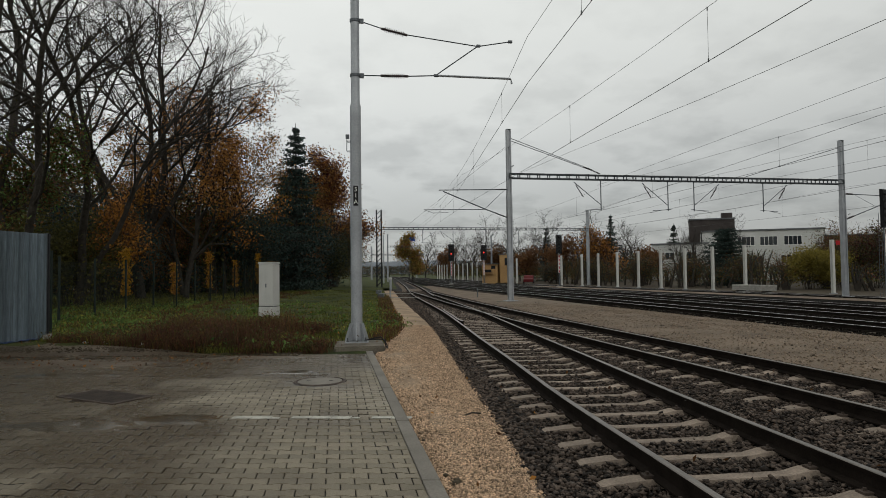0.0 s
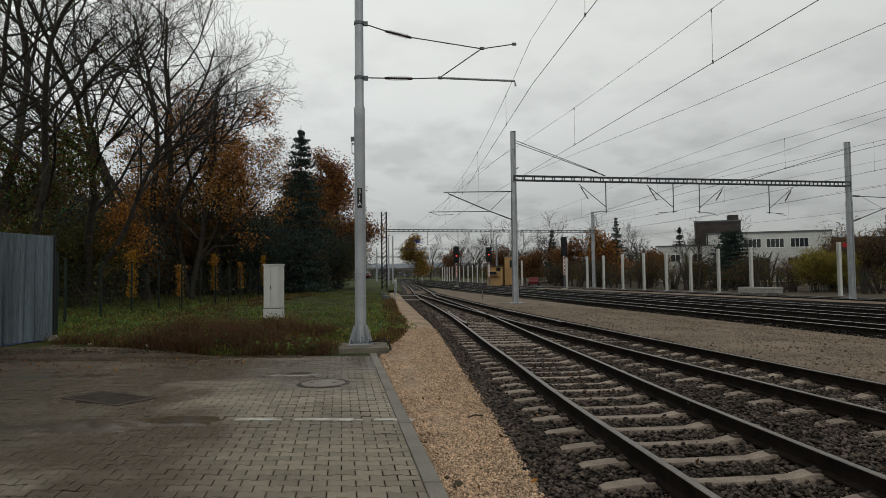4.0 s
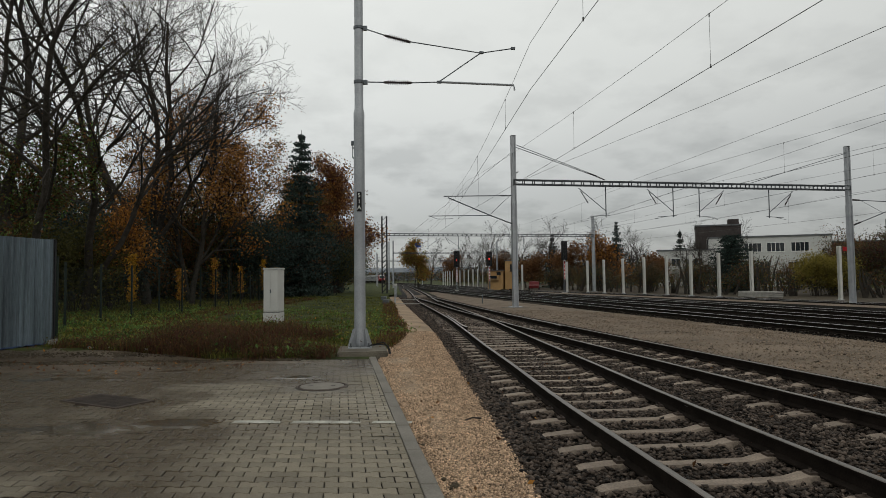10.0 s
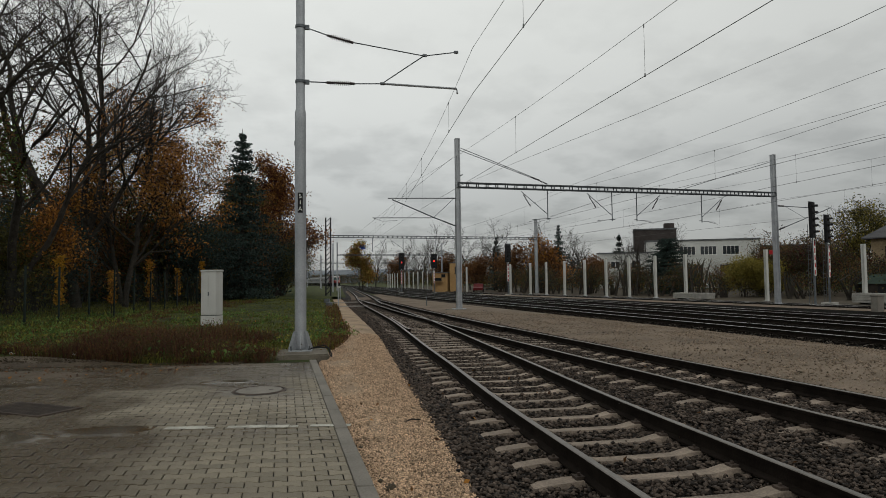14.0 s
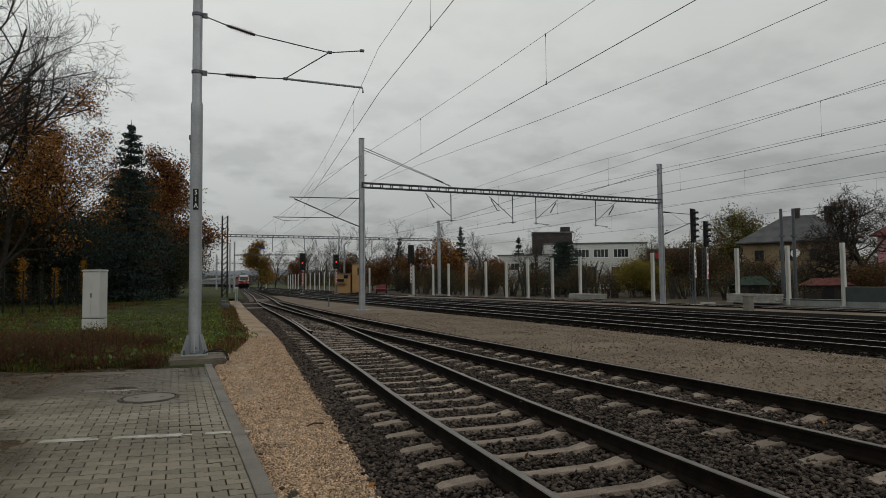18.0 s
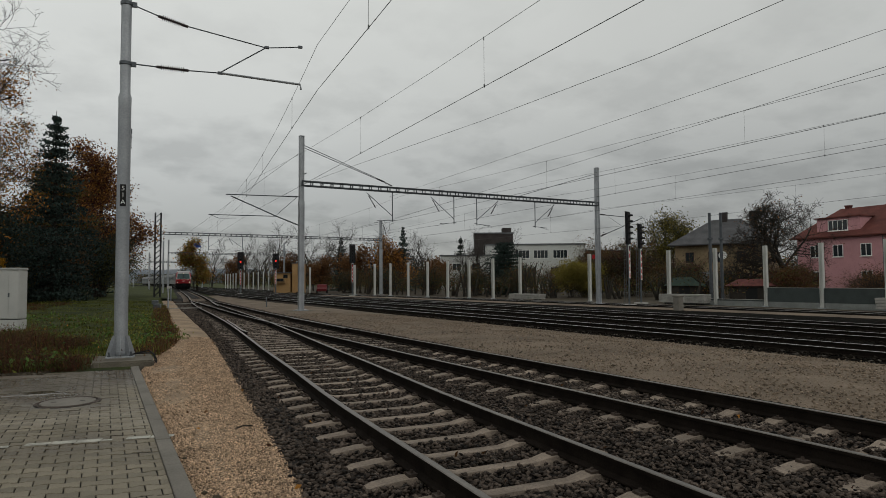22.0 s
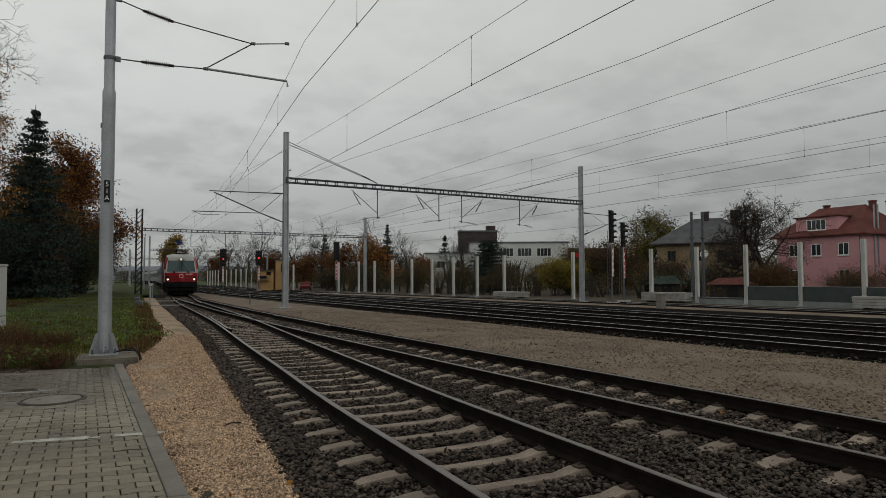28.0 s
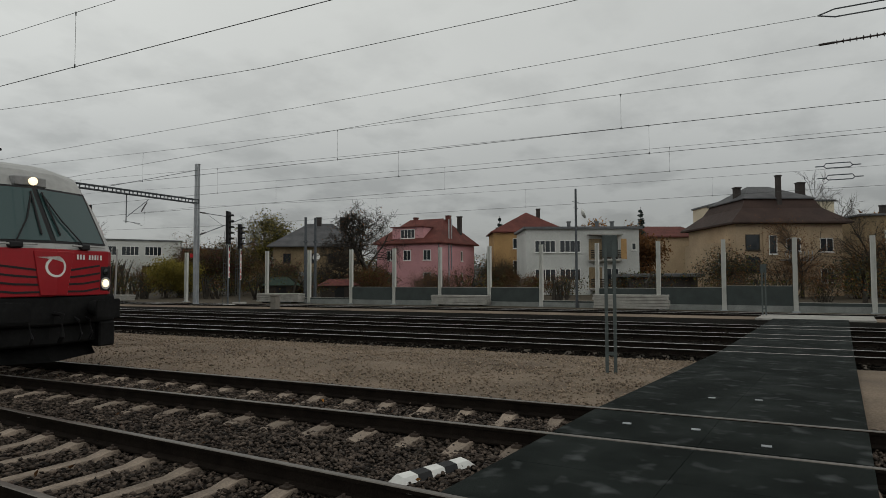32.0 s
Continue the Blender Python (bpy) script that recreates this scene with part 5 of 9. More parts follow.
def barrier_bay(y0, y1, h, z=-0.38):
    """Low first panels between two posts: a pale plinth and a dark absorbing panel."""
    a, b = Vector((post_c(y0), y0, z)), Vector((post_c(y1), y1, z))
    d = b - a
    t = thing("noise_barrier", Matrix.Translation(a) @ pose(0, 0, 0, 0, 0, math.degrees(math.atan2(d.y, d.x))), "dark grey-green ribbed noise barrier panel on a concrete plinth", "noise barrier", "noise barrier bays")
    L = d.length
    part("plinth", bevelled(boxes((0.13, L - 0.13, -0.06, 0.06, -0.1, 0.32)), 0.01), M["plinthgrey"], t)
    bm = bmesh.new()
    n = max(2, int(h / 0.11))
    prof = []
    for k in range(n):
        z0 = 0.325 + (h - 0.325) * k / n
        z1 = 0.325 + (h - 0.325) * (k + 1) / n
        prof += [(-0.05, z0), (-0.07, z0 + 0.012), (-0.07, z1 - 0.012), (-0.05, z1 - 0.002)]
    prof += [(0.06, h), (0.06, 0.325)]
    r0, r1 = [[bm.verts.new((x, y, z)) for y, z in prof] for x in (0.13, L - 0.13)]
    bm.faces.new(r0)
    bm.faces.new(r1[::-1])
    for k in range(len(prof)):
        bm.faces.new((r0[k], r1[k], r1[(k + 1) % len(prof)], r0[(k + 1) % len(prof)]))
    bmesh.ops.recalc_face_normals(bm, faces=bm.faces)
    part("panel", bm, M["panel"], t)
    part("coping", boxes((0.12, L - 0.12, -0.075, 0.075, h + 0.002, h + 0.03)), M["concrete"], t)


for y0, y1, h in ((31.4, 35.1, 1.28), (27.6, 31.4, 1.28), (23.7, 27.6, 1.28), (19.9, 23.7, 1.28), (12.3, 16.1, 1.28), (8.6, 12.3, 1.35), (4.9, 8.6, 1.45), (16.1, 19.9, 0.42), (1.2, 4.9, 0.5), (35.1, 38.8, 0.42), (38.8, 42.6, 0.42), (-2.7, 1.2, 0.5)):
    barrier_bay(y0, y1, h)


# stacks of unmounted pale panels lying beside the track
def stack(x, y, a, L, n, label):
    t = thing("panel_stack", pose(x, y, -0.38, 0, 0, a), label, "panel stack", "stacked panels")
    for s in (-0.35, 0.35):
        part("batten", boxes((L * s - 0.05, L * s + 0.05, -0.5, 0.5, 0, 0.09)), M["bark"], t)
    for k in range(n):
        dx = random.uniform(-0.06, 0.06)
        part("plank_panel", bevelled(boxes((-L / 2 + dx, L / 2 + dx, -0.48, 0.48, 0.095 + k * 0.17, 0.095 + k * 0.17 + 0.155)), 0.012), M["concrete"], t)


stack(36.9, 25.4, 103, 4.2, 4, "stack of pale concrete barrier panels beside the track")
stack(37.9, 13.4, 102, 4.4, 5, "stack of pale concrete barrier panels beside the track")
stack(33.6, 41.0, 106, 4.0, 4, "low stack of pale concrete barrier panels")
stack(27.6, 56.5, 108, 4.2, 3, "distant low stack of pale concrete panels")
# small relay box between the tracks
t = thing("relay_box", pose(25.2, 31.2, -0.3, 0, 0, 12), "small grey concrete relay box between the tracks", "relay box")
part("body", bevelled(boxes((-0.22, 0.22, -0.20, 0.20, 0, 0.80)), 0.02), M["kerb"], t)
part("lid", bevelled(boxes((-0.25, 0.25, -0.23, 0.23, 0.805, 0.90)), 0.02), M["kerb"], t)


# ---- colour-light signals ----
LAMP_RED = glow("signal_red", (1.0, 0.03, 0.02), 2.2)
M["lens"] = pane("dark_lens", (0.01, 0.012, 0.012), 0.2)


def signal(m, h, lamps, label, lit=None, w=0.46, mast_h=None):
    """A mast signal: black head with hooded lamps, a red and white banded mast, ladder and base."""
    t = thing("signal", m, label, "railway signal", "signals")
    head = 0.42 * lamps + 0.25
    z0 = h - head
    bm = bmesh.new()
    lathe(bm, [(0.07, 0), (0.07, z0 + 0.2)], 10)
    part("mast", bm, M["darksteel"], t)
    z = z0 - 2.45
    part("mast_board", boxes((-0.11, 0.11, -0.090, -0.072, z, z0 - 0.05)), M["white"], t, "white mast board")
    while z < z0 - 0.55:
        part("band", boxes((-0.055, 0.055, -0.0965, -0.0905, z + 0.05, z + 0.36)), M["red"], t, "red band")
        z += 0.47
    part("signal_plate", boxes((-0.08, 0.08, -0.0965, -0.0905, z0 - 0.42, z0 - 0.10)), M["black"], t, "small dark plate")
    hd = part("head", bevelled(boxes((-w / 2, w / 2, -0.10, 0.06, z0, h)), 0.04, 2), M["black"], t)
    for i in range(lamps):
        zc = z0 + 0.33 + 0.42 * i
        mm = pose(0, -0.10, zc, 90, 0, 0)
        bm = bmesh.new()
        lathe(bm, [(0.11, 0.0), (0.11, 0.015), (0.0001, 0.02)], 14, mm)
        part("lamp", bm, LAMP_RED if lit == i else M["lens"], hd, "lit red lamp" if lit == i else "")
        bm = bmesh.new()
        for j in range(10):
            a0, a1 = math.pi * (j / 10), math.pi * ((j + 1) / 10)
            q = [bm.verts.new((math.cos(a) * 0.135, -0.10 - d, zc + math.sin(a) * 0.135)) for a in (a0, a1) for d in (0, 0.26)]
            bm.faces.new((q[0], q[1], q[3], q[2]))
        bmesh.ops.remove_doubles(bm, verts=bm.verts[:], dist=0.0005)
        bmesh.ops.solidify(bm, geom=bm.faces[:], thickness=0.008)
        part("hood", bm, M["black"], hd)
    part("backboard", boxes((-w / 2 - 0.03, w / 2 + 0.03, 0.062, 0.075, z0 - 0.03, h + 0.03)), M["black"], t)
    for s in (-0.16, 0.16):
        rod("ladder_rail", [(s, 0.30, 0.1), (s, 0.22, z0 + 0.9)], 0.016, t, M["darksteel"], 5)
    for i in range(int(z0 / 0.3)):
        rod("rung", [(-0.16, 0.29, 0.3 + i * 0.3), (0.16, 0.29, 0.3 + i * 0.3)], 0.012, t, M["darksteel"], 4)
    part("footing", bevelled(boxes((-0.4, 0.4, -0.4, 0.4, -0.4, 0.06)), 0.02), M["concrete"], t)
    return t


signal(pose(27.3, 39.1, -0.3, 0, 0, 26), 6.75, 5, "tall black five-lamp signal on a red and white mast")
signal(pose(30.45, 42.1, -0.3, 0, 0, 26), 6.2, 4, "black four-lamp signal beside a taller one")
signal(pose(14.6, 79.7, -0.3, 0, 0, -5), 6.5, 5, "dark far signal among the main lines", None, 0.7)
signal(pose(1.4, 105.7, -0.3, 0, 0, 0), 6.6, 6, "far signal showing a red lamp", 2, 0.9)
signal(pose(6.7, 103.8, -0.3, 0, 0, -3), 6.3, 5, "far signal showing a red lamp beside the signal box", 2, 0.9)


# ---- poles ----
def pole(m, h, r0, r1, label, category="pole", name="steel_pole"):
    t = thing(name, m, label, category)
    bm = bmesh.new()
    lathe(bm, [(r0, -0.4), (r0, 0), (r1, h)], 10)
    part("stem", bm, M["beamsteel"] if r0 < 0.15 else M["steel"], t, "", True)
    return t


for x, y in ((35.6, 40.3), (36.4, 40.0)):
    t = pole(pose(x, y, -0.38), 7.1, 0.13, 0.11, "one of two tall grey steel poles side by side")
    part("collar", boxes((-0.15, 0.15, -0.15, 0.15, 5.0, 5.12)), M["darksteel"], t)
t = pole(pose(38.9, 17.4, -0.38), 7.9, 0.10, 0.07, "slim grey pole with a small dish and aerials")
bm = bmesh.new()
lathe(bm, [(0.0001, 0.0), (0.20, 0.05), (0.34, 0.14), (0.33, 0.15), (0.19, 0.07), (0.0001, 0.03)], 18, pose(0.35, -0.25, 6.2, 70, 0, 40))
part("dish", bm, M["white"], t, "white dish aerial", True)
rod("aerial_arm", [(-0.5, 0, 7.0), (0.5, 0, 7.0)], 0.025, t)
rod("aerial_arm", [(-0.3, 0, 6.6), (0.35, 0, 6.6)], 0.025, t)
lamp = pole(pose(-10.05, 70, 0), 16.2, 0.19, 0.12, "tall slender floodlight mast beside the line", "floodlight mast", "floodlight_mast")
rod("platform_ring", [(-0.45, -0.3, 15.2), (0.45, -0.3, 15.2), (0.45, 0.3, 15.2), (-0.45, 0.3, 15.2), (-0.45, -0.3, 15.2)], 0.04, lamp)
rod("platform_ring", [(-0.45, -0.3, 16.3), (0.45, -0.3, 16.3), (0.45, 0.3, 16.3), (-0.45, 0.3, 16.3), (-0.45, -0.3, 16.3)], 0.04, lamp)
for sx in (-0.45, 0.45):
    rod("platform_upright", [(sx, -0.3, 15.2), (sx, -0.3, 17.0)], 0.04, lamp)
for sx in (-0.35, 0.35):
    part("floodlight", bevelled(boxes((sx - 0.2, sx + 0.2, -0.55, -0.3, 16.5, 17.0)), 0.03), M["darksteel"], lamp)

# twin-post sign frame seen from behind, near the crossing, and its far twin
for x, y, z, h, lab in ((11.0, 3.95, -0.14, 2.55, "green-grey two-legged warning sign frame beside the crossing"), (33.2, 5.2, -0.28, 2.5, "green-grey two-legged sign frame across the tracks")):
    M.setdefault("signgreen", mat("sign_grey", (0.085, 0.100, 0.098), 0.6, metal=0.3, vary=0.15, scale=3))
    t = thing("sign_frame", pose(x, y, z, 0, 0, -68), lab, "sign frame", "sign frames")
    for s in (-0.075, 0.075):
        part("leg", boxes((s - 0.03, s + 0.03, -0.02, 0.02, -0.3, h)), M["signgreen"], t)
    part("crossbar", boxes((-0.045, 0.045, -0.015, 0.015, 0.35, 0.41)), M["signgreen"], t)
    part("sign_board", bevelled(boxes((-0.14, 0.14, 0.021, 0.035, h - 0.40, h - 0.0)), 0.005), M["signgreen"], t)


# low garden sheds between the barrier and the beige villa
def shed(m, w, d, h, rise, roofmat, label):
    t = thing("garden_shed", m, label, "garden shed", "garden sheds")
    part("wall", boxes((-w / 2, w / 2, -d / 2, d / 2, 0, h)), M["darkplank"], t)
    part("door", boxes((-0.45, 0.45, -d / 2 - 0.03, -d / 2 - 0.004, 0.05, h - 0.15)), M["black"], t)
    bm = bmesh.new()
    e = 0.3
    v = [bm.verts.new(p) for p in ((-w / 2 - e, -d / 2 - e, h), (w / 2 + e, -d / 2 - e, h), (w / 2 + e, d / 2 + e, h), (-w / 2 - e, d / 2 + e, h), (-w * 0.28, 0, h + rise), (w * 0.28, 0, h + rise))]
    for f in ((3, 2, 1, 0), (0, 1, 5, 4), (1, 2, 5), (2, 3, 4, 5), (3, 0, 4)):
        bm.faces.new([v[i] for i in f])
    part("roof", bm, roofmat, t)
    return t


M["darkplank"] = mat("dark_plank", (0.040, 0.034, 0.028), 0.85, vary=0.3, scale=2)
shed(pose(39.4, 48.0, -0.4, 0, 0, -40), 3.0, 2.4, 1.35, 0.75, mat("green_felt", (0.024, 0.040, 0.030), 0.85, vary=0.3, scale=2), "low dark shed with a green hipped roof")
shed(pose(43.5, 44.5, -0.4, 0, 0, -40), 3.4, 2.4, 1.3, 0.6, mat("dull_red_sheet", (0.110, 0.035, 0.030), 0.8, vary=0.3, scale=2), "low dark shed with a dull red roof")


# ---- houses across the line ----
M.update(
    pink=mat("pink_render", (0.490, 0.255, 0.268), 0.9, vary=0.10, scale=0.5, fine=8, bump=0.1),
    beige=mat("stained_beige_render", (0.235, 0.175, 0.105), 0.9, vary=0.28, scale=0.5, fine=5, bump=0.15),
    offwhite=mat("off_white_render", (0.500, 0.505, 0.485), 0.9, vary=0.10, scale=0.4, fine=6, bump=0.1),
    cream=mat("cream_render", (0.400, 0.300, 0.200), 0.9, vary=0.14, scale=0.4, fine=6, bump=0.1),
    ochre=mat("ochre_render", (0.380, 0.235, 0.105), 0.9, vary=0.14, scale=0.6, fine=6),
    sand=mat("sand_render", (0.560, 0.490, 0.370), 0.9, vary=0.10, scale=0.3, fine=6),
    brick=mat("dark_brick", (0.054, 0.046, 0.043), 0.9, vary=0.25, scale=1, fine=12),
    redtile=mat("red_roof_tile", (0.112, 0.036, 0.029), 0.8, vary=0.25, scale=0.8, fine=14, bump=0.5, depth=0.03),
    greytile=mat("grey_roof_slate", (0.075, 0.075, 0.078), 0.7, vary=0.25, scale=0.8, fine=14, bump=0.5, depth=0.03),
    browntile=mat("brown_roof_tile", (0.043, 0.026, 0.021), 0.75, vary=0.25, scale=0.8, fine=14, bump=0.5, depth=0.03),
    tin=mat("dull_tin", (0.120, 0.125, 0.130), 0.55, metal=0.3, vary=0.2, scale=2),
)


def hip_roof(W, D, eave, ridge, o, inset, along_x=True, t=0.14):
    """A closed hipped roof with overhang o and a short ridge."""
    bm = bmesh.new()
    ring = [(-o, -o), (W + o, -o), (W + o, D + o), (-o, D + o)]
    lo = [bm.verts.new((x, y, eave)) for x, y in ring]
    hi = [bm.verts.new((x, y, eave + t)) for x, y in ring]
    if along_x:
        r = [bm.verts.new((inset, D / 2, ridge)), bm.verts.new((W - inset, D / 2, ridge))]
        fs = [(hi[0], hi[1], r[1], r[0]), (hi[1], hi[2], r[1]), (hi[2], hi[3], r[0], r[1]), (hi[3], hi[0], r[0])]
    else:
        r = [bm.verts.new((W / 2, inset, ridge)), bm.verts.new((W / 2, D - inset, ridge))]
        fs = [(hi[0], hi[1], r[0]), (hi[1], hi[2], r[1], r[0]), (hi[2], hi[3], r[1]), (hi[3], hi[0], r[0], r[1])]
    for f in fs:
        bm.faces.new(f)
    bm.faces.new(lo[::-1])
    for i in range(4):
        bm.faces.new((lo[i], lo[(i + 1) % 4], hi[(i + 1) % 4], hi[i]))
    return bm


def on_face(face, W, D):
    return {"front": pose(0, 0, 0), "right": pose(W, 0, 0, 0, 0, 90), "left": pose(0, D, 0, 0, 0, -90)}[face]


def window(t, m, u, z, w, h, cols=2, frame_mat=None, name="window"):
    """A window: a frame with mullions, a sill and dark panes set behind it. u, z: lower left corner on the face."""
    fm = frame_mat or M["white"]
    b = 0.075
    bm = bmesh.new()
    rg = [[bm.verts.new((x, y, zz)) for x, zz in ((u + e, z + e), (u + w - e, z + e), (u + w - e, z + h - e), (u + e, z + h - e))] for y, e in ((-0.05, 0), (-0.05, b), (0.004, b), (0.004, 0))]
    for p, q in zip(rg, rg[1:] + rg[:1]):
        for i in range(4):
            bm.faces.new((p[i], p[(i + 1) % 4], q[(i + 1) % 4], q[i]))
    win = part(name, bm, fm, t)
    for k in range(1, cols):
        x = u + (w - b) * k / cols
        part("mullion", boxes((x, x + b, -0.046, -0.004, z + b + 0.001, z + h - b - 0.001)), fm, win)
    win.matrix_local = m
    part("pane", boxes((u + b, u + w - b, -0.025, -0.006, z + b, z + h - b)), M["glass"], win, "dark window pane")
    part("sill", boxes((u - 0.06, u + w + 0.06, -0.14, 0.0, z - 0.06, z - 0.003)), fm, win)
    return win


def chimney(t, x, y, z0, z1, w=0.5, material=None):
    bm = boxes((x - w / 2, x + w / 2, y - w / 2, y + w / 2, z0, z1), (x - w / 2 - 0.06, x + w / 2 + 0.06, y - w / 2 - 0.06, y + w / 2 + 0.06, z1, z1 + 0.14))
    part("chimney", bm, material or M["brick"], t)


def house(a, b, D, eave, wall_mat, label, z=-0.4, category="house"):
    a, b = Vector((*a, z)), Vector((*b, z))
    d = b - a
    t = thing("house", Matrix.Translation(a) @ pose(0, 0, 0, 0, 0, math.degrees(math.atan2(d.y, d.x))), label, category, "houses across the line")
    W = d.length
    part("wall", boxes((0, W, 0, D, -0.5, eave)), wall_mat, t)
    return t, W


# pink villa with a red hipped roof
pk, W = house((62.7, 57.0), (63.9, 47.4), 9.6, 6.45, M["pink"], "pink two-storey villa with a red hipped roof and dormer")
part("roof", hip_roof(W, 9.6, 6.40, 10.0, 0.55, 2.2), M["redtile"], pk, "red tiled hipped roof")
for m, spots_ in ((on_face("front", W, 9.6), [(7.2, 1.35), (7.2, 4.25), (1.6, 1.35), (1.6, 4.25), (4.2, 4.25)]), (on_face("right", W, 9.6), [(5.6, 4.2), (5.6, 1.3)])):
    for u, zz in spots_:
        window(pk, m, u, zz, 1.15 if m.translation.x == 0 else 0.5, 1.35, 2 if m.translation.x == 0 else 1)
dorm = part("dormer", boxes((2.2, 7.0, 0.4, 3.8, 6.9, 8.6)), M["pink"], pk)
part("dormer_roof", boxes((2.0, 7.2, 0.15, 4.6, 8.602, 8.72)), M["redtile"], pk)
w = window(pk, pose(0, 0.4, 0), 3.5, 7.15, 2.2, 1.2, 4, None, "dormer_window")
for u in (2.7, 5.85):
    part("shutter", boxes((u, u + 0.62, 0.36, 0.397, 7.15, 8.35)), M["pink"], pk)
chimney(pk, 8.0, 5.2, 8.6, 10.25, 0.55, M["redtile"])
chimney(pk, 9.0, 6.6, 7.8, 10.2, 0.5)
chimney(pk, 3.0, 5.0, 9.2, 10.2, 0.5, M["redtile"])
rod("downpipe", [(W - 0.15, -0.08, 6.3), (W - 0.15, -0.08, 0)], 0.06, pk)
for x in (W + 0.08, ):
    rod("flue_pipe", [(x, 2.2, 0.5), (x, 2.2, 9.6)], 0.09, pk, M["steel"])
    rod("flue_pipe", [(x, 2.9, 3.0), (x, 2.9, 9.7)], 0.09, pk, M["steel"])

# beige villa with a grey hipped roof
bg, W = house((53.5, 67.0), (60.0, 58.6), 10.0, 6.2, M["beige"], "weathered beige villa with a grey hipped roof")
part("roof", hip_roof(W, 10.0, 6.1, 9.6, 0.75, 3.6), M["greytile"], bg, "grey slate hipped roof")
mf = on_face("front", W, 10)
for u in (1.3, 4.0, 7.2):
    for zz in (1.0, 4.0):
        window(bg, mf, u, zz, 1.6 if u == 4.0 else 1.0, 1.25, 3 if u == 4.0 else 2, M["browntile"])
for zz in (1.0, 4.0):
    window(bg, on_face("right", W, 10), 4.0, zz, 1.1, 1.25, 2, M["browntile"])
chimney(bg, W - 2.2, 5.6, 8.0, 10.4, 0.85)
chimney(bg, 5.2, 4.6, 9.0, 10.3, 0.6)
bm = bmesh.new()
lathe(bm, [(0.0001, 0), (0.3, 0.06), (0.5, 0.18), (0.48, 0.19), (0.28, 0.09), (0.0001, 0.04)], 18, pose(5.75, -0.35, 4.75, 80, 0, 0))
part("satellite_dish", bm, M["white"], bg, "white satellite dish", True)
# shed and carport below the villa
sh = thing("garden_shed", pose(46.5, 59.3, -0.4, 0, 0, -52), "dark garden shed with a grey felt roof", "shed")
part("wall", boxes((0, 4.6, 0, 3, 0, 1.7)), M["bark"], sh)
bm = bmesh.new()
v = [bm.verts.new(p) for p in ((-0.3, -0.3, 1.65), (4.9, -0.3, 1.65), (4.9, 3.3, 1.65), (-0.3, 3.3, 1.65), (-0.3, 1.5, 2.75), (4.9, 1.5, 2.75))]
for f in ((0, 1, 5, 4), (2, 3, 4, 5), (0, 4, 3), (1, 2, 5), (3, 2, 1, 0)):
    bm.faces.new([v[i] for i in f])
part("roof", bm, M["tin"], sh)
cp = thing("carport", pose(52.0, 53.4, -0.4, 0, 0, -52), "low red-roofed carport beside the villa", "carport")
part("roof", bevelled(boxes((-0.2, 6.0, -0.2, 3.2, 2.05, 2.3)), 0.05), M["redtile"], cp)
for x in (0.1, 2.8, 5.6):
    part("post", boxes((x, x + 0.12, 0, 0.12, 0, 2.05)), M["bark"], cp)

# off-white apartment block with balconies
wb, W = house((61.55, 33.72), (69.0, 23.7), 9.0, 7.35, M["offwhite"], "off-white flat-roofed apartment block with balconies", -0.4, "apartment block")
part("roof", boxes((-0.3, W + 0.3, -0.35, 9.3, 7.352, 7.6)), M["tin"], wb, "flat roof with a dark edge")
mf = on_face("front", W, 9)
k = W / 16.3
for zz in (1.6, 4.75):
    for u in (1.2, 4.8):
        window(wb, mf, u * k, zz, 2.3, 1.35, 4)
    bal = part("balcony", boxes((9.0 * k, 13.4 * k, -1.0, 0.0, zz - 1.0, zz - 0.85)), M["concrete"], wb)
    for zb in range(5):
        part("rail_board", boxes((9.0 * k, 13.4 * k, -1.0, -0.96, zz - 0.7 + zb * 0.2, zz - 0.57 + zb * 0.2)), M["bark"], bal)
    window(wb, mf, 11.2 * k, zz - 0.8, 1.6, 2.2, 2)
    part("balcony_recess", boxes((9.0 * k, 10.9 * k, -0.03, 0.0, zz - 0.8, zz + 1.5)), M["beige"], wb)
part("canopy", boxes((8.8 * k, 13.6 * k, -1.1, 0.0, 6.6, 6.75)), M["concrete"], wb)
part("yellow_banner", boxes((13.3 * k, 14.1 * k, -1.02, -0.98, 4.0, 6.2)), M["ochre"], wb, "faded yellow panel on the balcony")
window(wb, mf, 15.2 * k, 5.0, 0.5, 0.8, 1)
for x in (7.2, 11.5, 13.8):
    chimney(wb, x * k, 4, 7.6, 8.4, 0.35, M["tin"])
# ochre house behind with an orange-red pyramid roof
oc, W = house((73.0, 45.1), (79.0, 37.1), 8.0, 8.2, M["ochre"], "ochre house with a red pyramid roof")
part("roof", hip_roof(W, 8.0, 8.1, 11.2, 0.4, 4.9), M["redtile"], oc, "orange-red pyramid roof")
window(oc, on_face("front", W, 9), 2.6, 5.9, 1.6, 1.4, 2)
window(oc, on_face("front", W, 9), 2.6, 2.9, 1.6, 1.4, 2)
chimney(oc, 6.8, 4.6, 10.4, 11.7, 0.5)

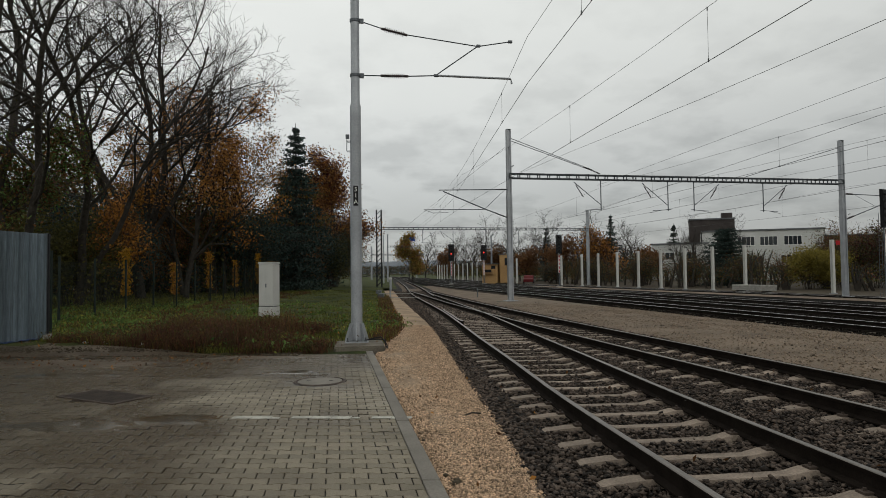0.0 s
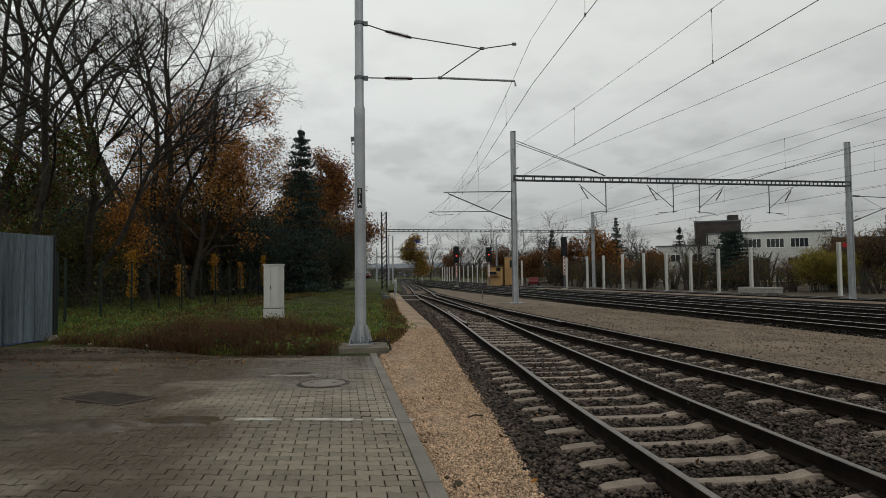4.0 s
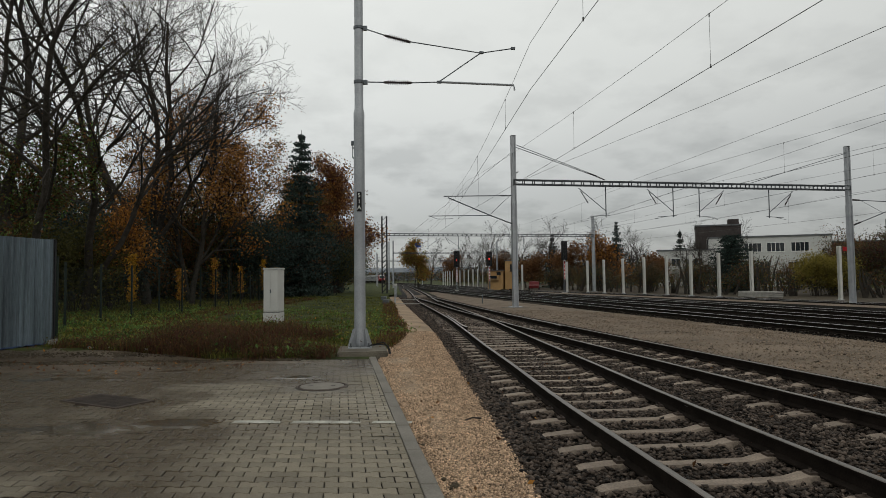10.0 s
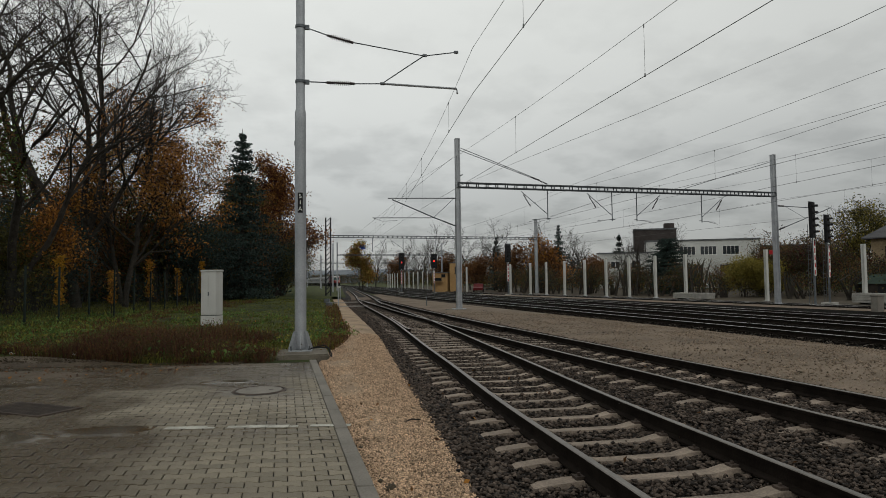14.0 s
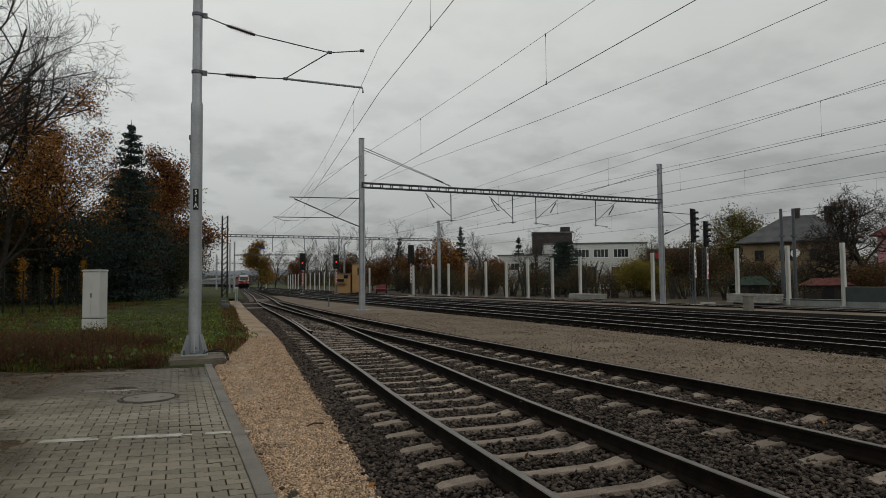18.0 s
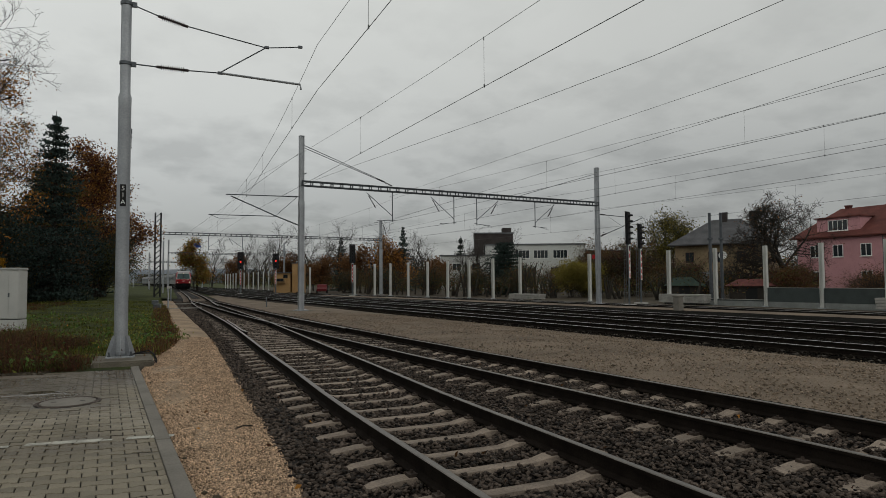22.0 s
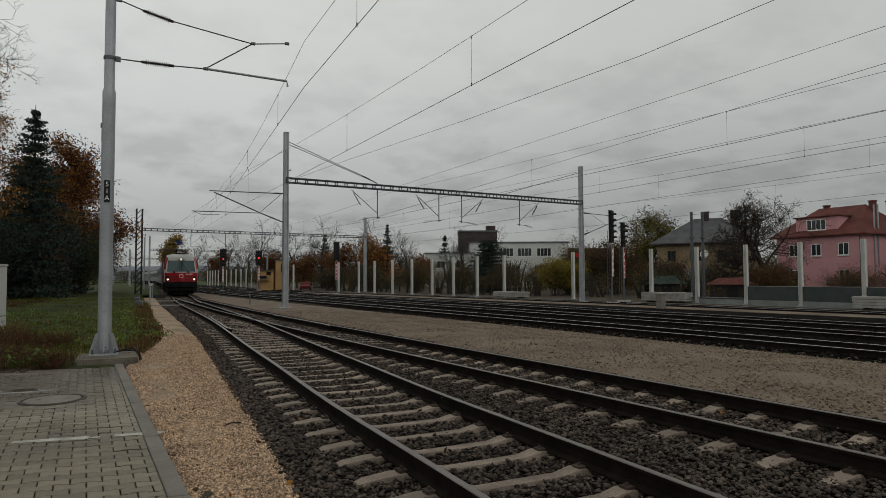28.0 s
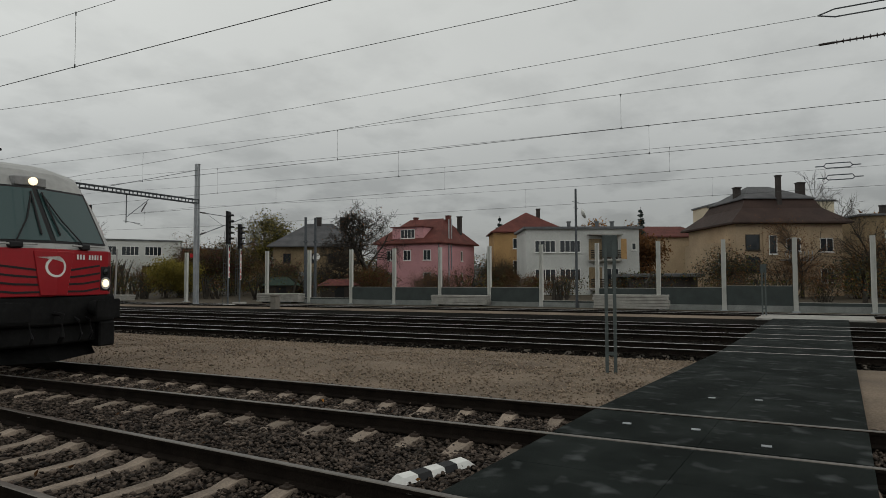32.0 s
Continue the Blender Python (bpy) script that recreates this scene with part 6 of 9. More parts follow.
# large cream villa with a brown mansard roof
vb, W = house((66.8, 13.3), (73.0, 4.9), 12.0, 7.35, M["cream"], "large cream villa with a brown mansard roof")
bm = bmesh.new()
o, i1 = 0.7, 1.7
levels = [(-o, 7.2), (-o, 7.35), (i1 - 0.5, 8.9), (i1, 9.75), (i1 + 0.02, 9.85)]
rings = [[bm.verts.new(p) for p in ((e, e, z), (W - e, e, z), (W - e, 12 - e, z), (e, 12 - e, z))] for e, z in levels]
for p, q in zip(rings[:-1], rings[1:]):
    for i in range(4):
        bm.faces.new((p[i], p[(i + 1) % 4], q[(i + 1) % 4], q[i]))
bm.faces.new(rings[0][::-1])
bm.faces.new(rings[-1])
part("lower_roof", bm, M["browntile"], vb, "steep brown lower roof")
up_roof = part("upper_roof", hip_roof(W - 2 * i1, 12 - 2 * i1, 9.852, 11.7, 0.15, 2.4, True, 0.1), M["greytile"], vb, "shallow grey upper roof")
up_roof.matrix_local = pose(i1, i1, 0)
for x, yy, z1, w_ in ((2.3, 4.6, 11.3, 0.6), (5.1, 1.6, 12.1, 0.42), (9.0, 4.6, 11.8, 0.7)):
    chimney(vb, x, yy, 9.0, z1, w_)
mf = on_face("front", W, 12)
for zz in (2.4, 4.6):
    window(vb, mf, 0.9, zz, 1.4, 1.55, 1, M["bark"], "stair_window")
window(vb, mf, 3.2, 4.2, 0.8, 1.9, 1)
window(vb, mf, 4.9, 4.5, 1.4, 1.3, 2)
window(vb, mf, 8.2, 4.4, 1.3, 1.4, 2)
window(vb, mf, 8.2, 1.4, 1.3, 1.4, 2)
bal = part("balcony", boxes((4.2, 7.0, -1.0, 0, 3.55, 3.7)), M["concrete"], vb)
for k in range(8):
    part("baluster", boxes((4.25 + k * 0.37, 4.31 + k * 0.37, -1.0, -0.96, 3.7, 4.5)), M["steel"], bal)
part("pilaster", boxes((2.6, 2.9, -0.12, 0, -0.4, 6.45), (7.4, 7.7, -0.12, 0, -0.4, 6.45)), M["cream"], vb)
part("side_wing", boxes((-2.0, -0.004, 1.0, 8.0, -0.5, 5.4)), M["cream"], vb)
window(vb, pose(-2.0, 1.0, 0), 0.6, 3.2, 0.8, 1.2, 1)
# low garage shed before it
gs = thing("garage", pose(58.5, 21.0, -0.4, 0, 0, -52), "low reddish garage with a grey sloping roof", "garage")
part("wall", boxes((0, 6.5, 0, 4, 0, 2.0)), M["brick"], gs)
part("roof", bevelled(boxes((-0.5, 7.0, -0.6, 4.4, 2.004, 2.35)), 0.06), M["tin"], gs)
# tall sand-coloured block behind, and grey houses beyond
cr, W = house((96.2, 20.5), (105.4, 8.2), 12, 12.7, M["sand"], "tall sand-coloured block rising behind the villa", -0.4, "apartment block")
part("roof", boxes((-0.2, W + 0.2, -0.2, 12.2, 12.702, 12.95)), M["tin"], cr)
gy_, W = house((79.8, 3.4), (88.5, -10.0), 12, 8.4, M["beige"], "grey-beige house at the end of the row")
part("roof", boxes((-0.3, W + 0.3, -0.3, 12.3, 8.402, 8.6)), M["tin"], gy_)
for u in (2, 6, 10):
    for zz in (2, 5.5):
        window(gy_, on_face("front", W, 12), u, zz, 1.3, 1.4, 2)
chimney(gy_, 5, 5, 8.6, 9.9, 0.6)
rr, W = house((88, 44), (103, 25), 10, 8.2, M["cream"], "distant row house with a red roof")
part("roof", hip_roof(W, 10, 8.1, 10.2, 0.5, 2.0), M["redtile"], rr)
rr, W = house((78.1, 131.2), (92, 126.2), 10, 8.6, mat("red_brick", (0.130, 0.062, 0.050), 0.9, vary=0.25, scale=1, fine=12), "distant reddish building beside the school")
part("roof", boxes((-0.2, W + 0.2, -0.2, 10.2, 8.602, 8.9)), M["tin"], rr)

# school: white wings and a dark brick tower
sc, W = house((52.4, 127.7), (72.6, 120.4), 12, 9.5, M["offwhite"], "white flat-roofed school wing with rows of windows", -0.4, "school building")
part("roof", boxes((-0.2, W + 0.2, -0.2, 12.2, 9.502, 9.8)), M["tin"], sc)
mf = on_face("front", W, 12)
for u in (2.6, 6.4, 10.4, 14.6):
    window(sc, mf, u, 6.6, 3.1, 1.8, 4)
for u in (9.0, 14.0):
    window(sc, mf, u, 3.0, 1.9, 1.7, 2)
for u in (9.0, 14.0):
    window(sc, mf, u, 0.2, 1.9, 1.7, 2)
tw, W = house((51.2, 131.1), (59.2, 128.2), 9, 12.2, M["brick"], "dark brown brick tower of the school", -0.4, "school building")
part("roof", boxes((-0.15, W + 0.15, -0.15, 9.15, 12.202, 12.5)), M["tin"], tw)
part("roof_housing", boxes((W - 2.3, W - 0.3, 1, 4, 12.502, 13.6)), M["brick"], tw)
window(tw, on_face("front", W, 9), 2.0, 7.0, 4.2, 2.6, 5)
lw, W = house((41.4, 125.4), (51.0, 121.9), 10, 7.0, M["offwhite"], "low white wing of the school", -0.4, "school building")
part("roof", boxes((-0.2, W + 0.2, -0.2, 10.2, 7.002, 7.25)), M["tin"], lw)
for u in (2.4, 6.4):
    window(lw, on_face("front", W, 10), u, 4.0, 1.8, 1.5, 2)

# ochre signal box beside the line
sb, W = house((6.75, 109.2), (9.25, 108.6), 4, 3.35, M["ochre"], "ochre signal box with a dark window band", -0.4, "signal box")
part("roof", boxes((-0.2, W + 0.2, -0.3, 4.2, 3.352, 3.47)), M["tin"], sb)
part("lookout", boxes((0.2, W * 0.75, -0.7, -0.002, 1.7, 2.5)), M["ochre"], sb)
window(sb, pose(0, -0.7, 0), 0.3, 2.05, 1.4, 0.4, 3, M["black"])
window(sb, on_face("front", W, 4), 1.55, 2.6, 0.7, 0.5, 1, M["black"])
s2, W = house((9.75, 109.4), (11.4, 109.0), 4, 5.0, M["ochre"], "taller ochre annex of the signal box", -0.4, "signal box")
part("roof", boxes((-0.15, W + 0.15, -0.15, 4.15, 5.002, 5.12)), M["tin"], s2)
window(s2, on_face("front", W, 4), 0.9, 3.2, 0.6, 1.2, 1, M["black"])


# ---- trees ----
class Wood:
    """Collects tapered branch pieces and leaves of one tree."""

    def __init__(self, seed):
        self.rng = random.Random(seed)
        self.thick, self.thin, self.tips = [], [], []

    def limb(self, p, d, L, r, depth, o):
        rng = self.rng
        n = max(2, int(L / o["step"]) + 1) if depth < 2 else (3 if depth == 2 else 2)
        pts = [(p.copy(), r)]
        q, dd = p.copy(), d.normalized()
        r1 = r * (0.45 if depth else 0.30)
        for i in range(n):
            wob = Vector((rng.gauss(0, 1), rng.gauss(0, 1), rng.gauss(0, 0.7))) * o["wob"]
            dd = (dd + wob + Vector((0, 0, o["up"] if depth else 0.04)) + o["lean"] * (0.03 if depth else 0)).normalized()
            q = q + dd * (L / n)
            pts.append((q.copy(), r + (r1 - r) * (i + 1) / n))
        store = self.thick if r > o["cut"] else self.thin
        store.append(pts)
        if depth >= o["levels"]:
            self.tips.append((q.copy(), dd.copy()))
            return
        kids = o["kids"][min(depth, len(o["kids"]) - 1)]
        for k in range(kids):
            u = o["first"] + (1 - o["first"]) * (k + rng.random()) / kids if depth == 0 else 0.25 + 0.75 * (k + rng.random()) / kids
            j = min(n - 1, int(u * n))
            f = u * n - j
            a, ra = pts[j]
            b, rb = pts[j + 1]
            s = a.lerp(b, min(1, f))
            rr = (ra + (rb - ra) * f) * rng.uniform(0.45, 0.7)
            base = (b - a).normalized()
            side = base.orthogonal().normalized()
            side.rotate(Matrix.Rotation(rng.uniform(0, 2 * math.pi), 3, base))
            ang = math.radians(rng.uniform(*o["angle"]))
            nd = base * math.cos(ang) + side * math.sin(ang) + o["lean"] * 0.15
            self.limb(s, nd, L * rng.uniform(*o["shrink"]) * (1.15 - 0.5 * u if depth == 0 else 1), max(rr, o["rmin"]), depth + 1, o)
        self.tips.append((q.copy(), dd.copy()))


def limb_mesh(name, limbs, seg, material, parent):
    vs, fs = [], []
    ring = [(math.cos(2 * math.pi * k / seg), math.sin(2 * math.pi * k / seg)) for k in range(seg)]
    for pts in limbs:
        base = len(vs)
        for i, (p, r) in enumerate(pts):
            d = (pts[min(i + 1, len(pts) - 1)][0] - pts[max(i - 1, 0)][0]).normalized()
            a = d.orthogonal().normalized()
            b = d.cross(a)
            vs += [tuple(p + a * (c * r) + b * (s * r)) for c, s in ring]
        for i in range(len(pts) - 1):
            for k in range(seg):
                o0, o1 = base + i * seg, base + (i + 1) * seg
                fs.append((o0 + k, o0 + (k + 1) % seg, o1 + (k + 1) % seg, o1 + k))
    return raw(name, vs, fs, material, parent, seg > 4)


def leaf_mesh(name, places, size, rng, material, parent, flat=0.5):
    """Many small folded leaves, each a pair of triangles."""
    n = len(places)
    P = np.array(places)
    g = np.random.RandomState(rng.randrange(1 << 30))
    a = g.normal(size=(n, 3))
    a /= np.linalg.norm(a, axis=1)[:, None]
    b = g.normal(size=(n, 3))
    b -= (b * a).sum(1)[:, None] * a
    b /= np.linalg.norm(b, axis=1)[:, None]
    s = (size * g.uniform(0.6, 1.3, n))[:, None]
    up = np.cross(a, b) * s * 0.25
    V = np.stack([P - a * s, P + b * s * 0.55 + up, P + a * s, P - b * s * 0.55 + up], 1).reshape(-1, 3)
    me = bpy.data.meshes.new(name)
    me.vertices.add(4 * n)
    me.vertices.foreach_set("co", V.ravel())
    me.loops.add(4 * n)
    me.loops.foreach_set("vertex_index", np.arange(4 * n))
    me.polygons.add(n)
    me.polygons.foreach_set("loop_start", np.arange(0, 4 * n, 4))
    me.update(calc_edges=True)
    for m in (material if isinstance(material, (list, tuple)) else [material]):
        me.materials.append(m)
    if isinstance(material, (list, tuple)):
        me.polygons.foreach_set("material_index", g.randint(0, len(material), n))
    ob = new(name, me)
    ob.parent = parent
    return ob


BASE = dict(step=1.2, wob=0.08, up=0.03, lean=Vector((0, 0, 0)), cut=0.035, levels=4, kids=(9, 6, 5, 4), first=0.3, angle=(25, 60), shrink=(0.40, 0.62), rmin=0.006)


def tree(m, h, r, seed, label, leaf=None, leaves=0, size=0.07, spread=0.4, **kw):
    t = thing("tree", m, label, "tree", "trees")
    w = Wood(seed)
    o = {**BASE, **kw}
    stems = o.pop("stems", [((0, 0, 0), (0, 0, 1), 1.0, 1.0)])
    for p, d, kh, kr in stems:
        w.limb(Vector(p), Vector(d), h * kh, r * kr, 0, o)
    if w.thick:
        limb_mesh("trunk", w.thick, 7, M["bark"], t)
    if w.thin:
        tagged(limb_mesh("branchwork", w.thin, 3, M["twig"], t), kind="stuff")
    if leaf and leaves:
        pl = []
        for _ in range(leaves):
            p, d = w.rng.choice(w.tips)
            pl.append(tuple(p + Vector((w.rng.gauss(0, spread), w.rng.gauss(0, spread), w.rng.gauss(0, spread * 0.7)))))
        tagged(leaf_mesh("crown", pl, size, w.rng, leaf, t), kind="stuff")
    return t


def conifer(m, h, r, seed, label, tiers=26, per=11, material=None, full=0.85):
    """A spruce: a straight trunk and whorls of drooping boughs set with needles."""
    t = thing("conifer", m, label, "conifer", "conifers")
    rng = random.Random(seed)
    bm = bmesh.new()
    lathe(bm, [(h * 0.016, -0.2), (h * 0.012, h * 0.4), (0.02, h)], 8)
    part("trunk", bm, M["bark"], t)
    limbs, pl = [], []
    gap = h * 0.93 / tiers
    for i in range(tiers):
        u = (i + rng.random() * 0.6) / tiers
        z = h * (0.06 + 0.93 * u)
        L0 = r * (1 - u) ** full * rng.uniform(0.80, 1.12) + 0.10
        count = max(5, int(per * (0.45 + 0.55 * (1 - u))))
        a0 = rng.uniform(0, 2 * math.pi)
        for k in range(count):
            a = a0 + 2 * math.pi * (k + rng.uniform(-0.3, 0.3)) / count
            L = L0 * rng.uniform(0.62, 1.15)
            d = Vector((math.cos(a), math.sin(a), 0))
            p0 = Vector((0, 0, z + rng.uniform(-0.3, 0.3) * gap))
            p1 = p0 + d * L * 0.55 + Vector((0, 0, -0.14 * L + 0.12 * L * u))
            p2 = p0 + d * L + Vector((0, 0, -0.20 * L + 0.30 * L * u))
            limbs.append([(p0, 0.03), (p1, 0.018), (p2, 0.006)])
            wide = 0.06 + 0.14 * L
            for q in range(int(30 + 40 * L / max(r, 0.1))):
                v = rng.uniform(0.12, 1.04)
                b = p0.lerp(p1, v / 0.55) if v < 0.55 else p1.lerp(p2, (v - 0.55) / 0.45)
                w_ = wide * (1.15 - 0.75 * v)
                pl.append(tuple(b + Vector((rng.gauss(0, w_), rng.gauss(0, w_), -abs(rng.gauss(0, 0.30)) * gap - 0.02))))
    tagged(limb_mesh("bough_layer", limbs, 3, M["twig"], t), kind="stuff")
    tagged(leaf_mesh("needles", pl, 0.125 * (h / 14) ** 0.4, rng, material or M["needle"], t), kind="stuff")
    return t


def shrub(m, h, r, seed, label, leaf=None, leaves=1500, size=0.07, stems=16):
    """A bush of many stems from the ground, with or without leaves."""
    t = thing("shrub", m, label, "shrub", "shrubs")
    w = Wood(seed)
    o = {**BASE, "levels": 2, "kids": (5, 4), "step": 0.5, "wob": 0.14, "first": 0.2, "angle": (20, 55), "cut": 9, "rmin": 0.005, "shrink": (0.35, 0.6)}
    for k in range(stems):
        a = w.rng.uniform(0, 2 * math.pi)
        q = w.rng.uniform(0.0, 0.7)
        w.limb(Vector((math.cos(a) * r * q * 0.35, math.sin(a) * r * q * 0.35, -0.05)), Vector((math.cos(a) * q * r / h, math.sin(a) * q * r / h, 1)), h * w.rng.uniform(0.6, 1.0), 0.022, 0, o)
    tagged(limb_mesh("bush_frame", w.thin, 3, M["twig"], t), kind="stuff")
    if leaf and leaves:
        pl = []
        for _ in range(leaves):
            p, d = w.rng.choice(w.tips)
            pl.append(tuple(p + Vector((w.rng.gauss(0, 0.11 * r), w.rng.gauss(0, 0.11 * r), w.rng.gauss(0, 0.07 * h)))))
        tagged(leaf_mesh("leaves", [p for p in pl if p[2] > 0.02], size, w.rng, leaf, t), kind="stuff")
    return t


# the great bare trees of the park
BARE = dict(kids=(11, 6, 5, 4), angle=(26, 62), wob=0.13, shrink=(0.38, 0.57), rmin=0.0085)
tree(pose(-17.9, 26, 0.1), 15.5, 0.27, 11, "tall bare park tree with a few last leaves, dark bark", M["olive"], 900, 0.06, 0.3, **{**BARE, "kids": (9, 6, 5, 4), "lean": Vector((0.1, 0, 0.2)), "stems": [((0, 0, 0), (0.10, 0, 1), 1, 1), ((0.4, 0, 0), (0.34, -0.1, 1), 0.95, 0.7), ((-0.3, 0.2, 0), (-0.25, 0.1, 1), 0.9, 0.7)]})
tree(pose(-18.4, 32, 0.1), 16, 0.22, 23, "tall bare park tree with several leaning stems", M["rust"], 250, 0.05, 0.15, **{**BARE, "kids": (10, 6, 5, 4), "lean": Vector((0.1, 0, 0.3)), "stems": [((0, 0, 0), (-0.05, 0, 1), 1, 1), ((0.3, 0, 0.6), (0.26, 0, 1), 0.9, 0.7)]})
tree(pose(-20.0, 42, 0.1), 19.5, 0.34, 37, "large bare tree with a broad forked crown against the sky", M["rust"], 380, 0.05, 0.12, **{**BARE, "lean": Vector((0.0, 0, 0.35)), "first": 0.30, "kids": (11, 7, 5, 4), "shrink": (0.37, 0.54), "rmin": 0.0095, "stems": [((0, 0, 0), (-0.06, 0, 1), 1, 1), ((0.15, 0, 3.0), (0.18, 0.1, 1), 0.85, 0.75), ((0.2, 0, 3.4), (0.42, -0.1, 1), 0.78, 0.68), ((0.4, 0, 4.0), (0.52, 0.1, 1), 0.60, 0.5), ((0, 0.2, 3.0), (-0.42, 0.1, 1), 0.8, 0.66)]})
tree(pose(-27, 36, 0.1), 16, 0.26, 41, "bare park tree behind the fence", M["olive"], 1200, 0.07, 0.3, **BARE)
tree(pose(-24.5, 24, 0.1), 14, 0.22, 43, "bare park tree with olive leaves low down", M["olive"], 2600, 0.07, 0.4, **BARE)
tree(pose(-18.6, 25.4, 0.1), 7.2, 0.20, 45, "park tree still dense with dull olive-green leaves", [M["olive"], M["olive"], M["herb"], M["rust"]], 12000, 0.075, 0.42, **{**BARE, "first": 0.2, "levels": 3, "kids": (13, 7, 5), "shrink": (0.28, 0.44)})
# orange and russet trees
FULL = dict(first=0.14, kids=(13, 6, 5), levels=3, angle=(20, 52), shrink=(0.34, 0.54), wob=0.11, rmin=0.008)
tree(pose(-17.2, 42.5, 0.1), 12.4, 0.20, 51, "autumn tree with thinning orange leaves", [M["orange"], M["rust"], M["orange"], M["orange"]], 15000, 0.085, 0.46, **{**FULL, "up": 0.06})
tree(pose(-19.2, 47, 0.1), 10.4, 0.22, 53, "autumn tree with russet and orange leaves", [M["rust"], M["orange"], M["olive"]], 11500, 0.085, 0.45, **FULL)
tree(pose(-18.9, 53, 0.1), 10.8, 0.18, 54, "autumn tree with thin yellow-orange leaves", [M["orange"], M["rust"], M["olive"]], 12000, 0.085, 0.42, **FULL)
tree(pose(-18.2, 34, 0.1), 4.4, 0.10, 57, "small maple with bright orange leaves", [M["orange"], M["orange"], M["rust"]], 3000, 0.085, 0.32, first=0.3, kids=(10, 6, 4), levels=3, shrink=(0.35, 0.5))
tree(pose(-13.1, 72, 0.1), 13.2, 0.24, 59, "russet autumn tree beside the line", [M["rust"], M["orange"], M["rust"], M["maroon"]], 17000, 0.12, 0.5, **{**FULL, "shrink": (0.30, 0.46)})
tree(pose(-13.6, 77, 0.1), 12.0, 0.22, 61, "russet autumn tree reaching over the fence", [M["rust"], M["orange"], M["maroon"]], 15000, 0.12, 0.5, **FULL)
tree(pose(-16.0, 66, 0.1), 8.8, 0.22, 63, "russet autumn tree behind the spruce", [M["rust"], M["olive"]], 11000, 0.13, 0.45, **FULL)
conifer(pose(-13.45, 58, 0.05), 15.5, 3.9, 3, "tall dark spruce at the edge of the park", 23, 15, None, 0.72)
# understorey of the park
for i, (x, y, h, r, k) in enumerate([(-19.5, 33, 4.2, 2.8, "olive"), (-21.5, 42, 5.2, 3.2, "rust"), (-18.5, 56, 6.0, 3.2, "olive"), (-15.4, 64, 5.5, 2.6, "rust"), (-16.8, 70, 6.5, 3.2, "olive"), (-14.6, 66, 7.0, 2.4, "needle"), (-16.0, 53, 6.4, 2.6, "needle"), (-21.5, 28, 4.5, 3.0, "olive"), (-26.5, 30, 5.5, 3.6, "olive"), (-23, 48, 7.0, 3.6, "rust"), (-30, 40, 7.5, 4.4, "olive"), (-28, 55, 9.0, 4.6, "rust"), (-24, 66, 9.0, 4.6, "olive"), (-35, 34, 8.0, 4.6, "olive"), (-22, 82, 9, 4.5, "rust"), (-18.5, 90, 8, 3.6, "rust"), (-20.3, 37.5, 5.4, 2.5, "needle")]):
    lab = {"olive": "dense dark olive shrub under the park trees", "rust": "dense russet shrub under the park trees", "needle": "dark evergreen shrub under the park trees"}[k]
    shrub(pose(x, y, 0.05), h, r, 100 + i, lab, M[k], 9000, 0.07 + 0.003 * h, 22)
# far side of the park: a closed dark wood
def wood_wall(name, cells, seed, label, dense=1300, leaf=0.26):
    rng = random.Random(seed)
    pl, limbs = [], []
    for x, y, h, w_ in cells:
        for _ in range(int(dense * w_ / 6)):
            u = rng.random() ** 0.8
            pl.append((x + rng.gauss(0, w_ * 0.34), y + rng.gauss(0, 1.6), 0.2 + h * u * (0.75 + 0.25 * math.cos(rng.uniform(-1, 1) * 1.6))))
        for _ in range(6):
            px = x + rng.gauss(0, w_ * 0.3)
            limbs.append([(Vector((px, y, -0.5)), 0.16), (Vector((px + rng.gauss(0, 0.5), y, h * 0.6)), 0.09), (Vector((px + rng.gauss(0, 1.0), y, h * 1.05)), 0.02)])
    t = thing(name, pose(0, 0, 0), label, "wood", "", "stuff")
    limb_mesh("trunks", limbs, 4, M["bark"], t)
    leaf_mesh("foliage", pl, leaf, rng, [M["olive"], M["rust"], M["olive"], M["needle"]], t)


wood_wall("park_wood", [(-62 + 5.2 * i, 62 + 6 * math.sin(i), 9 + 2.5 * math.sin(i * 1.7), 6) for i in range(8)] + [(-48 - 3 * i, 46 - 7 * i, 9 + 2 * math.sin(i * 2.3), 6) for i in range(7)] + [(-24 - 1.0 * i, 84 + 8 * i, 9.5, 6) for i in range(6)], 71, "dense autumn wood closing the park")
wood_wall("park_thicket", [(-50 + 3.4 * i, 54 + 2.5 * math.sin(i * 1.9), 10.4 + 1.4 * math.sin(i * 2.3), 5) for i in range(10)] + [(-31 + 3.2 * i, 60, 7.5 + math.sin(i * 1.7), 5) for i in range(5)], 72, "dark thicket of trees and bushes deep in the park", 5200, 0.15)
# slim yellow columnar saplings along the fence
for i, (x, y, h) in enumerate([(-13.9, 27.8, 2.75), (-14.4, 39, 3.0), (-14.6, 50, 3.2), (-14.9, 45.5, 2.6), (-15.0, 55, 2.7), (-14.2, 33.5, 2.2), (-15.3, 61, 2.8)]):
    t = thing("sapling", pose(x, y, 0.1), "slim columnar sapling with yellow leaves", "sapling", "saplings")
    rng = random.Random(200 + i)
    bm = bmesh.new()
    tube(bm, (0, 0, -0.1), (0, 0, h), 0.025, 0.008, 5)
    part("trunk", bm, M["bark"], t)
    pl = [(rng.gauss(0, 0.10), rng.gauss(0, 0.10), rng.uniform(0.25 * h, h)) for _ in range(420)]
    tagged(leaf_mesh("crown", pl, 0.075, rng, [M["yellow"], M["orange"]] if i % 2 else M["yellow"], t), kind="stuff")

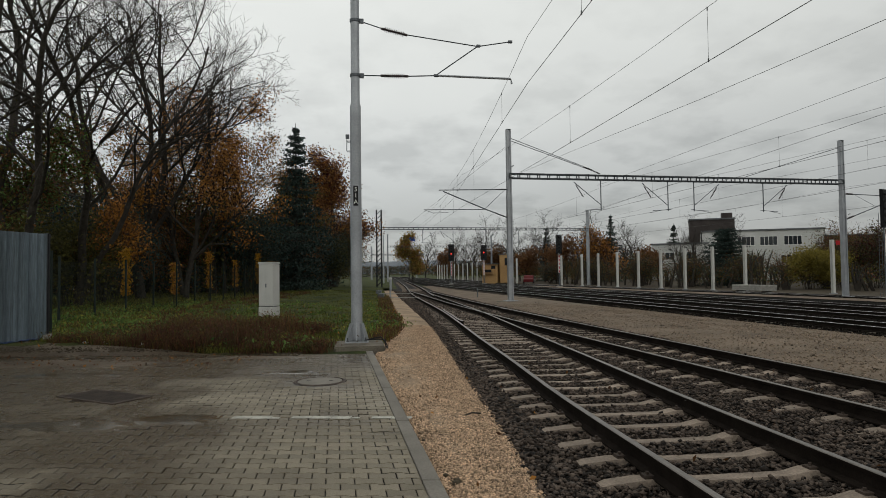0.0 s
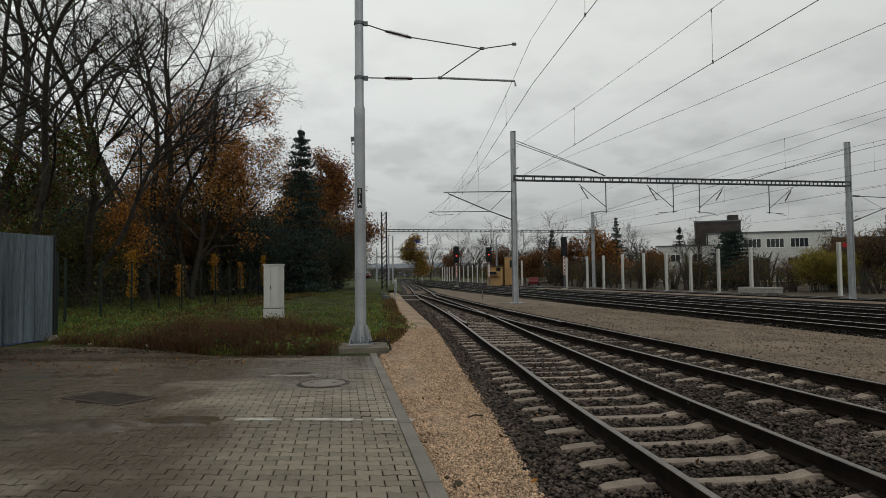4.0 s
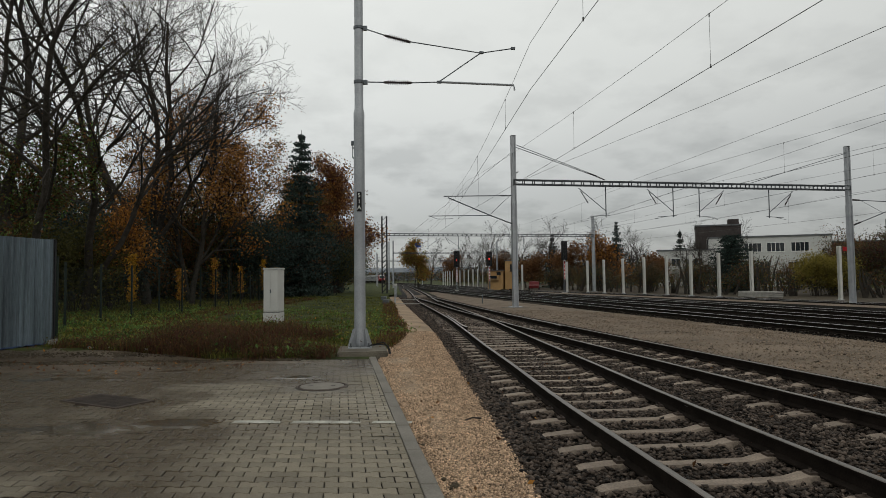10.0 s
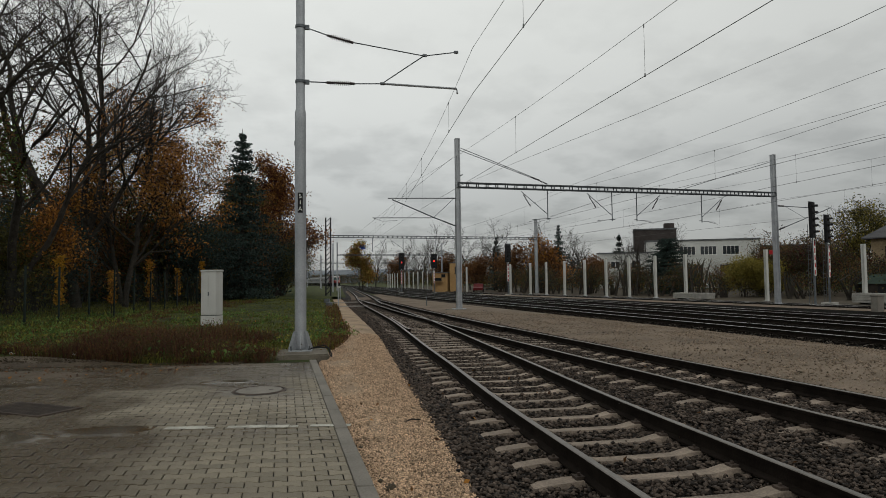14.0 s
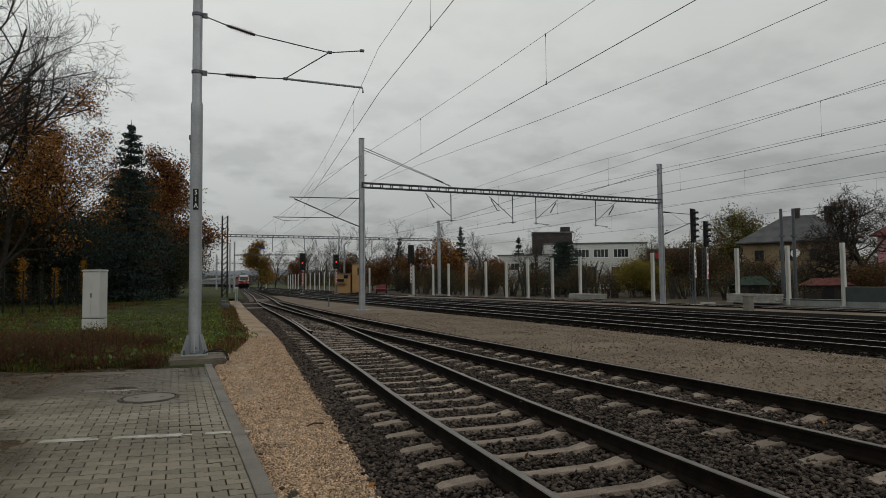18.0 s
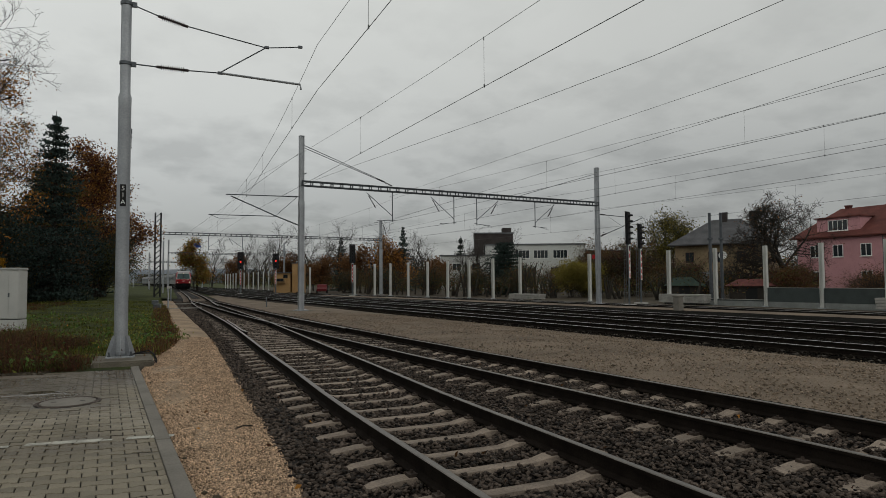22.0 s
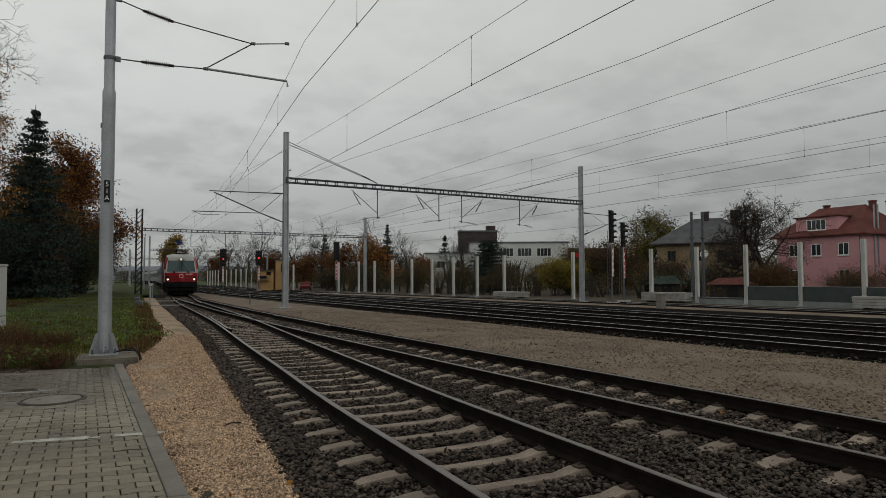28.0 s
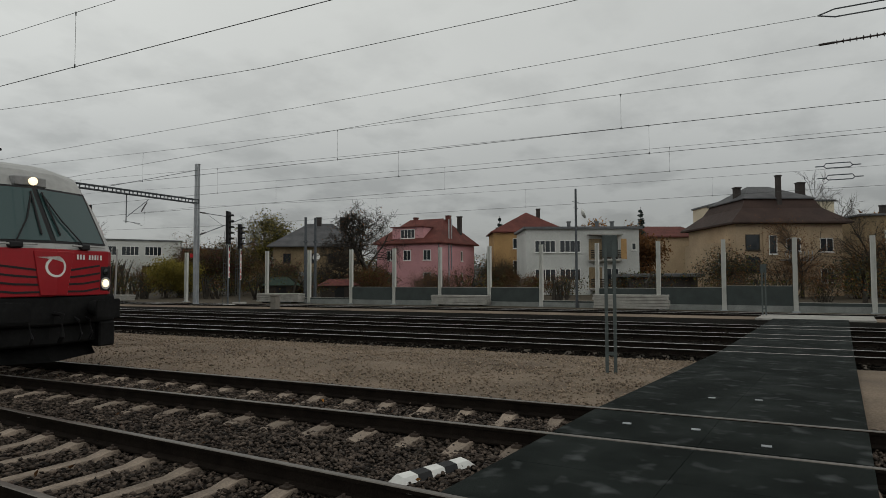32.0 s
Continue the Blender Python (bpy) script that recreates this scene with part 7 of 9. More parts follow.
# trees among the houses
tree(pose(52.0, 47.7, -0.4), 7.9, 0.36, 81, "gnarled bare tree before the pink villa", M["rust"], 700, 0.09, 0.2, first=0.34, kids=(16, 9, 7, 5), levels=4, angle=(42, 80), wob=0.17, shrink=(0.46, 0.62), rmin=0.016)
tree(pose(60.5, 76, -0.4), 9.4, 0.24, 83, "leafy olive tree behind the beige villa", [M["olive"], M["willow"], M["olive"]], 9000, 0.13, 0.6, first=0.12, levels=4, kids=(13, 6, 5, 3), rmin=0.015, shrink=(0.36, 0.52))
conifer(pose(34.8, 78.0, -0.4), 7.3, 3.3, 85, "dark bushy evergreen before the school", 22, 26, None, 0.34)
conifer(pose(30.4, 114.5, -0.4), 12.2, 2.9, 87, "dark fir standing above autumn trees", 22, 10)
conifer(pose(35.6, 80.6, -0.4), 6.2, 2.4, 88, "dark bushy evergreen before the school", 16, 18, None, 0.45)
conifer(pose(96.5, 33.0, -0.4), 12.8, 2.2, 89, "dark fir tip above the apartment block", 20, 10)
tree(pose(65.0, 7.5, -0.4), 5.6, 0.18, 94, "bare brown garden tree before the cream villa", M["rust"], 2600, 0.06, 0.4, first=0.2, kids=(12, 7, 5), levels=3, wob=0.14, rmin=0.014)
tree(pose(66.5, 1.5, -0.4), 5.2, 0.18, 95, "bare brown garden tree at the end of the row", M["rust"], 2600, 0.06, 0.4, first=0.2, kids=(12, 7, 5), levels=3, wob=0.14, rmin=0.014)
conifer(pose(81.0, 49.0, -0.4), 11.2, 1.6, 90, "small fir behind the pink villa", 18, 9)
conifer(pose(21.0, 128.0, -0.4), 11.0, 2.6, 91, "dark fir in the distance along the line", 20, 10)
conifer(pose(50.0, 137.0, -0.4), 12.2, 3.0, 92, "dark conifer behind the school wing", 20, 11)

for i, (x, y, h, r, k) in enumerate([(40.0, 63.5, 4.4, 2.2, "rust"), (41.6, 61.5, 5.2, 2.6, "maroon"), (44.2, 63.0, 5.8, 2.8, "rust"), (46.5, 56.5, 3.6, 2.2, "maroon"), (45.5, 72.5, 6.0, 3.0, "rust")]):
    shrub(pose(x, y, -0.4), h, r, 140 + i, "tall dark brown bush beside the beige villa", [M[k], M["bark"], M["olive"]], 8000, 0.085, 26)
for i, (x, y, h, r, k) in enumerate([(-12.2, 70.5, 5.4, 2.4, "olive"), (-13.2, 77.0, 5.8, 2.6, "rust"), (-14.6, 84.0, 6.0, 2.8, "olive"), (-15.8, 92.0, 6.5, 3.0, "rust"), (-17.5, 101.0, 7.0, 3.4, "olive")]):
    shrub(pose(x, y, 0.0), h, r, 160 + i, "dense russet shrub at the edge of the line" if k == "rust" else "dense olive shrub at the edge of the line", [M[k], M[k], M["needle"]], 8000, 0.10, 26)

# gardens and thickets behind the barrier: a few bushes, each set out several times
far_kinds = [
    shrub(pose(44, 33.5, -0.4), 2.6, 2.6, 301, "brown bare garden bush behind the barrier", M["rust"], 1500, 0.05, 40),
    shrub(pose(44.5, 41.0, -0.4), 2.6, 2.4, 302, "dark russet garden bush behind the barrier", [M["maroon"], M["rust"], M["olive"]], 7000, 0.065, 28),
    shrub(pose(40.5, 50.5, -0.4), 2.9, 2.8, 303, "dark brown thicket behind the barrier", [M["rust"], M["bark"], M["olive"], M["needle"]], 7000, 0.06, 38),
    shrub(pose(34.6, 60.2, -0.4), 3.5, 2.4, 304, "yellow-green willow bush behind the barrier", M["willow"], 12000, 0.085, 30),
]
SETS = [(0, 47.5, 27.0, 0.8), (0, 52.0, 36.0, 1.0), (2, 49.5, 45.5, 1.0), (0, 47.0, 44.0, 0.8), (2, 37.5, 62.5, 1.0), (2, 33.5, 70.0, 1.1), (0, 36.8, 69.0, 1.2), (2, 29.5, 76.0, 1.1), (1, 31.5, 79.5, 1.0), (2, 26.0, 83.5, 1.2), (0, 28.0, 88.0, 1.2), (2, 22.0, 93.0, 1.3), (1, 24.0, 99.0, 1.3), (2, 18.5, 104.0, 1.2), (0, 46.0, 84.0, 1.3), (2, 41.5, 88.0, 1.2), (2, 51.0, 80.0, 1.3), (1, 55.0, 74.0, 1.2), (2, 47.5, 66.5, 1.3), (2, 44.0, 72.5, 1.2), (2, 61.2, 71.5, 1.3), (0, 58.5, 52.0, 1.0), (2, 57.0, 43.5, 0.9), (0, 55.0, 36.0, 0.8), (1, 53.5, 28.5, 0.7), (0, 57.0, 27.0, 0.9), (2, 60.0, 21.5, 0.8), (2, 60.5, 12.5, 1.35), (0, 63.5, 8.5, 1.5), (2, 66.0, 3.0, 1.4), (2, 62.5, 0.5, 1.2), (1, 70.0, -3.0, 1.5), (0, 56.0, 5.0, 0.9), (2, 74.0, -9.0, 1.6), (0, 52.5, 10.5, 0.8), (3, 36.6, 60.6, 1.0), (0, 48.0, 37.0, 0.8), (0, 61.0, 30.5, 0.7), (2, 64.5, 40.5, 1.1), (1, 66.0, 38.5, 1.0), (2, 70.0, 41.5, 1.3), (2, 49.0, 52.5, 1.1), (2, 52.0, 47.5, 1.1)]
brng = random.Random(77)
for k, x, y, s in SETS:
    copy_thing(far_kinds[k], pose(x, y, -0.4, 0, 0, brng.uniform(0, 360)) @ Matrix.Diagonal((s, s, s * brng.uniform(0.9, 1.1), 1)))

wood_wall("garden_thicket", [(post_c(y) + 5.5 + 1.2 * math.sin(y), y, 2.6 + 0.9 * math.sin(y * 0.7), 3.4) for y in (60.5, 65, 69, 73.5, 78, 83, 88, 92, 97, 102, 107)] + [(post_c(y) + 7.5, y, 1.7 + 0.4 * math.sin(y * 1.3), 2.6) for y in (-2, 2, 8, 15, 22, 29, 45, 50, 55)], 76, "dark tangled thicket of bushes behind the noise barrier", 1500, 0.085)
# trees up the line, far off
far_trees = [
    tree(pose(16.0, 132, -0.4), 9.5, 0.2, 401, "bare tree in the distance", None, 0, levels=3, kids=(12, 7, 6), first=0.15, rmin=0.02),
    tree(pose(-7.3, 152, -0.4), 9.3, 0.22, 402, "yellowing tree far up the line", [M["orange"], M["willow"], M["rust"], M["willow"]], 7500, 0.20, 0.7, levels=3, kids=(13, 6, 5), first=0.05, shrink=(0.28, 0.42)),
    tree(pose(28.4, 108, -0.4), 6.8, 0.18, 403, "orange tree before a fir", [M["orange"], M["rust"]], 3600, 0.20, 0.6, levels=3, kids=(12, 6, 4), first=0.08),
    tree(pose(21.0, 112, -0.4), 5.6, 0.18, 404, "russet tree in the distance", [M["rust"]], 3600, 0.20, 0.6, levels=3, kids=(12, 6, 4), first=0.08),
]
for k, x, y, s in [(0, 22, 138, 1.0), (0, 28, 132, 1.1), (0, 33, 140, 0.9), (0, 10, 150, 1.1), (3, 15.5, 118, 0.9), (3, 30, 120, 0.9), (0, 19, 118, 1.0), (0, 3, 178, 1.0), (0, 8, 170, 0.9), (0, 6, 162, 1.0), (3, 12, 140, 1.1), (0, 40, 142, 1.0), (3, 36, 112, 0.8), (0, 46, 116, 0.9), (3, 34, 104, 0.7), (0, 41, 108, 0.8), (0, 36, 118, 0.9), (0, -9, 170, 0.9), (3, 1, 205, 1.2), (0, -6, 215, 1.2), (0, 44, 100, 0.8), (3, 66, 104, 1.0), (3, 74, 98, 1.0), (2, 86, 96, 0.9), (0, 70, 90, 0.9), (3, 82, 28, 1.0), (2, 80, 30.5, 0.9), (0, 88, 6, 1.0), (3, 94, 2, 1.1), (0, 72, 62, 0.8), (0, 77, 8, 0.75), (3, 71.0, -2.0, 0.95), (3, 75.5, -7.0, 1.1), (0, 69.0, 2.0, 0.75), (3, 84, 66, 1.0)]:
    copy_thing(far_trees[k], pose(x, y, -0.4, 0, 0, brng.uniform(0, 360)) @ Matrix.Diagonal((s, s, s * brng.uniform(0.85, 1.1), 1)))
wood_wall("far_wood", [(14 + 7 * i, 165 + 5 * math.sin(i * 2), 6.5 + 1.5 * math.sin(i * 1.3), 8) for i in range(24)] + [(140, 150 - 9 * i, 7.5, 8) for i in range(20)], 73, "far belt of bare autumn trees")
wood_wall("line_wood", [(-34 - 4.6 * i, 120 + 19 * i, 8.5 + 1.6 * math.sin(i * 1.7), 9) for i in range(9)] + [(-26 - 3.5 * i, 128 + 15 * i, 5.5, 7) for i in range(7)] + [(-130 + 8 * i, 320 + 4 * math.sin(i), 9, 10) for i in range(9)] + [(-52 + 8 * i, 430, 6.5, 10) for i in range(9)] + [(2 + 5.5 * i, 236 + 3 * math.sin(i * 2), 4.6 + 1.2 * math.sin(i * 1.9), 7) for i in range(9)], 74, "hazy belt of trees beside the far line")
# low hills on the horizon
bm = bmesh.new()
prev = None
for i in range(90):
    a = math.radians(-100 + i * 200 / 89)
    R = 1500
    h = 16 + 22 * (0.5 + 0.5 * noise.noise((i * 0.16, 0.3, 0))) + 6 * noise.noise((i * 0.7, 2, 0))
    cur = [bm.verts.new((math.sin(a) * R * k, math.cos(a) * R * k, z)) for k, z in ((0.95, -0.6), (1.0, h * 0.7), (1.06, h), (1.25, -0.6))]
    if prev:
        for j in range(3):
            bm.faces.new((prev[j], prev[j + 1], cur[j + 1], cur[j]))
    prev = cur
hills = part("hills", bm, mat("hazy_hill", (0.16, 0.18, 0.20), 0.95, vary=0.15, scale=0.01, fine=0.05, bump=0), None, "", True)
tagged(hills, "low hazy blue-grey hills on the horizon", "hills", kind="structure")
# unidentified blue peak above the yellow tree, added as a plain shape
t = thing("blue_sheet", pose(-7.3, 150, 9.6, 0, 20, 25), "small blue shape above a yellow tree", "sheet")
bm = bmesh.new()
v = [bm.verts.new(p) for p in ((-0.9, 0, 0), (0, -0.3, -0.6), (1.0, 0.1, 0.1), (0.2, 0.3, 1.1), (-0.1, 0.5, 0.2))]
for f in ((0, 1, 3), (1, 2, 3), (0, 4, 1), (1, 4, 2), (2, 4, 3), (3, 4, 0)):
    bm.faces.new([v[i] for i in f])
part("sheet", bm, mat("blue_sheet", (0.02, 0.06, 0.25), 0.6, vary=0.2), t)
M.update(
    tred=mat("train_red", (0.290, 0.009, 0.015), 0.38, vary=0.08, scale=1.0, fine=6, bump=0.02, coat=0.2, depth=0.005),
    # the front's red again, darkened so the colour holds the flank's shade
    tshaded=mat("train_red_shaded", (0.110, 0.012, 0.014), 0.5, vary=0.25, scale=0.8, fine=6, bump=0.02, depth=0.005),
    tgrey=mat("train_light_grey", (0.330, 0.330, 0.318), 0.45, vary=0.12, scale=0.7, fine=8, bump=0.03, depth=0.005),
    troof=mat("train_roof_grey", (0.240, 0.240, 0.240), 0.6, vary=0.25, scale=1.5, fine=8, depth=0.005),
    tdark=mat("train_underframe", (0.010, 0.010, 0.010), 0.8, vary=0.35, scale=2, fine=12, depth=0.005, spec=0.12),
    tcoach=mat("coach_grey", (0.190, 0.195, 0.188), 0.55, vary=0.15, scale=0.5, fine=6, bump=0.03, depth=0.005),
    tband=mat("coach_window_band", (0.035, 0.040, 0.045), 0.3, vary=0.2, depth=0.005),
)
# a red car parked beside the signal box
car = thing("car", pose(14.3, 106, -0.38, 0, 0, 80), "small red car parked far off beside the line", "car")
bm = bmesh.new()
prof = [(-1.9, 0.3), (-1.95, 0.75), (-1.1, 0.9), (-0.6, 1.4), (0.7, 1.42), (1.3, 0.95), (1.9, 0.8), (1.95, 0.3)]
f0 = [bm.verts.new((x, -0.8, z)) for x, z in prof]
f1 = [bm.verts.new((x, 0.8, z)) for x, z in prof]
bm.faces.new(f0)
bm.faces.new(f1[::-1])
for i in range(8):
    bm.faces.new((f0[i], f1[i], f1[(i + 1) % 8], f0[(i + 1) % 8]))
part("body", bevelled(bm, 0.05), M["tshaded"], car)
for x in (-1.2, 1.2):
    for y in (-0.8, 0.8):
        bm = bmesh.new()
        lathe(bm, [(0.3, -0.1), (0.3, 0.1)], 14, pose(x, y, 0.3, 90, 0, 0))
        part("wheel", bm, M["black"], car)


# ---- the train ----
HEAD = glow("headlight", (1.0, 0.80, 0.50), 1.5)


def section(bm, stations, mi=None):
    """A body swept along y through rings of (x, z) points; stations: (y, ring)."""
    rings = [[bm.verts.new((x, y, z)) for x, z in ring] for y, ring in stations]
    n = len(rings[0])
    for s, (a, b) in enumerate(zip(rings[:-1], rings[1:])):
        for i in range(n):
            f = bm.faces.new((a[i], a[(i + 1) % n], b[(i + 1) % n], b[i]))
            if mi:
                f.material_index = mi(s, i)
    f = bm.faces.new(rings[0][::-1])
    bm.faces.new(rings[-1])
    bmesh.ops.recalc_face_normals(bm, faces=bm.faces)
    return bm


def wheelset(parent, y, r=0.625):
    for s in (-1, 1):
        bm = bmesh.new()
        lathe(bm, [(r * 0.3, -0.07), (r, -0.065), (r, 0.06), (r + 0.03, 0.065), (r + 0.03, 0.09), (r * 0.3, 0.09)], 24, pose(s * 0.75, y, r, 0, -90 * s, 0))
        part("wheel", bm, M["tdark"], parent, "", True)
    part("axle", chain(bmesh.new(), [(-0.75, y, r), (0.75, y, r)], 0.09, 8), M["tdark"], parent)


def bogie(t, y0, base=1.4, r=0.625):
    b = part("bogie_frame", bevelled(boxes((-1.12, -0.92, y0 - base - 0.9, y0 + base + 0.9, 0.55, 0.92), (0.92, 1.12, y0 - base - 0.9, y0 + base + 0.9, 0.55, 0.92), (-0.92, 0.92, y0 - 0.3, y0 + 0.3, 0.5, 0.9)), 0.03), M["tdark"], t)
    for k in (-1, 1):
        wheelset(b, y0 + k * base, r)
    for s in (-1, 1):
        for k in (-0.5, 0.5):
            bm = bmesh.new()
            tube(bm, (s * 1.02, y0 + k, 0.6), (s * 1.02, y0 + k, 1.05), 0.11, 0.11, 10)
            part("spring", bm, M["tdark"], b)


def ring_at(w, zb, zs, zr, tuck=0.28):
    """Cross-section: half-width w at the floor zb, shoulder zs, roof top zr."""
    return [(-w, zb), (-w, zs - 0.9), (-w + 0.03, zs), (-w + tuck, zs + (zr - zs) * 0.6), (-w + tuck + 0.5, zr), (w - tuck - 0.5, zr), (w - tuck, zs + (zr - zs) * 0.6), (w - 0.03, zs), (w, zs - 0.9), (w, zb)]


def loco():
    """Electric locomotive; the front faces -y, its nose at the origin, rails at z 0."""
    t = thing("locomotive", pose(0, 0, 0), "red electric locomotive with light grey cab surround and lit headlights", "locomotive")
    L, W = 18.9, 1.5
    zb, z1 = 1.30, 2.14
    # red lower front and body
    bm = bmesh.new()
    lower = [(-1.0, zb), (-1.0, z1), (1.0, z1), (1.0, zb)]
    section(bm, [(0.06, [(x * 1.30, z) for x, z in lower]), (0.0, [(x * 1.22, z) for x, z in lower])][::-1] + [(0.22, [(x * 1.44, z) for x, z in lower]), (0.75, [(x * 1.50, z) for x, z in lower]), (2.0, [(x * 1.50, z) for x, z in lower])])
    part("front_panel", bevelled(bm, 0.012), M["tred"], t, "bright red front panel")
    # light grey upper cab, raked windscreen
    bm = bmesh.new()
    def cabring(w, zt, tk):
        return [(-w, z1 + 0.004), (-w, z1 + 0.35), (-w + 0.04, 2.95), (-w + tk, zt - 0.12), (-w + tk + 0.45, zt), (w - tk - 0.45, zt), (w - tk, zt - 0.12), (w - 0.04, 2.95), (w, z1 + 0.35), (w, z1 + 0.004)]
    rs = []
    for y_low, y_hi, w, zt, tk in ((0.02, 0.86, 1.20, 3.50, 0.20), (0.08, 0.96, 1.31, 3.64, 0.20), (0.20, 1.16, 1.41, 3.75, 0.22), (0.42, 1.45, 1.47, 3.84, 0.24), (0.9, 1.8, 1.50, 3.91, 0.26), (2.2, 2.2, 1.50, 3.95, 0.26)):
        rs.append([bm.verts.new((x, y_low + (y_hi - y_low) * max(0, (z - z1)) / (zt - z1), z)) for x, z in cabring(w, zt, tk)])
    for a, b in zip(rs[:-1], rs[1:]):
        for i in range(10):
            bm.faces.new((a[i], a[(i + 1) % 10], b[(i + 1) % 10], b[i]))
    bm.faces.new(rs[0][::-1])
    bm.faces.new(rs[-1])
    bmesh.ops.recalc_face_normals(bm, faces=bm.faces)
    cab = part("cab", bm, M["tgrey"], t, "light grey cab shell with red sides")
    cab.data.materials.append(M["tred"])
    for f in cab.data.polygons:
        if abs(f.normal.x) > 0.6 and f.center.y > 0.45:
            f.material_index = 1

    def glass_y(z):
        return 0.02 + 0.84 * (z - z1) / (3.50 - z1)

    # two panes with a dark pillar, set proud of the shell
    def raked(x0, x1, za, zb_, d0, d1, skew0=0.0, skew1=0.0):
        bm = bmesh.new()
        vs = [bm.verts.new(p) for p in ((x0 - skew0, glass_y(za) - d1, za), (x1 + skew1, glass_y(za) - d1, za), (x1, glass_y(zb_) - d1, zb_), (x0, glass_y(zb_) - d1, zb_), (x0 - skew0, glass_y(za) - d0, za), (x1 + skew1, glass_y(za) - d0, za), (x1, glass_y(zb_) - d0, zb_), (x0, glass_y(zb_) - d0, zb_))]
        for f in ((0, 1, 2, 3), (7, 6, 5, 4), (0, 4, 5, 1), (1, 5, 6, 2), (2, 6, 7, 3), (3, 7, 4, 0)):
            bm.faces.new([vs[i] for i in f])
        bmesh.ops.recalc_face_normals(bm, faces=bm.faces)
        return bm
    part("windscreen_seal", raked(-1.14, 1.14, 2.25, 3.30, -0.05, 0.012, 0.07, 0.07), M["black"], t)
    part("windscreen_pane", raked(-1.09, -0.05, 2.29, 3.26, 0.0, 0.022, 0.07, 0.0), M["screen"], t, "greenish windscreen pane")
    part("windscreen_pane", raked(0.05, 1.09, 2.29, 3.26, 0.0, 0.022, 0.0, 0.07), M["screen"], t, "greenish windscreen pane")
    for s in (-1, 1):
        w = part("wiper", chain(bmesh.new(), [(s * 0.62, 0.0, 2.22), (s * 0.30, glass_y(2.70) - 0.06, 2.70), (s * 0.12, glass_y(3.12) - 0.05, 3.12)], 0.014, 5), M["black"], t)
        part("wiper_blade", chain(bmesh.new(), [(s * 0.17, glass_y(2.40) - 0.05, 2.40), (s * 0.10, glass_y(3.2) - 0.05, 3.2)], 0.018, 5), M["black"], w)
        part("wiper_motor", bevelled(boxes((s * 0.62 - 0.1, s * 0.62 + 0.1, -0.06, 0.1, 2.145, 2.25)), 0.02), M["black"], t)
        part("grab_rail", chain(bmesh.new(), [(s * 0.32, -0.04, 2.21), (s * 1.1, -0.02, 2.21)], 0.018, 6), M["tgrey"], t)
        part("grab_rail", chain(bmesh.new(), [(s * 1.42, 0.05, 1.25), (s * 1.46, 0.06, 2.2)], 0.02, 6), M["tgrey"], t)
        # headlight unit
        x = s * 1.14
        u = part("lamp_housing", bevelled(boxes((x - 0.13, x + 0.15, -0.012, 0.25, 1.36, 1.86)), 0.03), M["black"], t)
        bm = bmesh.new()
        lathe(bm, [(0.078, 0.0), (0.072, 0.03), (0.0001, 0.045)], 18, pose(x, -0.016, 1.52, 90, 0, 0))
        rim = bmesh.new()
        lathe(rim, [(0.118, 0.0), (0.118, 0.02), (0.085, 0.008)], 18, pose(x, -0.012, 1.52, 90, 0, 0))
        part("reflector_rim", rim, M["steel"], u)
        part("headlight", bm, HEAD, u, "lit warm white headlight")
        bm = bmesh.new()
        lathe(bm, [(0.07, 0.0), (0.065, 0.02), (0.0001, 0.03)], 14, pose(x, -0.014, 1.74, 90, 0, 0))
        part("tail_lamp", bm, M["lens"], u)
        # buffers and plough
        bm = bmesh.new()
        lathe(bm, [(0.15, -0.25), (0.15, 0.22), (0.11, 0.24), (0.11, 0.46)], 18, pose(s * 0.875, 0.05, 1.05, 90, 0, 0))
        bf = part("buffer", bm, M["tdark"], t, "", True)
        part("buffer_head", bevelled(boxes((s * 0.875 - 0.30, s * 0.875 + 0.30, -0.44, -0.39, 0.87, 1.23)), 0.02, 2), M["tdark"], bf)
        part("step_bracket", bevelled(boxes((min(s * 1.05, s * 1.42), max(s * 1.05, s * 1.42), 0.02, 0.5, 0.30, 0.78)), 0.03), M["tdark"], t)
        # cooling slots in the red front
        for k in range(4):
            z, rise_ = 1.86 - k * 0.145, 0.05 * (1 - k / 3)
            bm = bmesh.new()
            vs = [bm.verts.new((s * x_, y_, z + dz)) for x_, dz in ((0.30 - 0.02 * k, -0.045 - rise_), (0.62, -0.05), (1.00, 0.0)) for y_, dz in ((-0.010, dz - 0.018), (-0.010, dz + 0.018), (0.02, dz - 0.018), (0.02, dz + 0.018))]
            for a_ in (0, 4):
                for p_, q_ in ((0, 1), (1, 3), (3, 2), (2, 0)):
                    bm.faces.new((vs[a_ + p_], vs[a_ + q_], vs[a_ + 4 + q_], vs[a_ + 4 + p_]))
            bm.faces.new((vs[0], vs[2], vs[3], vs[1]))
            bm.faces.new((vs[8], vs[9], vs[11], vs[10]))
            bmesh.ops.recalc_face_normals(bm, faces=bm.faces)
            part("slot", bm, M["black"], t)
        # mirrors and cab side window, cab door
        part("cab_side_window", boxes((s * 1.508 - 0.008, s * 1.508 + 0.008, 0.95, 1.75, 2.5, 3.15)), M["screen"], t)
        part("cab_door", boxes((s * 1.51 - 0.006, s * 1.51 + 0.006, 1.95, 2.65, 1.2, 3.25)), M["tshaded"], t)
        part("side_wall", boxes((min(s * 1.44, s * 1.50), max(s * 1.44, s * 1.50), 2.0, L - 2.0, 1.08, 3.45)), M["tshaded"], t, "red side wall, its shade painted in as darker red")
        for k in range(7):
            y = 4.2 + k * 1.6
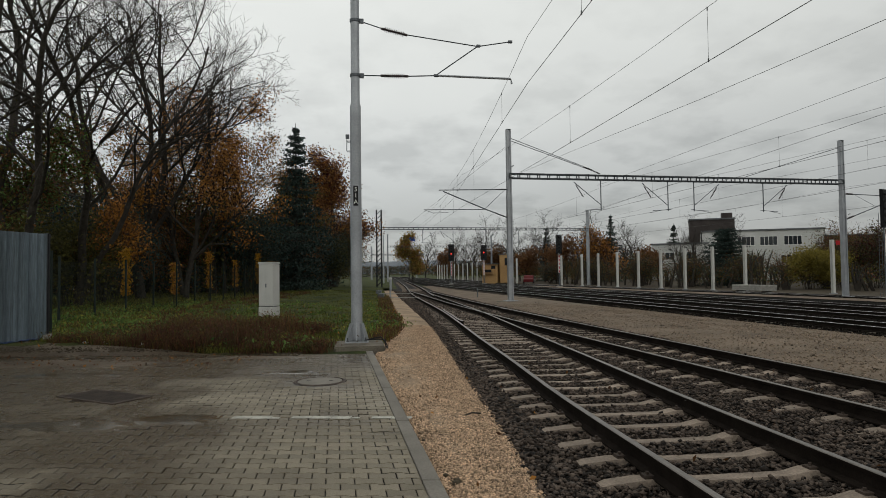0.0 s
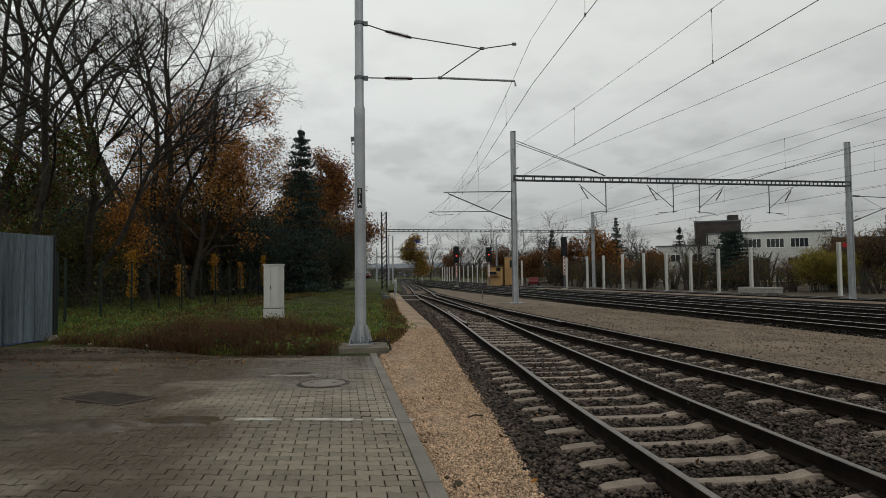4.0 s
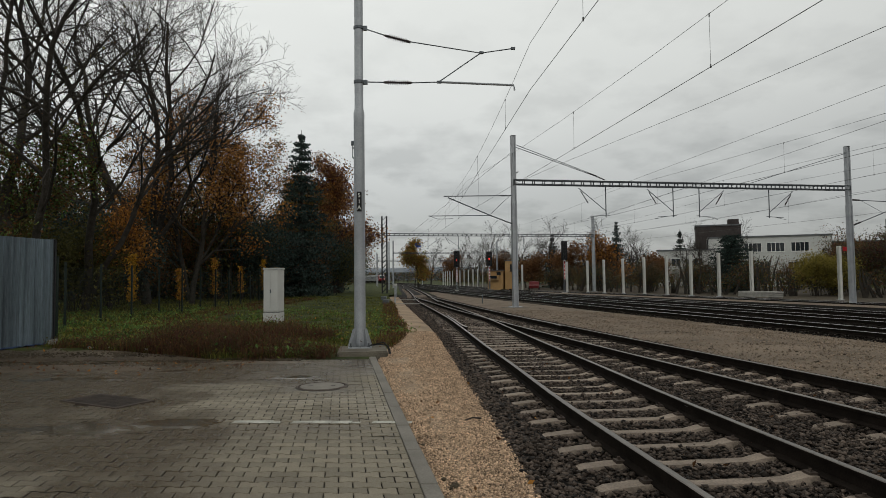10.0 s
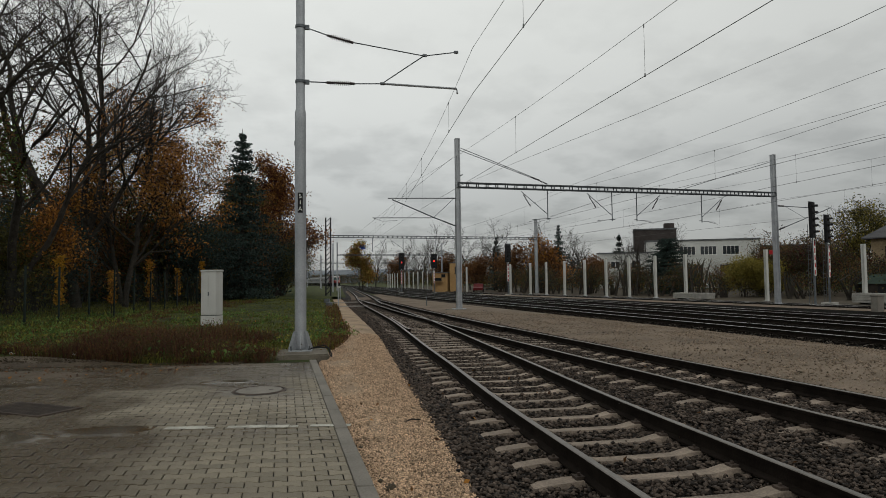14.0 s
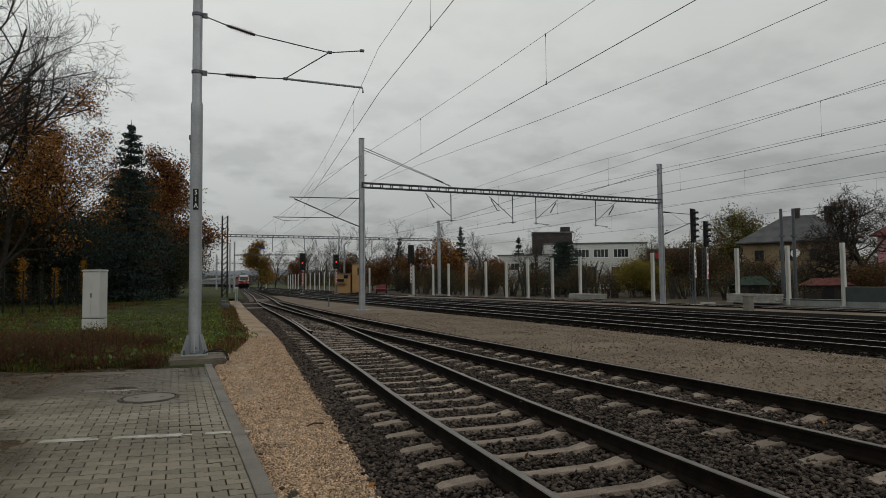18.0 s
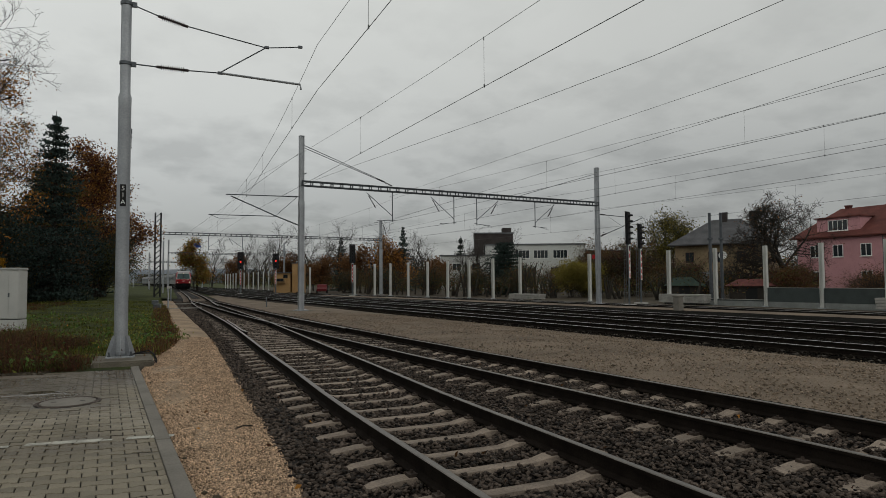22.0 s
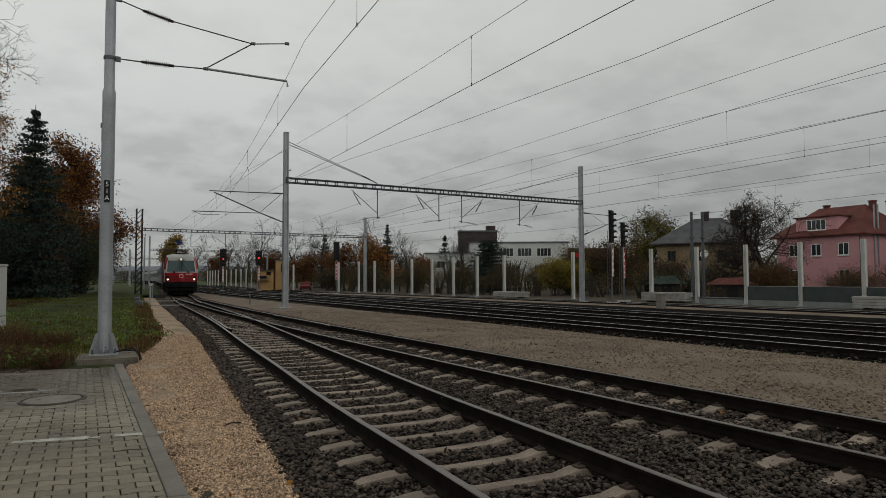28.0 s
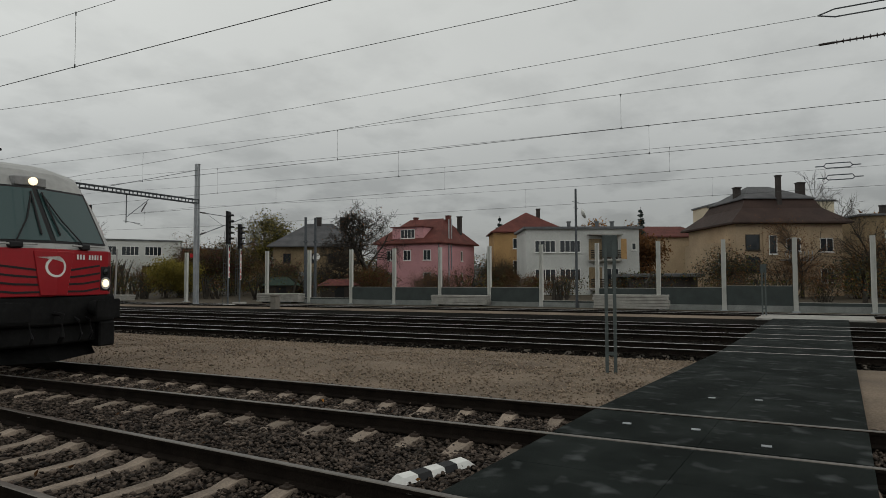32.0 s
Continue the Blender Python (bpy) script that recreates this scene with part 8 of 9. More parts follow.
            part("side_grille", boxes((min(s * 1.495, s * 1.515), max(s * 1.495, s * 1.515), y, y + 1.2, 2.85, 3.35)), M["tdark"], t)
        part("skirt", boxes((min(s * 1.30, s * 1.46), max(s * 1.30, s * 1.46), 5.9, 13.0, 0.45, 1.07)), M["tdark"], t)
    # top lamp
    part("top_lamp_housing", bevelled(boxes((-0.30, 0.30, 0.735, 1.2, 3.31, 3.49)), 0.02), M["troof"], t)
    bm = bmesh.new()
    lathe(bm, [(0.075, 0.0), (0.07, 0.03), (0.0001, 0.045)], 18, pose(0, 0.735, 3.40, 90, 0, 0))
    part("top_headlight", bm, HEAD, t, "lit warm white top headlight")
    # swirl emblem as a plain ring and wing; running number as plain bars
    bm = bmesh.new()
    for i in range(18):
        a0, a1 = math.radians(125 + i * 17), math.radians(125 + (i + 1) * 17)
        q = [bm.verts.new((math.cos(a) * r, -0.031, 1.82 + math.sin(a) * r)) for a in (a0, a1) for r in (0.145, 0.185)]
        bm.faces.new((q[0], q[1], q[3], q[2]))
    bmesh.ops.remove_doubles(bm, verts=bm.verts[:], dist=0.0005)
    v = [bm.verts.new(p) for p in ((-0.32, -0.032, 1.99), (0.05, -0.032, 2.01), (0.14, -0.032, 1.90), (-0.05, -0.032, 1.95))]
    bm.faces.new(v)
    bmesh.ops.solidify(bm, geom=bm.faces[:], thickness=0.004)
    part("emblem", bm, M["white"], t, "white ring emblem")
    # the raised red wedge that carries the emblem
    bm = bmesh.new()
    wv = [bm.verts.new(p) for y_ in (-0.026, 0.03) for p in ((-0.36, y_, 2.10), (0.36, y_, 2.10), (0.24, y_, 1.32), (-0.24, y_, 1.32))]
    for f in ((3, 2, 1, 0), (4, 5, 6, 7), (0, 1, 5, 4), (1, 2, 6, 5), (2, 3, 7, 6), (3, 0, 4, 7)):
        bm.faces.new([wv[i] for i in f])
    part("emblem_wedge", bevelled(bm, 0.008), M["tred"], t)
    for k, w_ in enumerate((0.07, 0.07, 0.07, 0, 0.07, 0.07, 0.07, 0.04, 0.07)):
        if w_:
            part("number_bar", boxes((0.44 + k * 0.07, 0.44 + k * 0.07 + w_ * 0.55, -0.016, -0.006, 1.965, 2.055)), M["white"], t)
    # middle body, roof, roof gear
    bm = bmesh.new()
    section(bm, [(2.0, ring_at(1.44, 1.1, 3.4, 3.88)), (L - 2.0, ring_at(1.44, 1.1, 3.4, 3.88))])
    part("body_shell", bm, M["tshaded"], t)
    part("roof", bevelled(boxes((-1.0, 1.0, 2.5, L - 2.5, 3.885, 3.95)), 0.03), M["tdark"], t)
    bm = bmesh.new()
    section(bm, [(L - 2.0, ring_at(1.5, 1.1, 3.4, 3.88)), (L - 0.6, ring_at(1.45, 1.1, 3.3, 3.8)), (L - 0.05, ring_at(1.25, 1.1, 3.0, 3.5))])
    part("rear_cab", bm, M["tred"], t)
    part("roof_fairing", bevelled(boxes((-0.5, 0.4, 2.6, 5.2, 3.952, 4.08)), 0.05), M["tdark"], t)
    for y in (3.0, 6.5, 9.0, 12.0):
        part("roof_insulator", lathe(bmesh.new(), [(0.06, 4.0), (0.11, 4.06), (0.06, 4.12), (0.11, 4.18), (0.05, 4.32)], 10, pose(0.5, y, 0)), M["insul"], t)
    for y in (2.6, 5.0):
        part("folded_pantograph_bar", chain(bmesh.new(), [(-0.6, y, 4.3), (0, y - 0.35, 4.36), (0.6, y, 4.3)], 0.03, 5), M["tdark"], t)
    # raised rear pantograph
    pan = part("pantograph_base", boxes((-0.5, 0.5, L - 5.4, L - 3.4, 4.002, 4.15)), M["tdark"], t)
    part("lower_arm", chain(bmesh.new(), [(0, L - 3.6, 4.15), (0, L - 5.2, 4.95)], 0.05, 6), M["tdark"], pan)
    for s in (-0.3, 0.3):
        part("upper_arm", chain(bmesh.new(), [(s * 0.3, L - 5.2, 4.95), (s, L - 3.6, 5.52)], 0.025, 5), M["tdark"], pan)
    for y in (L - 3.75, L - 3.4):
        part("contact_strip", chain(bmesh.new(), [(-0.95, y, 5.30), (-0.72, y, 5.52), (-0.55, y, 5.57), (0.55, y, 5.57), (0.72, y, 5.52), (0.95, y, 5.30)], 0.025, 6), M["tdark"], pan)
    # underframe: buffer beam, coupling, plough, bogies
    part("buffer_beam", bevelled(boxes((-1.42, 1.42, 0.04, 0.9, 0.78, 1.296)), 0.03), M["tdark"], t)
    part("lower_skirt", bevelled(boxes((-1.32, 1.32, 0.16, 0.7, 0.42, 0.775)), 0.04), M["tdark"], t)
    bm = bmesh.new()
    v = [bm.verts.new(p) for p in ((-1.15, 0.25, 0.16), (0, 0.05, 0.14), (1.15, 0.25, 0.16), (-1.2, 0.6, 0.46), (0, 0.42, 0.46), (1.2, 0.6, 0.46))]
    bm.faces.new((v[0], v[1], v[4], v[3]))
    bm.faces.new((v[1], v[2], v[5], v[4]))
    bmesh.ops.solidify(bm, geom=bm.faces[:], thickness=0.03)
    part("rail_guard", bm, M["tdark"], t)
    part("coupling", chain(bmesh.new(), [(0, 0.1, 1.0), (0, -0.2, 0.98), (0, -0.22, 0.6), (0.02, -0.12, 0.5)], 0.045, 6), M["tdark"], t)
    for s in (-0.45, 0.45, 0.7):
        part("brake_hose", chain(bmesh.new(), [(s, 0.1, 0.92), (s, -0.1, 0.85), (s + 0.05, -0.12, 0.6), (s + 0.1, 0.02, 0.48)], 0.024, 5), M["black"], t)
    bogie(t, 4.7)
    bogie(t, L - 4.7)
    part("equipment_box", bevelled(boxes((-1.2, 1.2, 6.2, 12.7, 0.35, 1.05)), 0.05), M["tdark"], t)
    # the nose is swept back to both sides: bend every front part round a middle crease
    for ob in t.children_recursive:
        if ob.type != "MESH" or min(v.co.y for v in ob.data.vertices) > 0.9:
            continue
        bm = bmesh.new()
        bm.from_mesh(ob.data)
        xs = [v.co.x for v in bm.verts]
        if min(xs) < -0.02 and max(xs) > 0.02:
            bmesh.ops.bisect_plane(bm, geom=bm.verts[:] + bm.edges[:] + bm.faces[:], plane_co=(0, 0, 0), plane_no=(1, 0, 0))
        for v in bm.verts:
            v.co.y -= 0.32 * max(0.0, 1 - abs(v.co.x) / 1.25) * min(1.0, max(0.0, (1.3 - v.co.y) / 0.6))
        bm.to_mesh(ob.data)
        bm.free()
    return t


def coach():
    """A passenger coach; its front end at the origin, facing -y."""
    t = thing("coach", pose(0, 0, 0), "grey passenger coach with a dark window band", "railway coach", "coaches of the train")
    L = 26.4
    bm = bmesh.new()
    section(bm, [(0.25, ring_at(1.38, 1.0, 3.2, 3.95)), (0.45, ring_at(1.41, 1.0, 3.25, 4.02)), (L - 0.45, ring_at(1.41, 1.0, 3.25, 4.02)), (L - 0.25, ring_at(1.38, 1.0, 3.2, 3.95))])
    part("body", bm, M["tcoach"], t)
    part("roof", bevelled(boxes((-0.95, 0.95, 0.5, L - 0.5, 3.99, 4.08)), 0.03), M["troof"], t)
    for s in (-1, 1):
        part("lower_band", boxes((min(s * 1.405, s * 1.425), max(s * 1.405, s * 1.425), 0.5, L - 0.5, 1.02, 1.9)), M["tcoach"], t)
        for k in range(11):
            y = 2.4 + k * 2.0
            part("window", boxes((min(s * 1.402, s * 1.43), max(s * 1.402, s * 1.43), y, y + 1.45, 2.15, 3.05)), M["tband"], t)
        for y in (0.9, L - 1.8):
            part("door", boxes((min(s * 1.402, s * 1.432), max(s * 1.402, s * 1.432), y, y + 0.9, 1.05, 3.1)), M["tband"], t)
    part("gangway", bevelled(boxes((-0.75, 0.75, -0.02, 0.3, 1.1, 3.4)), 0.04), M["tdark"], t)
    part("underframe", bevelled(boxes((-1.2, 1.2, 6.5, 19.5, 0.45, 0.98)), 0.05), M["tdark"], t)
    bogie(t, 3.7, 1.25, 0.46)
    bogie(t, L - 3.7, 1.25, 0.46)
    return t


engine = loco()
coaches = [coach()]
for k in range(6):
    coaches.append(copy_thing(coaches[0], pose(0, 0, 0)))

# arc length along the running line, from far to near
ty = np.arange(-60, 720, 0.5)
tx = np.array([two_c(float(y)) for y in ty])
tsl = np.concatenate([[0], np.cumsum(np.hypot(np.diff(tx), np.diff(ty)))])


def on_line(y):
    return float(np.interp(y, ty, tsl))


def vehicle_pose(s_front, length, inset):
    """The pose of a vehicle whose front stands at arc length s_front, riding on two bogies."""
    def pt(s):
        y = float(np.interp(s, tsl, ty))
        return Vector((two_c(y), y, RZ))
    a, b = pt(s_front + inset), pt(s_front + length - inset)
    d = (b - a).normalized()
    o = a - d * inset
    return Matrix.Translation(o) @ pose(0, 0, 0, 0, 0, math.degrees(math.atan2(-d.x, d.y)))


FRONT = [(0.0, 429.0), (4.5, 370.5), (9.0, 312.0), (14.0, 247.0), (19.0, 181.7), (22.0, 142.5), (25.0, 103.3), (28.0, 64.2), (29.0, 51.2), (30.0, 38.2), (31.0, 25.0), (32.0, 12.0)]


# ---- loose stone and low growth ----
def scatter(name, spots_, size, rng_seed, material, label, category, flat=0.7, kind="stuff"):
    """Many small angular stones (octahedra pulled out of shape) as one joined mesh."""
    g = np.random.RandomState(rng_seed)
    P = np.asarray(spots_, float)
    n = len(P)
    dirs = np.array([(1, 0, 0), (0, 1, 0), (-1, 0, 0), (0, -1, 0), (0, 0, 1), (0, 0, -1)], float)
    s = size * g.uniform(0.55, 1.35, (n, 1, 1))
    V = dirs[None] * g.uniform(0.45, 1.3, (n, 6, 1)) * s
    V[:, :, 0] *= g.uniform(0.7, 1.5, (n, 1))
    V[:, :, 2] *= flat
    a = g.uniform(0, 2 * np.pi, n)
    tl = g.normal(0, 0.45, n)
    ca, sa = np.cos(a), np.sin(a)
    ct, st_ = np.cos(tl), np.sin(tl)
    x, y, z = V[..., 0], V[..., 1], V[..., 2]
    y, z = y * ct[:, None] - z * st_[:, None], y * st_[:, None] + z * ct[:, None]
    x, y = x * ca[:, None] - y * sa[:, None], x * sa[:, None] + y * ca[:, None]
    V = np.stack([x, y, z], -1) + P[:, None]
    F = np.array([(0, 1, 4), (1, 2, 4), (2, 3, 4), (3, 0, 4), (1, 0, 5), (2, 1, 5), (3, 2, 5), (0, 3, 5)])
    F = (F[None] + 6 * np.arange(n)[:, None, None]).reshape(-1)
    me = bpy.data.meshes.new(name)
    me.vertices.add(6 * n)
    me.vertices.foreach_set("co", V.ravel())
    me.loops.add(24 * n)
    me.loops.foreach_set("vertex_index", F)
    me.polygons.add(8 * n)
    me.polygons.foreach_set("loop_start", np.arange(0, 24 * n, 3))
    me.update(calc_edges=True)
    me.materials.append(material)
    return tagged(new(name, me), label, category, "", kind)


g = np.random.RandomState(17)


def strip(n, y0, y1, left, right, z, power=1.7, jitter=0.012):
    """Places between two lines, thinning out with distance."""
    y = y0 + (y1 - y0) * g.uniform(0, 1, n) ** power
    a = np.array([left(float(v)) for v in y])
    b = np.array([right(float(v)) for v in y])
    u = g.uniform(0, 1, n)
    x = a + (b - a) * u
    zz = np.array([z(float(q)) for q in u]) if callable(z) else np.full(n, z)
    return np.stack([x, y, zz + g.normal(0, jitter, n)], 1)


def in_crossing(p):
    return (p[:, 1] < 2.40 + (p[:, 0] - 3.71) * CROSS + 0.03) & (p[:, 1] > -0.27 + (p[:, 0] - 5.58) * CROSS - 0.03) & (p[:, 0] > near_c(1.0) - 2.0)


def bed_z(u):
    return -0.080 - 0.096 * min(1, u / 0.083)


bal = strip(160000, -3.5, 26, shifted(path_r, -0.05), shifted(two_c, 1.75), bed_z)
bal = bal[~in_crossing(bal)]


def clear_of_sleepers(P, name, inner, outer, gap=0.095):
    """Keeps the stones off the sleepers of a track, between two distances from its middle."""
    S = np.array(LAID[name])
    k = np.clip(np.searchsorted(S[:, 1], P[:, 1]), 1, len(S) - 1)
    ok = np.ones(len(P), bool)
    for j in (k - 2, k - 1, k, np.minimum(k + 1, len(S) - 1)):
        a = np.radians(S[j, 2])
        dx, dy = P[:, 0] - S[j, 0], P[:, 1] - S[j, 1]
        u, v = dx * np.cos(a) + dy * np.sin(a), -dx * np.sin(a) + dy * np.cos(a)
        ok &= ~((np.abs(v) < gap) & (np.abs(u) > inner) & (np.abs(u) < outer))
    return P[ok]


bal = clear_of_sleepers(clear_of_sleepers(bal, "track_1", -1, 1.28), "track_2", 0.50, 1.02)
def clear_of_bearers(P, gap=0.135):
    B = np.array(BEARERS)
    ok = np.ones(len(P), bool)
    k = np.clip(np.searchsorted(B[:, 0], P[:, 1]), 1, len(B) - 1)
    for j in (k - 1, k):
        ok &= ~((np.abs(P[:, 1] - B[j, 0] - (P[:, 0] - B[j, 1]) * B[j, 2]) < gap) & (P[:, 1] > TURNOUT[0]))
    P = P[ok].copy()
    P[:, 2] += np.where(P[:, 1] > TURNOUT[0], 0.030, 0.0)      # the stone lies level with the bearers
    return P


bal = clear_of_bearers(bal)
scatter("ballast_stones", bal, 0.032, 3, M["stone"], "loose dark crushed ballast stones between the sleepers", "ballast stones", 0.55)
far_b = strip(36000, 26, 60, shifted(path_r, -0.05), shifted(two_c, 1.75), bed_z, 1.0)
far_b = clear_of_sleepers(clear_of_sleepers(far_b, "track_1", -1, 1.28), "track_2", 0.50, 1.02)
far_b = clear_of_bearers(far_b)
scatter("far_ballast_stones", far_b, 0.045, 4, M["stone"], "dark crushed ballast stones farther along the track", "ballast stones", 0.75)
peb = strip(130000, 3.2, 20, path_l, path_r, lambda u: -0.045 + 0.02 * math.sin(u * 3.1) - 0.05 * max(0, u - 0.8) / 0.2, 1.9, 0.006)
scatter("gravel_pebbles", peb, 0.0118, 5, M["pebble"], "loose pale yellow gravel on the walkway", "gravel", 0.8)
fld = strip(30000, 2, 34, shifted(two_c, 1.72), shifted(a_c, -1.9), lambda u: float(np.interp(u, [0, 0.25, 0.5, 0.75, 1], [-0.15, -0.10, -0.12, -0.25, -0.36])) + 0.006, 1.4, 0.01)
fld = fld[~in_crossing(fld)]
M["fieldstone"] = mat("field_stone", (0.212, 0.163, 0.119), 0.85, vary=0.2, each=0.5, fine=60)
scatter("field_stones", fld, 0.022, 6, M["fieldstone"], "loose grey-brown gravel between the tracks", "gravel", 0.8)
clod = strip(200, 3, 36, shifted(two_c, 1.9), shifted(a_c, -2.1), lambda u: float(np.interp(u, [0, 0.25, 0.5, 0.75, 1], [-0.15, -0.10, -0.12, -0.25, -0.36])) + 0.012, 1.2, 0.004)
clod = clod[~in_crossing(clod)]
scatter("weed_tufts", clod, 0.045, 7, M["soil"], "small dark tufts and clods on the gravel", "clods", 0.4)
main_b = strip(22000, 0, 45, shifted(a_c, -1.95), shifted(c_c, 1.9), -0.355, 1.0, 0.015)
main_b = main_b[~in_crossing(main_b)]
scatter("main_ballast_stones", main_b, 0.05, 8, M["oilstone"], "dark ballast stones of the main lines", "ballast stones", 0.75)


# blades: thin tapering folded strips, many in one mesh
def blades(name, P, h, w, bend, seed, material, label, category):
    q = np.random.RandomState(seed)
    n = len(P)
    a = q.uniform(0, 2 * np.pi, n)
    hh = h * q.uniform(0.5, 1.3, n)
    bd = bend * hh * q.uniform(0.3, 1.2, n)
    ww = w * q.uniform(0.7, 1.3, n)
    dx, dy = np.cos(a), np.sin(a)
    def at(u, f):
        c = P + np.stack([dx * bd * u * u, dy * bd * u * u, hh * u * (1 - 0.25 * u * bend)], 1)
        s = np.stack([-dy, dx, np.zeros(n)], 1) * (ww * f)[:, None]
        return c - s, c + s
    p0, p1 = at(0.0, 0.5)
    p2, p3 = at(0.55, 0.42)
    tip, _ = at(1.0, 0.0)
    V = np.stack([p0, p1, p3, p2, tip], 1).reshape(-1, 3)
    k = 5 * np.arange(n)[:, None]
    F = np.concatenate([k + np.array([[0, 1, 2, 3]]), k + np.array([[3, 2, 4]])], 1).reshape(-1)
    me = bpy.data.meshes.new(name)
    me.vertices.add(5 * n)
    me.vertices.foreach_set("co", V.ravel())
    me.loops.add(7 * n)
    me.loops.foreach_set("vertex_index", F)
    me.polygons.add(2 * n)
    me.polygons.foreach_set("loop_start", np.stack([7 * np.arange(n), 7 * np.arange(n) + 4], 1).ravel())
    me.update(calc_edges=True)
    for m in (material if isinstance(material, (list, tuple)) else [material]):
        me.materials.append(m)
    if isinstance(material, (list, tuple)):
        me.polygons.foreach_set("material_index", np.repeat(q.randint(0, len(material), n), 2))
    return tagged(new(name, me), label, category, "", "stuff")


verge_l, verge_r = curve([(13.0, -9.6), (16, -10.2), (18, -12.4), (60, -14.4)]), curve([(13.0, -1.5), (14.5, -1.45), (16, -1.30), (29, -2.3), (45, -3.95), (60, -5.6)])


def verge_z(u):
    return float(np.interp(u, [0, 0.25, 0.5, 0.75, 1], [0.06, 0.12, 0.10, 0.02, -0.03])) - 0.02


gr = strip(76000, 13.15, 58, verge_l, verge_r, verge_z, 1.8)
gr[:, 2] -= np.clip((14.6 - gr[:, 1]) / 1.6, 0, 1) * np.clip(gr[:, 2], 0, 1)
gr = gr[(gr[:, 0] < -2.75) | (gr[:, 1] > 15.1)]
gr = gr[gr[:, 1] > 13.1 + np.maximum(0, -4.9 - gr[:, 0]) * 0.40]
blades("verge_grass", gr, (0.12 - 0.05 * np.clip((gr[:, 0] - np.array([verge_r(float(v)) for v in gr[:, 1]]) + 1.2) / 1.2, 0, 1)) * (0.55 + 0.9 * np.array([max(0, noise.noise((p[0] * 1.3, p[1] * 1.3, 9)) + 0.5) for p in gr])), 0.016, 0.6, 21, [M["grass"], M["grass"], M["turf"]], "tufted autumn grass of the verge", "grass")
wc = strip(520, 13.1, 17.8, curve([(13, -8.9), (18, -9.5)]), curve([(13, -2.6), (18, -2.9)]), 0.0, 1.5, 0.0)
wc = np.array([p for p in wc if noise.noise((p[0] * 0.55, p[1] * 0.9, 5)) > -0.05 - 0.25 * (-7.6 < p[0] < -3.6) + 0.35 * (p[0] > -3.4)])
tall = g.uniform(0.15, 1.15, len(wc)) ** 1.3 * np.where((wc[:, 0] > -7.4) & (wc[:, 0] < -3.8), 1.2, 0.6)
wd = np.repeat(wc, 75, 0)
wh = np.repeat(tall, 75)
wd[:, :2] += g.normal(0, 1, (len(wd), 2)) * (0.13 + 0.10 * wh)[:, None]
wd[:, 2] = np.clip((wd[:, 1] - 13.1) * 0.06, 0, 0.08) - 0.01
ok = wd[:, 1] > 13.03 + np.maximum(0, -4.9 - wd[:, 0]) * 0.40
blades("weeds", wd[ok], 0.46 * wh[ok], 0.010, 0.7, 22, [M["weed"], M["weed"], M["maroon"], M["weed"], M["rust"], M["olive"]], "brown withered weeds at the edge of the paving", "weeds")
wl_ = wd[ok][::2].copy()
wl_[:, 2] += 0.46 * wh[ok][::2] * g.uniform(0.25, 0.95, len(wl_))
wl_[:, :2] += g.normal(0, 0.06, (len(wl_), 2))
tagged(leaf_mesh("weed_leaves", [tuple(p) for p in wl_], 0.026, random.Random(41), [M["weed"], M["rust"], M["olive"]], None), "small withered leaves and seed heads of the weeds", "weeds", "", "stuff")
# low leafy herbs in clumps over the verge
hc = strip(330, 13.4, 34, verge_l, verge_r, verge_z, 1.5)
hc = np.array([p for p in hc if noise.noise((p[0] * 0.35, p[1] * 0.35, 8)) > -0.02 - 0.5 * (p[0] < -7.2) and (p[0] < -2.9 or p[1] > 15.3) and p[1] > 13.4 + max(0, -4.9 - p[0]) * 0.40])
hl = np.repeat(hc, 55, 0)
hs = np.repeat(g.uniform(0.08, 0.24, len(hc)), 55)
hl[:, :2] += g.normal(0, 1, (len(hl), 2)) * hs[:, None]
hl[:, 2] += 0.03 + np.abs(g.normal(0, 0.6, len(hl))) * hs
tagged(leaf_mesh("herb_clumps", [tuple(p) for p in hl], 0.050, random.Random(43), [M["herb"], M["herb"], M["grass"]], None), "low clumps of fresh green herbs in the verge", "herbs", "", "stuff")
we = strip(5200, 13.6, 45, shifted(verge_r, -0.70), shifted(verge_r, 0.05), -0.02, 1.2)
we = we[(we[:, 1] > 15.2)]
blades("edge_weeds", we, 0.20 * (0.3 + 1.3 * np.array([max(0, noise.noise((p[0] * 1.1, p[1] * 0.8, 4)) + 0.35) for p in we])), 0.014, 0.6, 23, [M["weed"], M["rust"], M["weed"], M["grass"]], "brown and green weeds along the gravel path", "weeds")
lw_ = strip(26000, 14, 60, curve([(14, -24), (60, -30)]), curve([(14, -11.0), (18, -12.7), (60, -14.6)]), 0.10, 1.2)
blades("lawn_grass", lw_, 0.16, 0.02, 0.6, 24, [M["grass"], M["olive"]], "dull grass of the park lawn", "grass")
ed_ = strip(2600, 12.3, 13.2, curve([(10, -10.3), (14, -9.8)]), curve([(10, -3.2), (14, -2.8)]), 0.004, 0.45, 0.003)
ed_ = ed_[np.array([noise.noise((p[0] * 0.9, p[1] * 2.2, 2)) > 0.25 - 0.55 * (p[1] - 12.3) for p in ed_])]
more = strip(1500, 13.0, 15.0, curve([(10, -10.3), (16, -9.9)]), curve([(12.8, -4.9), (15.2, -10.0)]), 0.085, 1.0, 0.006)
ed_ = np.concatenate([ed_, more])
scatter("edge_debris", ed_, 0.028, 12, M["soil"], "crumbs of earth and leaf litter along the edge of the paving", "debris", 0.4)
